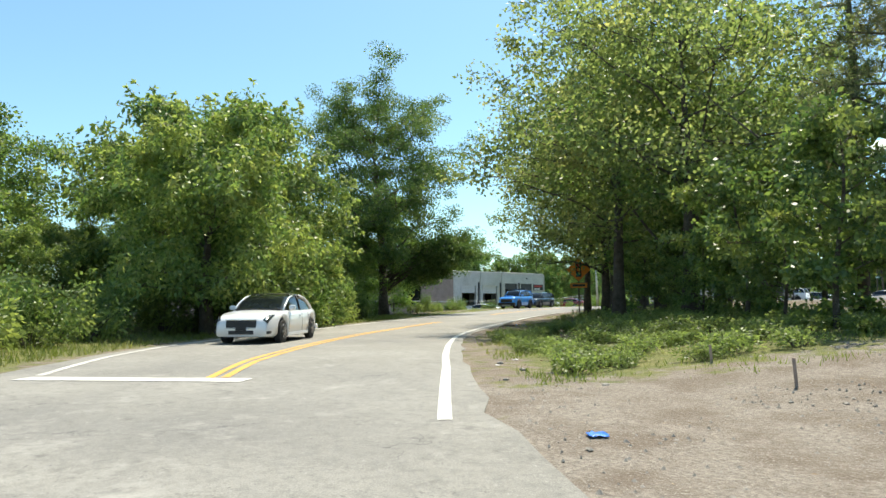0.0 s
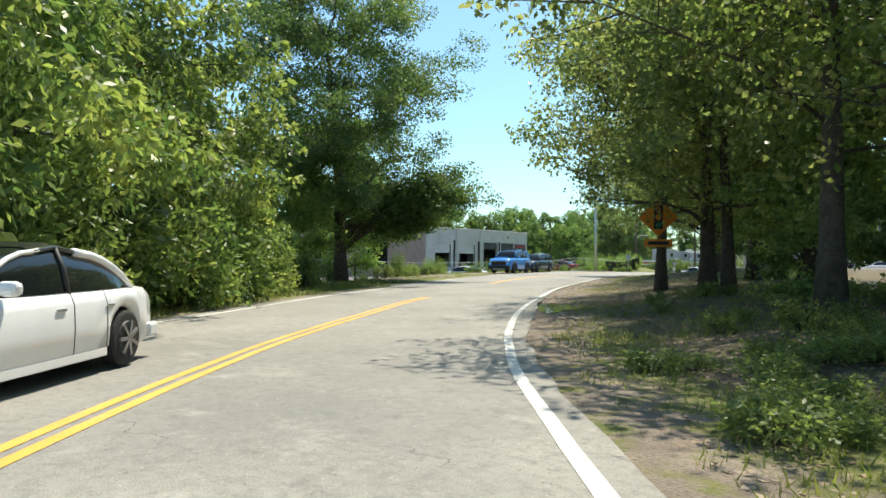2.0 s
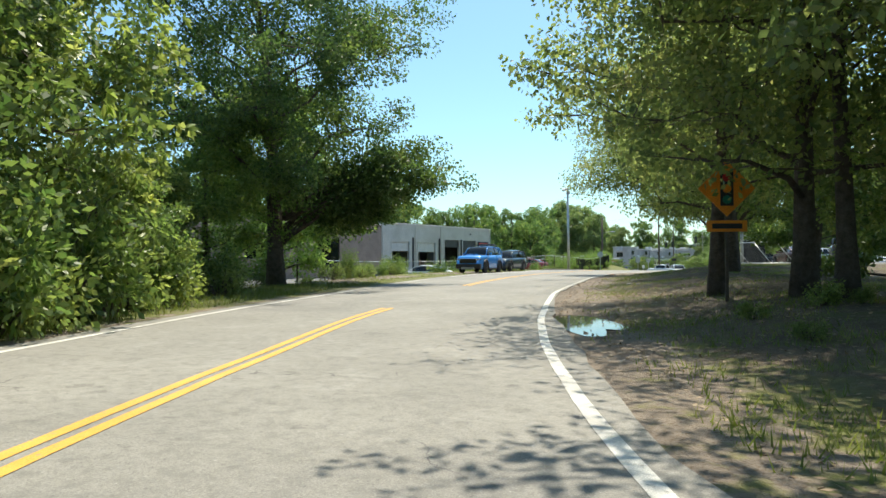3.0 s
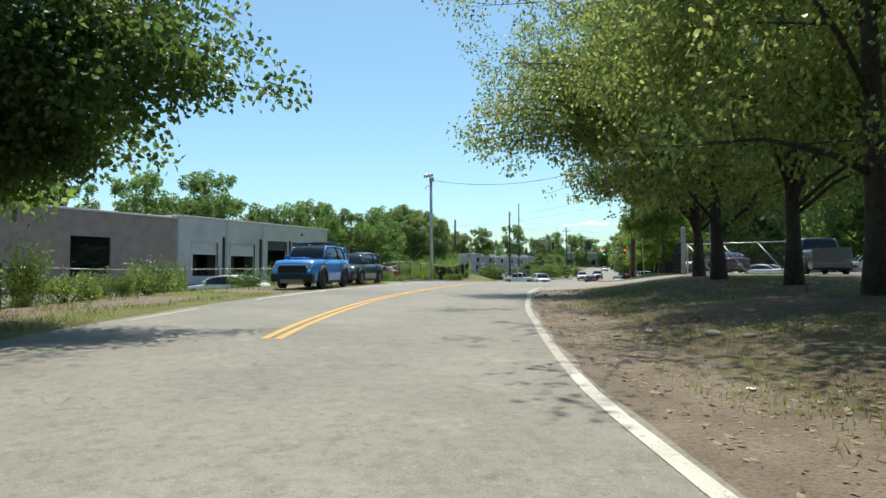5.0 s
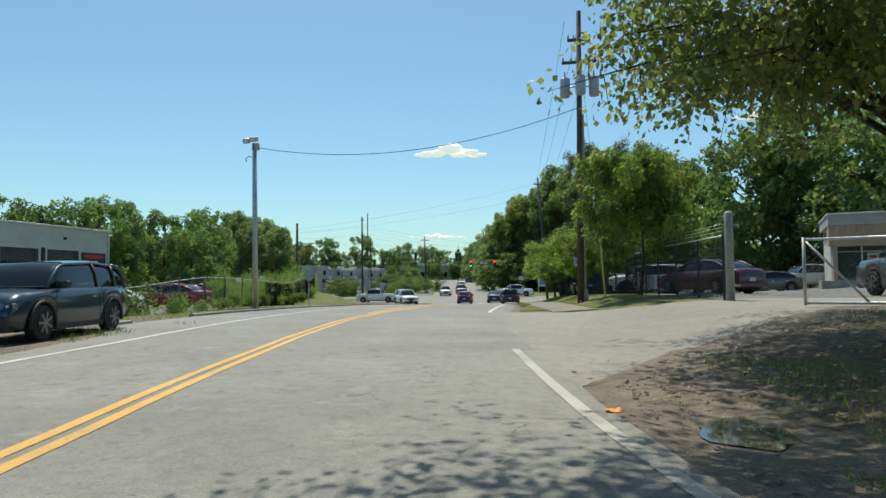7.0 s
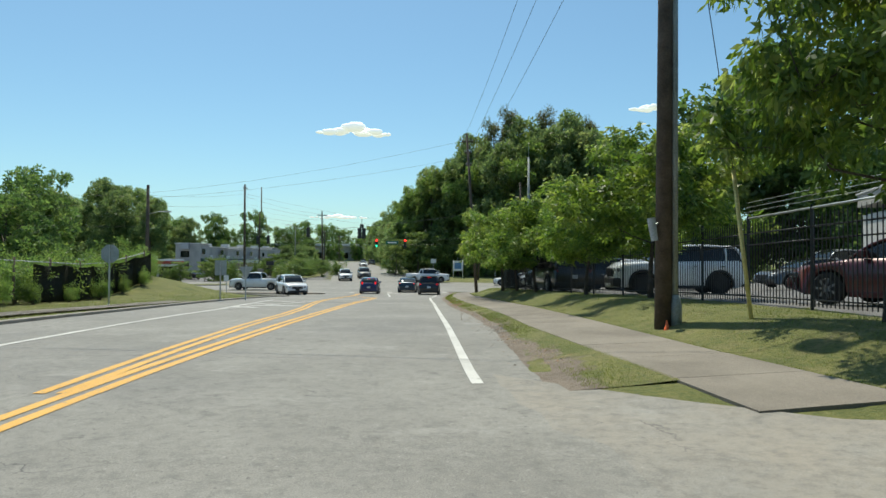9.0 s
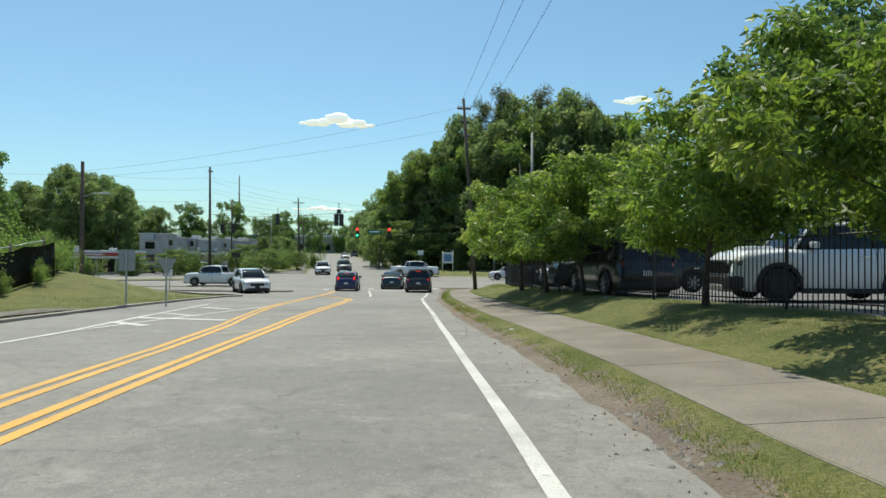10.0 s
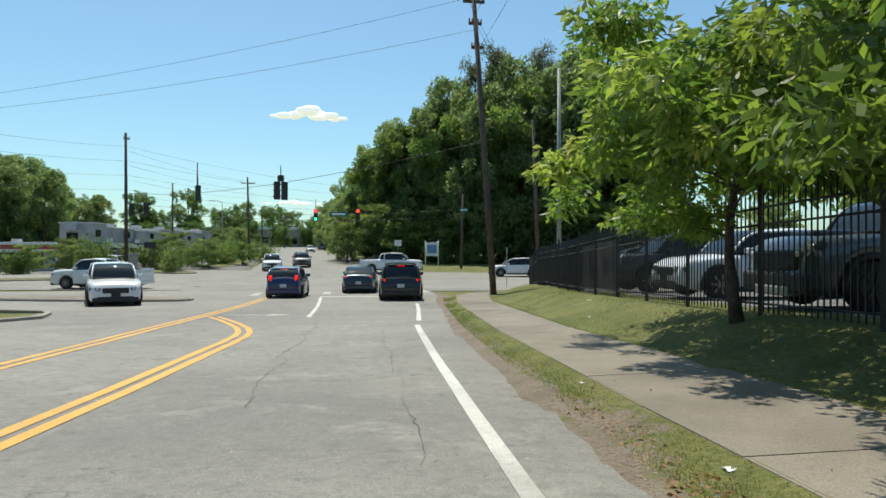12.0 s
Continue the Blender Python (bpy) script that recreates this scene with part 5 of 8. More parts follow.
def car(kind, label, colour, m, brake=False, rack=False, group="", cat="car", name="car", trim=None, lights=True):
    c = CAR[kind]
    L, W, H, R = c["L"], c["W"], c["H"], c["R"]
    root = thing(name, m, label, cat, group)
    zb = R * 0.62
    ys = sorted(set([y for y, _ in c["top"]] + [w + d * R * 1.18 for w in c["wb"] for d in (-1, -0.92, -0.7, -0.4, 0, 0.4, 0.7, 0.92, 1)] + list(np.linspace(-L / 2, L / 2, 15))))
    ty, tz = zip(*sorted(c["top"]))
    bm = bmesh.new()
    rows = []

    def shell(y):
        """One half of the lower body's outline across the car."""
        e = abs(y) / (L / 2)
        hw = W / 2 * (1 - (0.22 if kind in ("saloon", "sedan", "hatch") else 0.13) * e**5)
        low = zb + (0.02 if kind == "saloon" else 0.10) * max(0, e - 0.85) / 0.15
        for w in c["wb"]:
            q = (R * 1.16)**2 - (y - w)**2
            if q > 0:
                low = max(low, R + math.sqrt(q))
        zt = float(np.interp(y, ty, tz))
        low = min(low, zt - 0.06)
        mid = low + (zt - low) * 0.45
        prof = [(hw * 0.90, low), (hw * 0.985, low + (zt - low) * 0.12), (hw, mid), (hw * 0.985, low + (zt - low) * 0.8), (hw * 0.93, zt - 0.025), (hw * 0.80, zt), (hw * 0.4, zt + 0.03), (0, zt + 0.035)]
        return prof

    for y in ys:
        prof = shell(y)
        full = [(x, z) for x, z in prof] + [(-x, z) for x, z in prof[-2::-1]]
        rows.append([bm.verts.new((x, y, z)) for x, z in full])
    n = len(rows[0])
    for a, b in zip(rows, rows[1:]):
        for i in range(n - 1):
            bm.faces.new((a[i], a[i + 1], b[i + 1], b[i]))
    bm.faces.new(rows[0])
    bm.faces.new(rows[-1][::-1])
    body = part("body", bm, colour, root, smooth=True)
    # underside
    part("underbody", boxed(-W * 0.40, W * 0.40, -L * 0.42, L * 0.42, zb - 0.02, zb + 0.28), M_PLASTIC, root)
    # cabin
    y1, y2, y3, y4 = c["cab"]
    zt1, zt4 = float(np.interp(y1, ty, tz)), float(np.interp(y4, ty, tz))
    wl, wt = W / 2 * 0.90, W / 2 * 0.72
    # cabin as a smooth loft from windscreen to rear window
    ctrl = [(y1, zt1), (y2, H - 0.06), ((y2 + y3) / 2, H), (y3, H - 0.07), (y4, zt4)]
    ky = np.array([q[0] for q in ctrl])
    st = []
    for (ya, za), (yb, zb2), nn in zip(ctrl, ctrl[1:], (5, 4, 4, 5)):
        for k in range(nn):
            u = k / nn
            y = ya + (yb - ya) * u
            z = za + (zb2 - za) * (math.sin(u * math.pi / 2)**0.9 if za < zb2 - 0.1 else (1 - math.cos(u * math.pi / 2)**0.9 if za > zb2 + 0.1 else u))
            st.append((y, z))
    st.append(ctrl[-1])
    secs = []
    for y, z in st:
        bz = zt1 + (zt4 - zt1) * (y1 - y) / (y1 - y4)
        e = abs(y - (y1 + y4) / 2) / ((y1 - y4) / 2)
        wb_ = wl * (1 - 0.10 * e**4)
        f = min(1, max(0.0, (z - bz) / (H - bz)))
        wt_ = wb_ + (wt - wb_) * f
        secs.append([(wb_, bz - 0.02), (wb_ + (wt_ - wb_) * 0.5 + 0.012, bz + (z - bz) * 0.5), (wt_, z - 0.045 * f), (wt_ * 0.82, z), (0, z + 0.012)])
    def strip(rows, cols, grow, name, material, label=""):
        """Faces of the cabin between given stations and columns, mirrored."""
        bm = bmesh.new()
        for sx in (1, -1):
            grid = [[bm.verts.new((sx * (secs[i][j][0] + (grow if secs[i][j][0] else 0)), st[i][0], secs[i][j][1] + grow)) for j in cols] for i in rows]
            for p, q in zip(grid, grid[1:]):
                for j in range(len(cols) - 1):
                    bm.faces.new((p[j], p[j + 1], q[j + 1], q[j]))
        bmesh.ops.remove_doubles(bm, verts=bm.verts, dist=0.0005)
        return part(name, bm, material, root, label, smooth=True)
    n_st = len(st)
    strip(range(n_st), range(5), 0.0, "glazing", M_GLASS, "dark tinted glass")
    strip(range(5, 14), range(2, 5), 0.012, "roof", trim or colour)
    def edge(i, j, sx, g=0.008):
        return (sx * (secs[i][j][0] + g), st[i][0], secs[i][j][1])
    for sx in (1, -1):
        tube("pillar", [edge(i, 2, sx) for i in range(0, 7)], 0.03, colour, root, 6)
        tube("pillar", [edge(i, 2, sx) for i in range(12, n_st)], 0.055 if kind != "sedan" else 0.045, colour, root, 6)
        tube("roof_rail", [edge(i, 2, sx) for i in range(5, 14)], 0.03, trim or colour, root, 6)
        mi = 9
        tube("door_pillar", [edge(mi, 0, sx), edge(mi, 1, sx), edge(mi, 2, sx)], 0.03, M_PLASTIC, root, 6)
        if kind in ("suv", "lifted", "crew"):
            tube("door_pillar", [edge(12, 0, sx), edge(12, 1, sx), edge(12, 2, sx)], 0.045, colour, root, 6)
        tube("belt_trim", [edge(i, 0, sx, 0.012) for i in range(1, n_st - 1)], 0.016, M_PLASTIC, root, 5)
        # mirror
        mb = bmesh.new()
        box(mb, sx * (W / 2 + 0.02) - 0.11, sx * (W / 2 + 0.02) + 0.11, y1 - 0.42, y1 - 0.28, zt1 + 0.02, zt1 + 0.17, 0.055 if kind == "saloon" else 0.03)
        part("mirror", mb, colour, root)
        for yy in ((y2 + y3) / 2 + 0.25, (y2 + y3) / 2 - 0.75):
            part("door_handle", boxed(sx * W / 2 * 0.985 - 0.02, sx * W / 2 * 0.985 + 0.02, yy - 0.09, yy + 0.09, zt1 - 0.19, zt1 - 0.155, bevel=0.008), M_CHROME, root)
        # door gaps
        for yy in (y1 - 0.12, st[mi][0], c["wb"][1] + R * 1.35):
            tube("door_seam", [(sx * (x + 0.001), yy, z) for x, z in shell(yy)[:6]], 0.006, M_PLASTIC, root, 4)
        # sill
        part("sill", boxed(sx * W / 2 * 0.93 - 0.05, sx * W / 2 * 0.93 + 0.05, c["wb"][1] + R * 1.25, c["wb"][0] - R * 1.25, zb - 0.03, zb + 0.09, bevel=0.02), colour if kind in ("saloon", "sedan", "hatch") else M_PLASTIC, root)
        # wheels
        for wy in c["wb"]:
            x = sx * (W / 2 - 0.12)
            wheel = part("wheel", mesh_of("wheel", *tube_data([(-0.11, 0, 0), (-0.09, 0, 0), (0.09, 0, 0), (0.11, 0, 0)], [R * 0.9, R, R, R * 0.9], 24), M_TYRE, False), None, root, "black rubber tyre on a spoked rim")
            wheel.location = (x, wy, R)
            rim = bmesh.new()
            bmesh.ops.create_cone(rim, cap_ends=True, segments=20, radius1=R * 0.66, radius2=R * 0.60, depth=0.03, matrix=Matrix.Translation((sx * 0.115, 0, 0)) @ Matrix.Rotation(math.pi / 2 * sx, 4, 'Y'))
            part("hub_plate", rim, M_PLASTIC, wheel)
            for k in range(7):
                ang = k * 2 * math.pi / 7
                sp = bmesh.new()
                bmesh.ops.create_cube(sp, size=1.0, matrix=Matrix.Rotation(ang, 4, 'X') @ Matrix.Translation((sx * 0.135, R * 0.32, 0)) @ Matrix.Diagonal((0.03, R * 0.64, R * 0.13, 1)))
                part("spoke", sp, M_RIM if kind != "lifted" else M_PLASTIC, wheel)
    # front
    f, r = L / 2, -L / 2
    part("cowl", boxed(-wl * 0.86, wl * 0.86, y1 - 0.03, y1 + 0.10, zt1 + 0.02, zt1 + 0.055, bevel=0.01), M_PLASTIC, root)
    if kind in ("suv", "pickup", "crew"):
        part("front_bumper", boxed(-W * 0.42, W * 0.42, f - 0.26, f + 0.025, zb - 0.01, zb + 0.17, bevel=0.05), M_PLASTIC, root)
    zl = c["top"][1][1] if kind != "saloon" else 0.76
    if kind == "lifted":
        gr = part("grille", boxed(-W * 0.33, W * 0.33, f - 0.10, f + 0.03, zl - 0.36, zl - 0.03, bevel=0.05), M_PLASTIC, root)
        for k in range(4):
            part("grille_bar", boxed(-W * 0.29, W * 0.29, f + 0.031, f + 0.045, zl - 0.31 + k * 0.07, zl - 0.285 + k * 0.07), M_BLACK, gr)
        part("front_bumper", boxed(-W * 0.47, W * 0.47, f - 0.25, f + 0.07, zb + 0.04, zb + 0.36, bevel=0.06), M_PLASTIC, root)
        part("skid_plate", boxed(-W * 0.25, W * 0.25, f - 0.2, f + 0.09, zb - 0.02, zb + 0.14, bevel=0.03), M_DULL, root)
        part("bonnet_scoop", boxed(-0.33, 0.33, 1.25, 1.95, 1.19, 1.29, bevel=0.04), colour, root)
    else:
        part("grille", boxed(-W * 0.24, W * 0.24, f - 0.10, f + 0.015, zl - 0.26, zl - 0.05, bevel=0.03), M_PLASTIC, root)
    if kind in ("lifted", "suv"):
        for sx in (1, -1):
            for wy in c["wb"]:
                tube("arch_trim", [(sx * (W / 2 - 0.015), wy + R * 1.19 * math.cos(a), R + R * 1.19 * math.sin(a)) for a in np.linspace(-0.25, math.pi + 0.25, 13)], 0.05 if kind == "lifted" else 0.035, M_PLASTIC, root, 6)
    if kind == "saloon":
        for gz0, gz1 in ((zl - 0.045, zl - 0.02), (zl - 0.285, zl - 0.265)):
            part("grille_trim", boxed(-W * 0.245, W * 0.245, f - 0.08, f + 0.02, gz0, gz1, bevel=0.008), M_CHROME, root)
        for sx in (1, -1):
            part("fog_intake", boxed(sx * W * 0.37 - 0.13, sx * W * 0.37 + 0.13, f - 0.28, f - 0.04, zb + 0.09, zb + 0.18, bevel=0.03), M_PLASTIC, root)
    part("lower_grille", boxed(-W * (0.2 if kind == "saloon" else 0.33), W * (0.2 if kind == "saloon" else 0.33), f - 0.16, f + 0.012, zb + 0.08, zb + 0.20, bevel=0.02), M_PLASTIC, root)
    part("number_plate", boxed(-0.16, 0.16, f + 0.012, f + 0.03, zb + 0.20, zb + 0.33), M_PLASTIC, root)
    part("number_plate", boxed(-0.15, 0.15, r - 0.015, r + 0.02, zl - 0.17, zl - 0.02), M_PLATE, root)
    part("rear_bumper", boxed(-W * 0.44, W * 0.44, r - 0.05, r + 0.22, zb + 0.06, zb + 0.26, bevel=0.04), M_PLASTIC if kind in ("lifted", "suv") else colour, root)
    for sx in (1, -1):
        hb = bmesh.new()
        box(hb, -0.20, 0.20, -0.12, 0.10, -0.065, 0.065, 0.03)
        if kind == "saloon":
            # a swept-back lamp that follows the corner of the wing
            hb.clear()
            grid = []
            for k in range(9):
                u = k / 8
                y = f - 0.055 - 0.50 * u
                sh = shell(y)
                lo, hi = 2.75 + 1.25 * u, 4.85 - 0.55 * u
                row = []
                for j in range(5):
                    v = lo + (hi - lo) * j / 4
                    g = min(int(v), len(sh) - 2)
                    x = sh[g][0] + (sh[g + 1][0] - sh[g][0]) * (v - g)
                    z = sh[g][1] + (sh[g + 1][1] - sh[g][1]) * (v - g)
                    row.append(hb.verts.new((sx * (x + 0.010), y + 0.014, z + 0.008)))
                grid.append(row)
            for p, q in zip(grid, grid[1:]):
                for j in range(4):
                    hb.faces.new((p[j], p[j + 1], q[j + 1], q[j]))
            bmesh.ops.solidify(hb, geom=hb.faces[:], thickness=0.012)
        else:
            hb.transform(Matrix.Translation((sx * W * 0.36, f - 0.13 - 0.05 * (kind in ('sedan', 'hatch')), zl - 0.10)) @ Matrix.Rotation(-sx * 0.45, 4, 'Z'))
        head = part("headlight", hb, M_DARKLAMP, root)
        if kind != "saloon":
            for dx in (-0.08, 0.08):
                lc = bmesh.new()
                bmesh.ops.create_uvsphere(lc, u_segments=10, v_segments=6, radius=0.055, matrix=Matrix.Translation((sx * W * 0.36 + dx, f - 0.045 - 0.05 * (kind in ('sedan', 'hatch')) - sx * dx * 0.4, zl - 0.10)))
                part("reflector", lc, M_LENS, head, smooth=True)
        tb = bmesh.new()
        zr = float(np.interp(r + 0.12, ty, tz))
        box(tb, -0.075, 0.075, -0.07, 0.13, -0.085 if kind != "hatch" else -0.16, 0.07 if kind != "hatch" else 0.22, 0.03)
        tb.transform(Matrix.Translation((sx * W * (0.345 if kind in ("saloon", "sedan", "hatch") else 0.385), r + 0.11, zr - 0.12)) @ Matrix.Rotation(sx * 0.3, 4, 'Z'))
        part("tail_light", tb, M_BRAKE if brake else M_REDLENS, root)
    if kind in ("hatch", "suv", "lifted"):
        part("spoiler", boxed(-wt * 0.85, wt * 0.85, y3 - 0.16, y3 + 0.1, H - 0.09, H - 0.05, bevel=0.01), colour, root)
        if brake:
            part("brake_light", boxed(-0.16, 0.16, y3 - 0.18, y3 - 0.14, H - 0.12, H - 0.09), M_BRAKE, root)
        part("rear_wiper", boxed(-0.02, 0.4, y4 - 0.04, y4 - 0.01, zt4 + 0.07, zt4 + 0.09), M_PLASTIC, root)
    if kind in ("pickup", "crew"):
        # open bed
        part("bed_floor", boxed(-W * 0.42, W * 0.42, r + 0.12, y4 - 0.12, zt4 + 0.02, zt4 + 0.045), M_PLASTIC, root)
        part("tailgate", boxed(-W * 0.42, W * 0.42, r - 0.02, r + 0.05, 0.78, zt4 + 0.02, bevel=0.015), colour, root)
    if rack:
        rk = new("roof_rack")
        rk.parent = root
        for sx in (1, -1):
            tube("rail", [(sx * wt * 0.85, y2 - 0.2, H + 0.02), (sx * wt * 0.85, y2 - 0.3, H + 0.10), (sx * wt * 0.85, y3 + 0.3, H + 0.10), (sx * wt * 0.85, y3 + 0.2, H + 0.02)], 0.02, M_PLASTIC, rk, 6)
        for k in range(4):
            yy = y2 - 0.35 + (y3 + 0.35 - (y2 - 0.35)) * k / 3
            tube("crossbar", [(-wt * 0.85, yy, H + 0.10), (wt * 0.85, yy, H + 0.10)], 0.018, M_PLASTIC, rk, 6)
        part("basket", boxed(-wt * 0.7, wt * 0.7, y3 + 0.3, y3 + 0.9, H + 0.10, H + 0.2, bevel=0.02), M_PLASTIC, rk)
    return root


P_BLUE = paint("paint_dark_blue", (0.012, 0.022, 0.09))
P_BRIGHT = paint("paint_bright_blue", (0.010, 0.21, 0.62), 0.1)
P_WHITE = paint("paint_white", (0.72, 0.73, 0.74), 0.0)
P_SILVER = paint("paint_silver", (0.42, 0.44, 0.46), 0.6)
P_BLACK = paint("paint_black", (0.010, 0.011, 0.013), 0.2)
P_TEAL = paint("paint_dark_teal", (0.012, 0.03, 0.045), 0.4)
P_RED = paint("paint_red", (0.24, 0.010, 0.014), 0.2)
# red darkened so that the fenced car's shade is in its paint
P_SHADED_RED = paint("paint_shaded_red", (0.07, 0.006, 0.009), 0.2)
P_GREY = paint("paint_grey", (0.10, 0.105, 0.11), 0.5)


def park(kind, x, y, turn, label, colour, h=0.0, **kw):
    return car(kind, label, colour, pose(x, y, ground_z(x, y) + 0.018 + h, 0, 0, turn), **kw)


def ahead(s, o, turn=0):
    p = at(s, o)
    return p.x, p.y, heading(s) + turn


park("hatch", -48.9, 125.6, 6, "dark blue hatchback with lit brake lights in the turning lane", P_BLUE, brake=True)
park("suv", -43.25, 123.6, 4, "black sport utility car with lit brake lights at the junction", P_BLACK, brake=True)
park("sedan", -46.0, 131.0, 4, "dark teal saloon car waiting at the stop line", P_TEAL, brake=True)
park("suv", -54.6, 119.6, 209, "white sport utility car turning past the kerbed island", P_WHITE, trim=P_WHITE)
park("pickup", -62.6, 134.6, 88, "white pickup truck crossing the junction", P_WHITE)
park("crew", -46.3, 158.0, -92, "white crew-cab pickup truck crossing the junction", P_WHITE)
park("suv", -58.6, 160.5, 194, "white car facing the junction across the road", P_WHITE)
park("suv", -57.2, 168.0, 194, "dark car queuing behind a white car", P_GREY)
park("suv", -34.8, 152.5, 92, "white car on the cross street beside the woods", P_WHITE)
park("sedan", -70.5, 240.0, 195, "small white car far along the road", P_WHITE)
park("suv", -72.0, 262.0, 12, "small dark car far along the road", P_GREY)
x, y, t = ahead(22.1, -4.75, 178)
park("saloon", x, y, t, "white saloon car with a dark roof in the oncoming lane", P_WHITE, trim=P_BLACK)
park("lifted", -45.0, 53.7, 195, "bright blue off-road car with roof rack parked by the road", P_BRIGHT, rack=True)
park("suv", -46.7, 59.6, 192, "black sport utility car parked behind a blue one", P_TEAL)
park("sedan", -53.6, 57.5, 100, "white car parked in the sunken lot", P_WHITE)
park("sedan", -60.0, 84.0, 95, "red car parked behind the mesh fence", P_RED)
park("suv", -61.0, 90.0, 95, "silver car parked behind the mesh fence", P_SILVER)
park("sedan", -60.5, 78.0, 95, "white car parked behind the mesh fence", P_WHITE)
park("suv", -61.5, 96.5, 95, "dark red car parked behind the mesh fence", P_RED)
# the fenced lot
park("sedan", -29.7, 77.6, 33, "red car parked behind the fence, darkened as if in shade", P_SHADED_RED)
park("sedan", -22.6, 97.5, 98, "dark grey car parked in the lot by the shop", P_GREY)
park("pickup", -24.6, 69.2, 10, "grey pickup truck parked inside the gate", P_GREY)
park("lifted", -31.1, 90.1, 91, "white sport utility car parked behind the fence", P_WHITE)
park("suv", -34.9, 94.6, 8, "black sport utility car parked along the fence", P_BLACK)
park("sedan", -27.2, 103.0, 60, "white saloon car parked across the lot", P_WHITE)
park("suv", -33.1, 98.4, 96, "dark grey sport utility car parked behind the fence", P_BLACK)
park("lifted", -33.4, 103.9, 95, "dark grey high-roofed car parked behind the fence", P_GREY)
park("suv", -33.6, 109.0, 95, "white sport utility car parked behind the fence", P_WHITE)
park("crew", -33.0, 114.6, 95, "black pickup truck parked behind the fence", P_BLACK)
park("suv", -33.4, 120.0, 95, "black sport utility car parked near the fence corner", P_BLACK)
park("pickup", -17.4, 104.5, 98, "silver pickup truck parked beside the shop", P_SILVER)
park("suv", -77.0, 163.0, 80, "white sport utility car parked by the shops", P_WHITE)
park("sedan", -98.0, 188.0, 60, "dark blue car parked outside the store", P_BLUE)
park("sedan", -92.0, 183.0, 60, "black car parked outside the store", P_BLACK)
park("suv", -83.0, 178.0, 95, "silver car parked by the shops", P_SILVER)
park("sedan", -74.0, 172.0, 90, "dark red car parked by the shops", P_RED)

# ---- poles, wires and signals ----
def wire(a, b, sag, r=0.009, name="overhead_wire", label="black overhead cable sagging between poles", n=14):
    a, b = Vector(a), Vector(b)
    pts = [a.lerp(b, k / n) - Vector((0, 0, sag * 4 * (k / n) * (1 - k / n))) for k in range(n + 1)]
    v, f = tube_data(pts, [r] * (n + 1), 5)
    return tagged(part(name, mesh_of(name, v, f, M_WIRE), None), label, "cable")


M_CAN = surf("transformer_paint", (0.38, 0.40, 0.42), (0.48, 0.50, 0.52), 3, 40, 0.5, 0.1, bump=0.05, world_space=False, c3=(0.3, 0.3, 0.3))
M_CERAMIC = surf("insulator", (0.25, 0.26, 0.28), (0.35, 0.36, 0.38), 3, 40, 0.3, bump=0, world_space=False)


def pole(x, y, h, label, r=0.17, lean=(0, 0), arms=(), name="utility_pole"):
    root = thing(name, pose(x, y, ground_z(x, y)), label, "utility pole")
    tube("post", [(0, 0, -0.3), (lean[0] * 0.5, lean[1] * 0.5, h * 0.5), (lean[0], lean[1], h)], [r, r * 0.85, r * 0.65], M_POLE, root, 12)
    for z, half, turn in arms:
        f = z / h
        cx, cy = lean[0] * f, lean[1] * f
        c, s = math.cos(radians(turn)), math.sin(radians(turn))
        bm = boxed(-half, half, -0.05, 0.05, -0.06, 0.06)
        bm.transform(Matrix.Translation((cx, cy + 0.2, z)) @ Matrix.Rotation(radians(turn), 4, 'Z'))
        arm = part("crossarm", bm, M_POLE, root)
        for q in (-0.92, -0.45, 0.45, 0.92):
            tube("insulator", [(cx + c * half * q, cy + 0.2 + s * half * q, z + 0.06), (cx + c * half * q, cy + 0.2 + s * half * q, z + 0.24)], [0.045, 0.03], M_CERAMIC, arm, 8)
    return root


TP = Vector((-35.08, 76.4, ground_z(-35.08, 76.4)))
tp = pole(TP.x, TP.y, 12.8, "dark wooden utility pole with three grey transformers and conduit", 0.155, (0.12, 0), [(10.6, 0.75, 0), (11.6, 0.5, 0)])
for dx, dy in ((-0.62, 0), (0.05, -0.35), (0.62, 0)):
    cx, cy, cz = 0.1 + dx, dy, 9.0
    can = part("transformer", mesh_of("transformer", *tube_data([(cx, cy, cz), (cx, cy, cz + 0.05), (cx, cy, cz + 0.78), (cx, cy, cz + 0.84)], [0.19, 0.22, 0.22, 0.17], 18), M_CAN, True), None, tp, "grey transformer can")
    tube("bushing", [(cx, cy, cz + 0.84), (cx, cy, cz + 1.12)], [0.04, 0.03], M_CERAMIC, can, 8)
    tube("bracket", [(cx, cy, cz + 0.45), (0.1, 0, cz + 0.45)], 0.035, M_STEEL, tp, 6)
tube("conduit", [(0.20, -0.05, 0), (0.215, -0.05, 5), (0.22, -0.03, 8.2)], 0.052, M_DULL, tp, 10, "grey conduit up the pole")
tube("conduit_sleeve", [(0.22, -0.06, -0.1), (0.22, -0.06, 0.42), (0.215, -0.05, 0.62)], [0.10, 0.10, 0.06], M_DULL, tp, 12)
cb = bmesh.new()
bmesh.ops.create_cone(cb, cap_ends=True, segments=14, radius1=0.06, radius2=0.075, depth=0.42, matrix=Matrix.Translation((-0.20, -0.10, 1.80)) @ Matrix.Rotation(-0.16, 4, 'Y'))
part("splice_case", cb, M_CAN, tp, "grey tilted cable box")
tube("bracket", [(-0.2, -0.10, 1.88), (0.02, 0, 1.95)], 0.02, M_STEEL, tp, 6)
M_ORANGE = surf("orange_plastic", (0.75, 0.12, 0.015), (0.85, 0.16, 0.03), 5, 40, 0.5, bump=0, world_space=False)
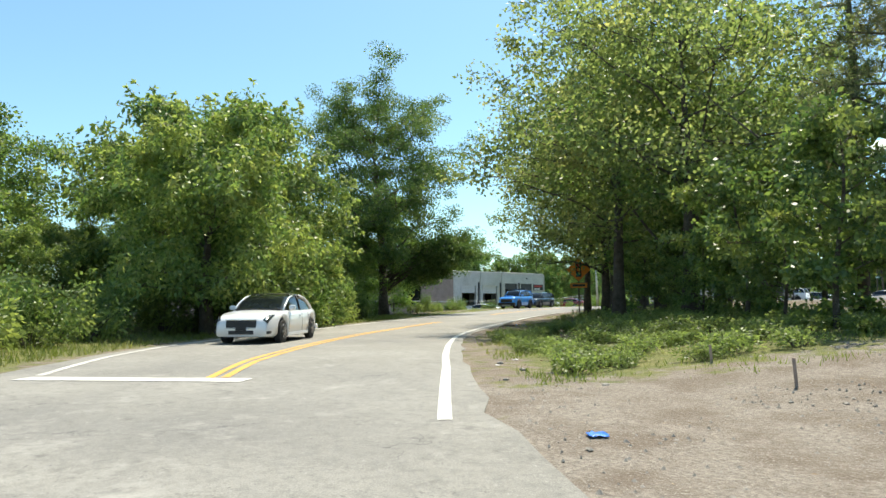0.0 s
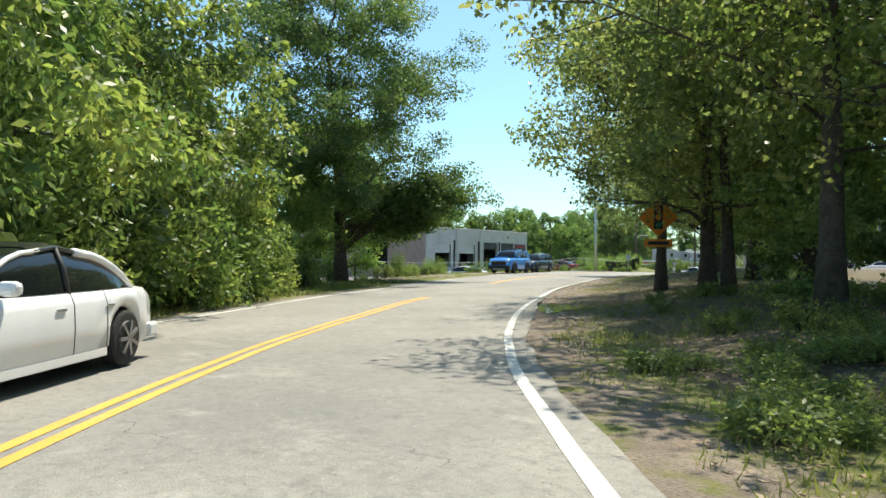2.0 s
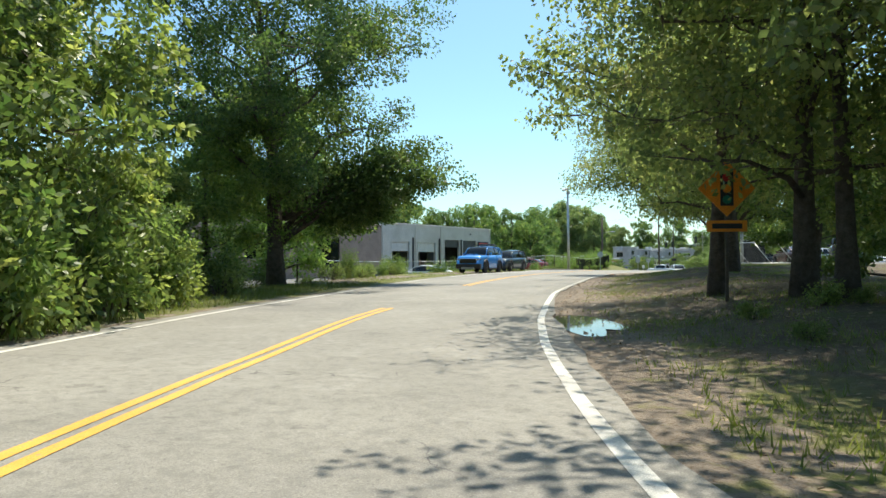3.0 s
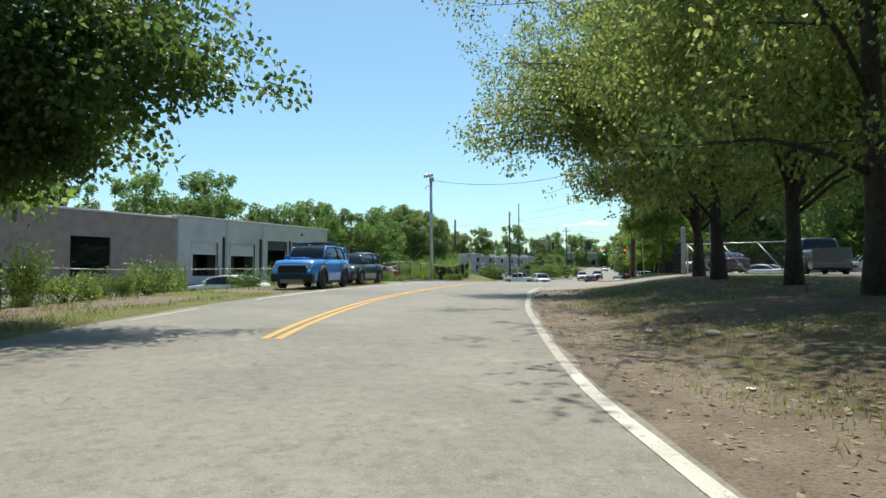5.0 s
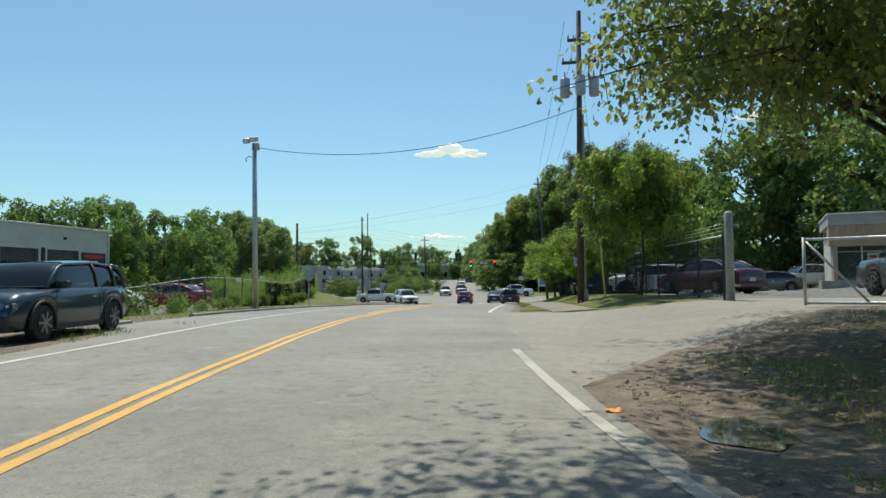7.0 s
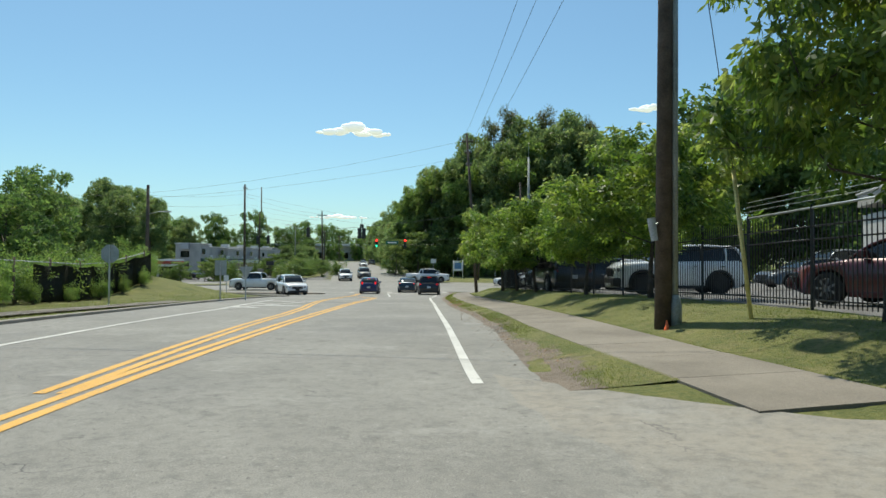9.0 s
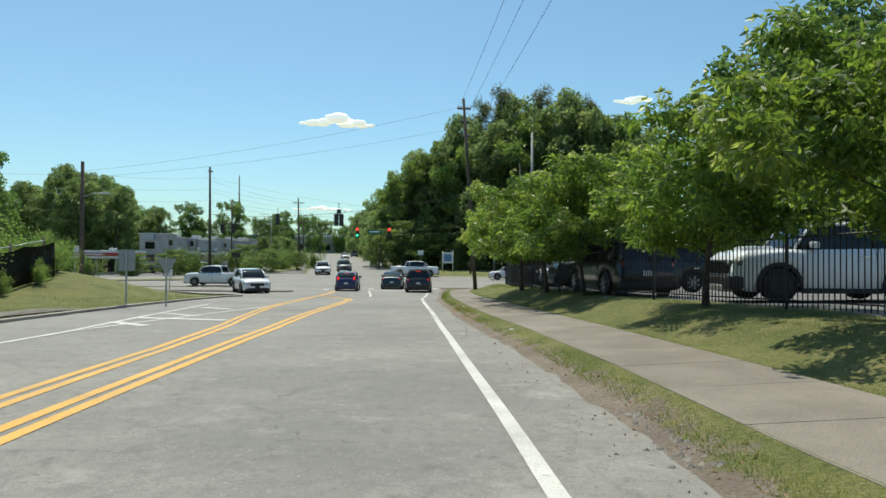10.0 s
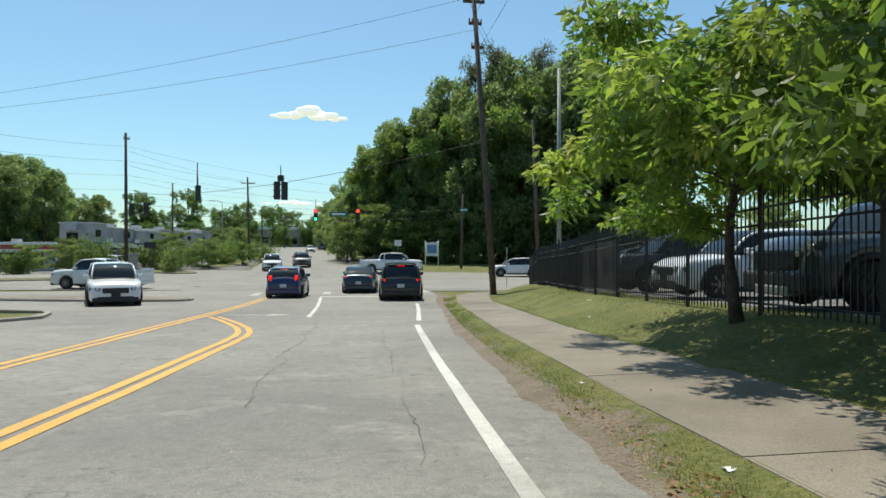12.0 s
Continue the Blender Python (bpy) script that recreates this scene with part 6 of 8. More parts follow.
M_BLUEBAG = surf("blue_plastic", (0.02, 0.13, 0.55), (0.03, 0.2, 0.7), 8, 40, 0.4, bump=0.3, world_space=False)
cone = thing("marker_flag", pose(TP.x - 0.01, TP.y - 0.30, TP.z - 0.02), "small orange marker cone at the foot of the pole", "marker")
tube("cone", [(0, 0, 0), (0, 0, 0.02), (0, 0, 0.20)], [0.06, 0.05, 0.012], M_ORANGE, cone, 12)
gm = thing("guy_wire_marker", pose(-34.1, 74.9, ground_z(-34.1, 74.9)), "faded yellow plastic guy-wire marker in the grass", "marker")
M_GUY = surf("faded_yellow", (0.6, 0.5, 0.18), (0.7, 0.6, 0.25), 3, 30, 0.5, bump=0, world_space=False)
tube("sleeve", [(0, 0, 0), (-0.16, 0.3, 2.4)], 0.035, M_GUY, gm, 8)
tube("guy_wire", [(-0.16, 0.3, 2.4), (-0.75, 1.4, 9.5)], 0.008, M_WIRE, gm, 5)

# the lamp pole on the far verge
LPX, LPY = -51.1, 77.9
LPZ = ground_z(LPX, LPY)
lp = thing("lamp_pole", pose(LPX, LPY, LPZ), "slim grey lamp pole with floodlights on the verge", "lamp pole")
tube("post", [(0, 0, -0.2), (-0.05, 0, 4.2), (-0.1, 0, 8.4)], [0.15, 0.13, 0.11], M_STEEL, lp, 12)
for dx, dy, tl in ((-0.35, -0.1, 0.5), (0.1, -0.25, 0.3)):
    fl = bmesh.new()
    box(fl, -0.17, 0.17, -0.2, 0.16, -0.12, 0.12, 0.03)
    fl.transform(Matrix.Translation((dx - 0.1, dy, 8.55)) @ Matrix.Rotation(tl, 4, 'X'))
    flood = part("floodlight", fl, M_CAN, lp)
    gl = bmesh.new()
    box(gl, -0.14, 0.14, -0.215, -0.205, -0.09, 0.09)
    gl.transform(Matrix.Translation((dx - 0.1, dy, 8.55)) @ Matrix.Rotation(tl, 4, 'X'))
    part("lens", gl, M_LENS, flood)
part("junction_box", boxed(-0.2, 0.12, -0.1, 0.14, 8.05, 8.4, bevel=0.02), M_CAN, lp)
tube("service_loop", [(-0.1, 0, 7.6), (-0.35, -0.05, 7.75), (-0.55, -0.05, 7.6), (-0.5, -0.05, 7.45)], 0.025, M_WIRE, lp, 6)
wire((LPX - 0.1, LPY, LPZ + 8.2), (TP.x, TP.y, TP.z + 8.5), 1.05, 0.016)

PR = (-39.0, 122.6)
pole(*PR, 14.0, "tall leaning dark wooden utility pole on the grass", 0.15, (-0.95, 0.2), [(13.3, 0.5, 10), (12.3, 0.3, 10), (11.2, 0.25, 10)])
PL1, PL2, PL3 = (-71.2, 127.4), (-74.2, 162.2), (-67.3, 182.5)
pole(*PL1, 10.4, "dark wooden utility pole with a street lamp arm", 0.21)
la = thing("street_lamp", pose(PL1[0], PL1[1], ground_z(*PL1)), "white street lamp on a pole arm", "street lamp")
tube("arm", [(0, 0, 7.5), (1.2, -0.4, 7.75), (2.2, -0.7, 7.75)], 0.04, M_STEEL, la, 8)
part("lamp_head", boxed(2.0, 2.7, -0.9, -0.65, 7.65, 7.8, bevel=0.03), M_CAN, la)
pole(*PL2, 14.2, "dark wooden utility pole beside the shops", 0.19, (-0.1, 0), [(13.6, 0.3, 30)])
pole(*PL3, 11.2, "wooden utility pole with crossarm beyond the junction", 0.16, (-0.25, 0), [(10.4, 0.9, 20)])
pole(-39.3, 166.5, 8.2, "wooden utility pole against the dark woods", 0.16, (0.2, 0))
pole(-33.5, 147.0, 13.0, "weathered wooden utility pole behind the fence", 0.15, (-0.5, 0))
pole(-79.0, 232.0, 9.5, "wooden utility pole along the far road", 0.16, (0, 0), [(8.8, 0.8, 10)])
pole(-88.0, 290.0, 9.5, "wooden utility pole along the far road", 0.16, (0, 0), [(8.8, 0.8, 10)])
pole(-86.3, 204.0, 12.6, "wooden utility pole behind the shops", 0.16)
mast = thing("steel_pole", pose(-33.6, 137.0, ground_z(-33.6, 137.0)), "tall slim grey steel pole behind the fence", "pole")
tube("shaft", [(0, 0, -0.2), (0, 0, 14.5)], [0.16, 0.11], M_DULL, mast, 12)
tube("tip", [(0, 0, 14.5), (0, 0, 16.0)], [0.02, 0.01], M_STEEL, mast, 6)
mast2 = thing("radio_mast", pose(-134.0, 345.0, ground_z(-134.0, 345.0)), "distant slim dark mast above the trees", "mast")
tube("shaft", [(0, 0, -0.2), (0, 0, 33.0)], [0.42, 0.22], M_POLE, mast2, 8)
fl = thing("street_lamp", pose(-82.0, 216.0, ground_z(-82.0, 216.0)), "slim grey street lamp beyond the shops", "street lamp")
tube("shaft", [(0, 0, -0.2), (0, 0, 9.6)], [0.10, 0.06], M_DULL, fl, 8)
tube("arm", [(0, 0, 9.5), (-0.9, 0, 9.9), (-1.8, 0, 9.9)], 0.04, M_DULL, fl, 6)
part("lamp_head", boxed(-2.4, -1.7, -0.14, 0.14, 9.84, 9.96, bevel=0.03), M_CAN, fl)

zr = lambda p, h: (p[0], p[1], ground_z(*p) + h)
for k, (h0, h1) in enumerate(((12.4, 13.6), (11.8, 12.6), (10.7, 11.4))):
    wire((TP.x + (k - 1) * 0.5, TP.y, TP.z + h0), (PR[0] - 0.9 + (k - 1) * 0.35, PR[1] + 0.2, ground_z(*PR) + h1 - 0.1), 0.6)
    wire((PR[0] - 0.9 + (k - 1) * 0.35, PR[1] + 0.2, ground_z(*PR) + h1 - 0.1), zr((-33.5, 147.0), 12.5 - k), 0.4)
    if k < 2:
        wire((PR[0] - 0.85, PR[1], ground_z(*PR) + 13.4 - k * 1.5), zr(PL1, 9.6 - k * 0.5), 0.5, 0.008)
for k in range(4):
    wire(zr(PL1, 9.4 - k * 1.0), zr(PL2, 12.8 - k * 1.5), 0.3)
    wire(zr(PL2, 12.8 - k * 1.5), zr((-39.3, 166.5), 7.9 - k * 0.5), 0.9)
    wire(zr(PL2, 12.4 - k * 1.5), zr(PL3, 10.6 - k * 1.1), 0.4)
    wire(zr(PL3, 10.5 - k * 0.9), zr((-79.0, 232.0), 9.0 - k * 0.6), 0.5)
    wire(zr(PL1, 9.3 - k * 1.0), (-150, 118 + k, 11 - k), 0.8, 0.008)
wire(zr(PR, 7.0), zr(PL2, 7.9), 0.9, 0.016)
wire(zr((-39.3, 166.5), 6.6), zr(PL2, 6.9), 0.9, 0.014)
wire(zr((-39.3, 166.5), 5.8), zr(PL2, 6.1), 0.7, 0.014)

M_SIGNAL = surf("signal_housing", (0.02, 0.022, 0.02), (0.035, 0.036, 0.034), 5, 40, 0.5, bump=0.05, world_space=False)
M_RED = glow("lit_red", (1.0, 0.03, 0.02), 4.0)
M_GREENLIT = glow("lit_green", (0.05, 1.0, 0.55), 1.6)
M_DARKLENS = surf("dark_lens", (0.03, 0.03, 0.025), (0.05, 0.05, 0.04), 5, 40, 0.2, bump=0, world_space=False)


def signal(x, y, z, turn, lit=None, twin=False, wire_z=0.5):
    """A hanging traffic signal; its face looks to local -y."""
    root = thing("traffic_signal", pose(x, y, z, 0, 0, turn), "black three-lamp traffic signal hung from a span wire" if not lit else "traffic signal with its red lamp lit, hung from a span wire", "traffic signal")
    heads = [(-0.24, 0), (0.24, 0)] if twin else [(0, 0)]
    for hx, hz in heads:
        hb = bmesh.new()
        box(hb, hx - 0.18, hx + 0.18, -0.11, 0.11, -0.55, 0.55, 0.03)
        head = part("housing", hb, M_SIGNAL, root)
        for k in range(3):
            zz = 0.36 - 0.36 * k
            lens = bmesh.new()
            bmesh.ops.create_cone(lens, cap_ends=True, segments=16, radius1=0.14, radius2=0.12, depth=0.04, matrix=Matrix.Translation((hx, -0.12, hz + zz)) @ Matrix.Rotation(math.pi / 2, 4, 'X'))
            m = M_RED if lit and k == 0 else (M_GREENLIT if lit == "both" and k == 2 else M_DARKLENS)
            part("lens", lens, m, head)
            v, f = [], []
            for i in range(9):
                a = math.pi * (i / 8)
                for yy, rr in ((-0.11, 0.16), (-0.33, 0.15)):
                    v.append((hx + math.cos(a) * rr, yy, hz + zz + math.sin(a) * rr))
            f = [(2 * i, 2 * i + 1, 2 * i + 3, 2 * i + 2) for i in range(8)]
            part("visor", mesh_of("visor", v, f, M_SIGNAL), None, head)
    if twin:
        part("top_housing", boxed(-0.18, 0.18, -0.11, 0.11, 0.56, 0.95, bevel=0.03), M_SIGNAL, root)
    top = 0.95 if twin else 0.55
    tube("hanger", [(0, 0, top), (0, 0, top + wire_z)], 0.03, M_SIGNAL, root, 8)
    return root


signal(-51.2, 133.5, 4.75, 215, None, True, 0.6)
signal(-58.6, 139.9, 5.15, 215, None, False, 0.6)
signal(-52.9, 153.7, 4.35, 0, "both", False, 0.9)
signal(-48.9, 152.5, 4.30, 0, "red", False, 0.9)
signal(-68.0, 150.0, 4.6, 60, None, False, 0.8)
signal(-66.3, 149.0, 4.6, 60, None, False, 0.8)

M_SIGNGREEN = surf("sign_green", (0.01, 0.14, 0.09), (0.015, 0.17, 0.11), 4, 40, 0.4, bump=0, world_space=False)
M_SIGNWHITE = surf("sign_white", (0.7, 0.7, 0.7), (0.78, 0.78, 0.78), 4, 40, 0.4, bump=0, world_space=False)
M_SIGNBACK = surf("sign_back_aluminium", (0.33, 0.35, 0.36), (0.42, 0.44, 0.45), 4, 40, 0.45, 0.5, bump=0, world_space=False)
M_SIGNORANGE = surf("sign_orange", (0.72, 0.22, 0.015), (0.80, 0.27, 0.02), 3, 40, 0.45, bump=0, world_space=False)


def name_sign(x, y, z, w, turn=0):
    r = thing("street_name_sign", pose(x, y, z, 0, 0, turn), "green street name sign with unreadable white lettering", "street sign")
    part("panel", boxed(-w / 2, w / 2, -0.015, 0.015, -0.22, 0.22, bevel=0.01), M_SIGNGREEN, r)
    part("lettering_bar", boxed(-w * 0.36, w * 0.34, -0.021, -0.017, -0.07, 0.08), M_SIGNWHITE, r)
    tube("hanger", [(0, 0, 0.2), (0, 0, 0.75)], 0.02, M_SIGNAL, r, 6)
    return r


name_sign(-50.7, 153.0, 4.4, 1.7)
name_sign(-39.0, 166.2, 5.6, 1.0, 0)


def sign_post(x, y, h, label, shape, turn, size=0.75, back=True, cat="road sign"):
    r = thing("road_sign", pose(x, y, ground_z(x, y), 0, 0, turn), label, cat)
    part("post", boxed(-0.03, 0.03, -0.02, 0.02, -0.2, h, bevel=0.006), M_STEEL, r)
    bm = bmesh.new()
    s = size / 2
    outline = {"octagon": [(s * math.cos(radians(22.5 + 45 * k)) / math.cos(radians(22.5)), s * math.sin(radians(22.5 + 45 * k)) / math.cos(radians(22.5))) for k in range(8)],
               "rect": [(-s * 0.8, -s), (s * 0.8, -s), (s * 0.8, s), (-s * 0.8, s)],
               "wide": [(-s * 1.25, -s), (s * 1.25, -s), (s * 1.25, s), (-s * 1.25, s)],
               "triangle": [(0, -s), (s, s * 0.8), (-s, s * 0.8)]}[shape]
    for yy in (-0.035, -0.025):
        vs = [bm.verts.new((x2, yy, h - s + z2)) for x2, z2 in outline]
        bm.faces.new(vs)
    vv = list(bm.verts)
    n = len(outline)
    for i in range(n):
        bm.faces.new((vv[i], vv[(i + 1) % n], vv[n + (i + 1) % n], vv[n + i]))
    part("panel", bm, M_SIGNBACK if back else M_SIGNWHITE, r)
    return r


sign_post(-53.8, 90.8, 2.5, "grey back of an octagonal stop sign on the verge", "octagon", 180)
sign_post(-51.6, 97.0, 2.05, "grey back of a road sign on the grass", "rect", 180, 0.75)
sign_post(-50.8, 98.4, 1.85, "grey back of a triangular road sign on the grass", "triangle", 180, 0.75)
sign_post(-59.4, 117.6, 1.6, "small sign on the kerbed island", "rect", 0, 0.5, False)
sign_post(-46.8, 174.5, 3.0, "small road sign at the edge of the woods", "wide", 0, 0.7, False)
sign_post(-37.2, 135.5, 2.6, "slim metal sign post at the corner", "rect", 90, 0.4)

bs = thing("notice_board", pose(-42.3, 181.0, ground_z(-42.3, 181.0)), "blue and white notice board on two posts at the woods", "sign")
for sx in (-0.8, 0.8):
    part("post", boxed(sx - 0.08, sx + 0.08, -0.06, 0.06, -0.2, 3.2), M_SIGNWHITE, bs)
bd = part("board", boxed(-0.9, 0.9, -0.08, 0.08, 0.9, 3.1, bevel=0.02), M_SIGNWHITE, bs)
M_SIGNBLUE = surf("sign_blue", (0.10, 0.22, 0.42), (0.16, 0.3, 0.5), 4, 40, 0.5, bump=0, world_space=False)
part("panel", boxed(-0.75, 0.75, -0.095, -0.085, 1.3, 2.95), M_SIGNBLUE, bd)
for z in (2.6, 2.3, 2.0):
    part("lettering_bar", boxed(-0.55, 0.55, -0.105, -0.098, z, z + 0.14), M_SIGNWHITE, bd)

# the orange signal-ahead sign
sg = thing("signal_ahead_sign", pose(-21.5, 31.0, ground_z(-21.5, 31.0), 0, 0, 36), "orange diamond sign picturing a traffic signal over a plaque", "road sign")
part("post", boxed(-0.035, 0.035, 0.0, 0.05, -0.2, 3.2, bevel=0.006), M_POLE, sg)
dm = boxed(-0.46, 0.46, -0.02, 0.0, -0.46, 0.46, bevel=0.006)
dm.transform(Matrix.Translation((0, 0, 2.62)) @ Matrix.Rotation(math.pi / 4, 4, 'Y'))
diamond = part("diamond", dm, M_SIGNORANGE, sg)
part("pictogram", boxed(-0.15, 0.15, -0.028, -0.022, 2.22, 3.02), M_BLACK, diamond, "black signal symbol")
for z, c in ((2.88, M_RED), (2.62, M_SIGNORANGE), (2.36, M_SIGNGREEN)):
    ds = bmesh.new()
    bmesh.ops.create_cone(ds, cap_ends=True, segments=16, radius1=0.1, radius2=0.1, depth=0.008, matrix=Matrix.Translation((0, -0.032, z)) @ Matrix.Rotation(math.pi / 2, 4, 'X'))
    part("disc", ds, surf("sign_red", (0.45, 0.02, 0.02), (0.5, 0.03, 0.02), 4, 40, 0.4, bump=0, world_space=False) if c is M_RED else c, diamond)
part("plaque", boxed(-0.46, 0.46, -0.02, 0.0, 1.62, 1.88, bevel=0.01), M_SIGNORANGE, sg)
part("lettering_bar", boxed(-0.34, 0.34, -0.027, -0.022, 1.69, 1.81), M_BLACK, sg)

# ---- fences ----
def along(line, step):
    """Places every step metres along a plan line, with the heading."""
    out = []
    carry = 0.0
    for (x0, y0), (x1, y1) in zip(line, line[1:]):
        d = math.hypot(x1 - x0, y1 - y0)
        t = carry
        while t < d:
            out.append((x0 + (x1 - x0) * t / d, y0 + (y1 - y0) * t / d, math.atan2(y1 - y0, x1 - x0)))
            t += step
        carry = t - d
    return out


FENCE = [(-31.0, 67.3), (-31.3, 69.5), (-32.2, 75.0), (-32.9, 82.0), (-34.4, 88.0), (-35.5, 93.0), (-36.6, 99.0), (-37.0, 104.0), (-37.0, 113.0), (-36.4, 130.5), (-33.0, 136.0)]


def picket_fence():
    root = thing("metal_fence", pose(0, 0, 0), "black metal picket fence around the car park", "fence")
    post_me = mesh_of("post", *tube_data([(0, 0, -0.2), (0, 0, 1.86), (0, 0, 1.92)], [0.036, 0.036, 0.018], 4), M_BLACK)
    pick_me = mesh_of("picket", *tube_data([(0, 0, 0.06), (0, 0, 1.70), (0, 0, 1.80)], [0.0115, 0.0115, 0.003], 4), M_BLACK)
    posts = along(FENCE, 2.35)
    for x, y, a in posts:
        ob = part("post", post_me, None, root)
        ob.location = (x, y, ground_z(x, y))
        ob.rotation_euler = (0, 0, a + math.pi / 4)
    for (x0, y0, a0), (x1, y1, a1) in zip(posts, posts[1:]):
        z0, z1 = ground_z(x0, y0), ground_z(x1, y1)
        for h in (0.18, 1.28, 1.52):
            tube("rail", [(x0, y0, z0 + h), (x1, y1, z1 + h)], 0.02, M_BLACK, root, 4)
    far_v, far_f = [], []
    count = 0
    for x, y, a in along(FENCE, 0.118):
        z = ground_z(x, y)
        if 84 < y < 119 and count < 300:
            count += 1
            ob = part("picket", pick_me, None, root)
            ob.location = (x, y, z)
        else:
            tube_data([(x, y, z + 0.06), (x, y, z + 1.70), (x, y, z + 1.80)], [0.0115, 0.0115, 0.003], 4, far_v, far_f)
    tagged(part("picket_rest", mesh_of("picket_rest", far_v, far_f, M_BLACK), None, root), kind="stuff")


picket_fence()
# barbed strands and a pale rail over the fence by the gate post
strands = thing("barbed_strands", pose(0, 0, 0), "pale rail and three barbed strands above the fence", "fence wire")
for k, h in enumerate((1.86, 2.0, 2.1, 2.2)):
    tube("rail" if k == 0 else "strand", [(x, y, ground_z(x, y) + h) for x, y in ((-31.0, 67.3), (-31.3, 69.5), (-32.2, 75.0), (-32.6, 79.0))], 0.022 if k == 0 else 0.006, M_STEEL, strands, 5)


def chain_link(name, x0, y0, x1, y1, h, root, pitch=0.12):
    """Woven wire between two posts, as thin diagonal wires in one mesh."""
    L = math.hypot(x1 - x0, y1 - y0)
    ux, uy = (x1 - x0) / L, (y1 - y0) / L
    v, f = [], []
    z0, z1 = ground_z(x0, y0), ground_z(x1, y1)
    n = int((L + h) / pitch)
    for sgn in (1, -1):
        for k in range(n):
            a = k * pitch - (h if sgn > 0 else 0)
            pts = [(a, 0.0), (a + h, h)] if sgn > 0 else [(a, 0.0), (a - h, h)]
            (p0, q0), (p1, q1) = pts
            t0, t1 = 0.0, 1.0
            d = p1 - p0
            ta, tb = (0 - p0) / d, (L - p0) / d
            lo, hi = max(0, min(ta, tb)), min(1, max(ta, tb))
            if hi - lo < 0.02:
                continue
            e = []
            for t in (lo, hi):
                p, q = p0 + d * t, q0 + (q1 - q0) * t
                e.append((x0 + ux * p, y0 + uy * p, z0 + (z1 - z0) * p / L + 0.05 + q))
            tube_data(e, [0.0015, 0.0015], 3, v, f, False)
    return part(name, mesh_of(name, v, f, M_DULL), None, root)


def mesh_fence(line, label):
    root = thing("chain_link_fence", pose(0, 0, 0), label, "fence")
    ps = along(line, 3.0)
    for x, y, a in ps:
        tube("post", [(x, y, ground_z(x, y) - 0.2), (x, y, ground_z(x, y) + 1.95)], 0.05, M_POLE, root, 8)
    for p, q in zip(ps, ps[1:]):
        tube("rail", [(p[0], p[1], ground_z(p[0], p[1]) + 1.8), (q[0], q[1], ground_z(q[0], q[1]) + 1.8)], 0.022, M_STEEL, root, 6)
        tagged(chain_link("woven_wire", p[0], p[1], q[0], q[1], 1.75, root, 0.16), kind="stuff")


mesh_fence([(-47.3, 37.0), (-49.5, 44.0), (-52.0, 50.0), (-53.6, 56.5), (-54.5, 70.0), (-55.6, 80.0), (-59.7, 105.6)], "rusty chain-link fence with leaning posts and climbing weeds")

# dark screening cloth tied to the fence beside the hedge
M_CLOTH = surf("screen_cloth", (0.022, 0.028, 0.024), (0.04, 0.047, 0.04), 2.5, 90, 0.9, bump=0.3)
SCREEN = along([(-57.3, 91.0), (-59.55, 105.4)], 2.9)
for (x0, y0, a0), (x1, y1, a1) in zip(SCREEN, SCREEN[1:]):
    bm = bmesh.new()
    rows = []
    for k in range(7):
        f = k / 6
        x, y = x0 + (x1 - x0) * f, y0 + (y1 - y0) * f
        z = ground_z(x, y)
        bulge = 0.08 + 0.05 * math.sin(math.pi * f) * (1 + noise.noise((x, y, 3.0)))
        rows.append([bm.verts.new((x + bulge * (1 if i == 1 else 0.7), y, z + (0.05, 0.9, 1.72 - 0.10 * math.sin(math.pi * f))[i])) for i in range(3)])
    for p, q in zip(rows, rows[1:]):
        for i in range(2):
            bm.faces.new((p[i], q[i], q[i + 1], p[i + 1]))
    bmesh.ops.solidify(bm, geom=list(bm.faces), thickness=0.006)
    tagged(part("fence_screen", bm, M_CLOTH, None, smooth=True), "dark green screening cloth tied along the chain-link fence", "fence screen", "fence screens")

M_SCREEN = surf("slate_mesh_screen", (0.030, 0.034, 0.038), (0.05, 0.055, 0.06), 1.5, 120, 0.85, bump=0.2)
INNER = along([(-36.8, 109.6), (-36.75, 113.0), (-36.15, 130.4), (-32.8, 135.8)], 2.35)
for (x0, y0, a0), (x1, y1, a1) in zip(INNER, INNER[1:]):
    bm = bmesh.new()
    rows = []
    for k in range(5):
        f = k / 4
        x, y = x0 + (x1 - x0) * f, y0 + (y1 - y0) * f
        z = ground_z(x, y)
        bow = 0.03 * math.sin(math.pi * f)
        rows.append([bm.verts.new((x + bow, y, z + h)) for h in (0.14, 0.8, 1.5 - 0.03 * math.sin(math.pi * f))])
    for p, q in zip(rows, rows[1:]):
        for i in range(2):
            bm.faces.new((p[i], q[i], q[i + 1], p[i + 1]))
    bmesh.ops.solidify(bm, geom=list(bm.faces), thickness=0.006)
    tagged(part("fence_screen", bm, M_SCREEN, None, smooth=True), "dark slate mesh screen tied inside the metal fence", "fence screen", "fence screens")

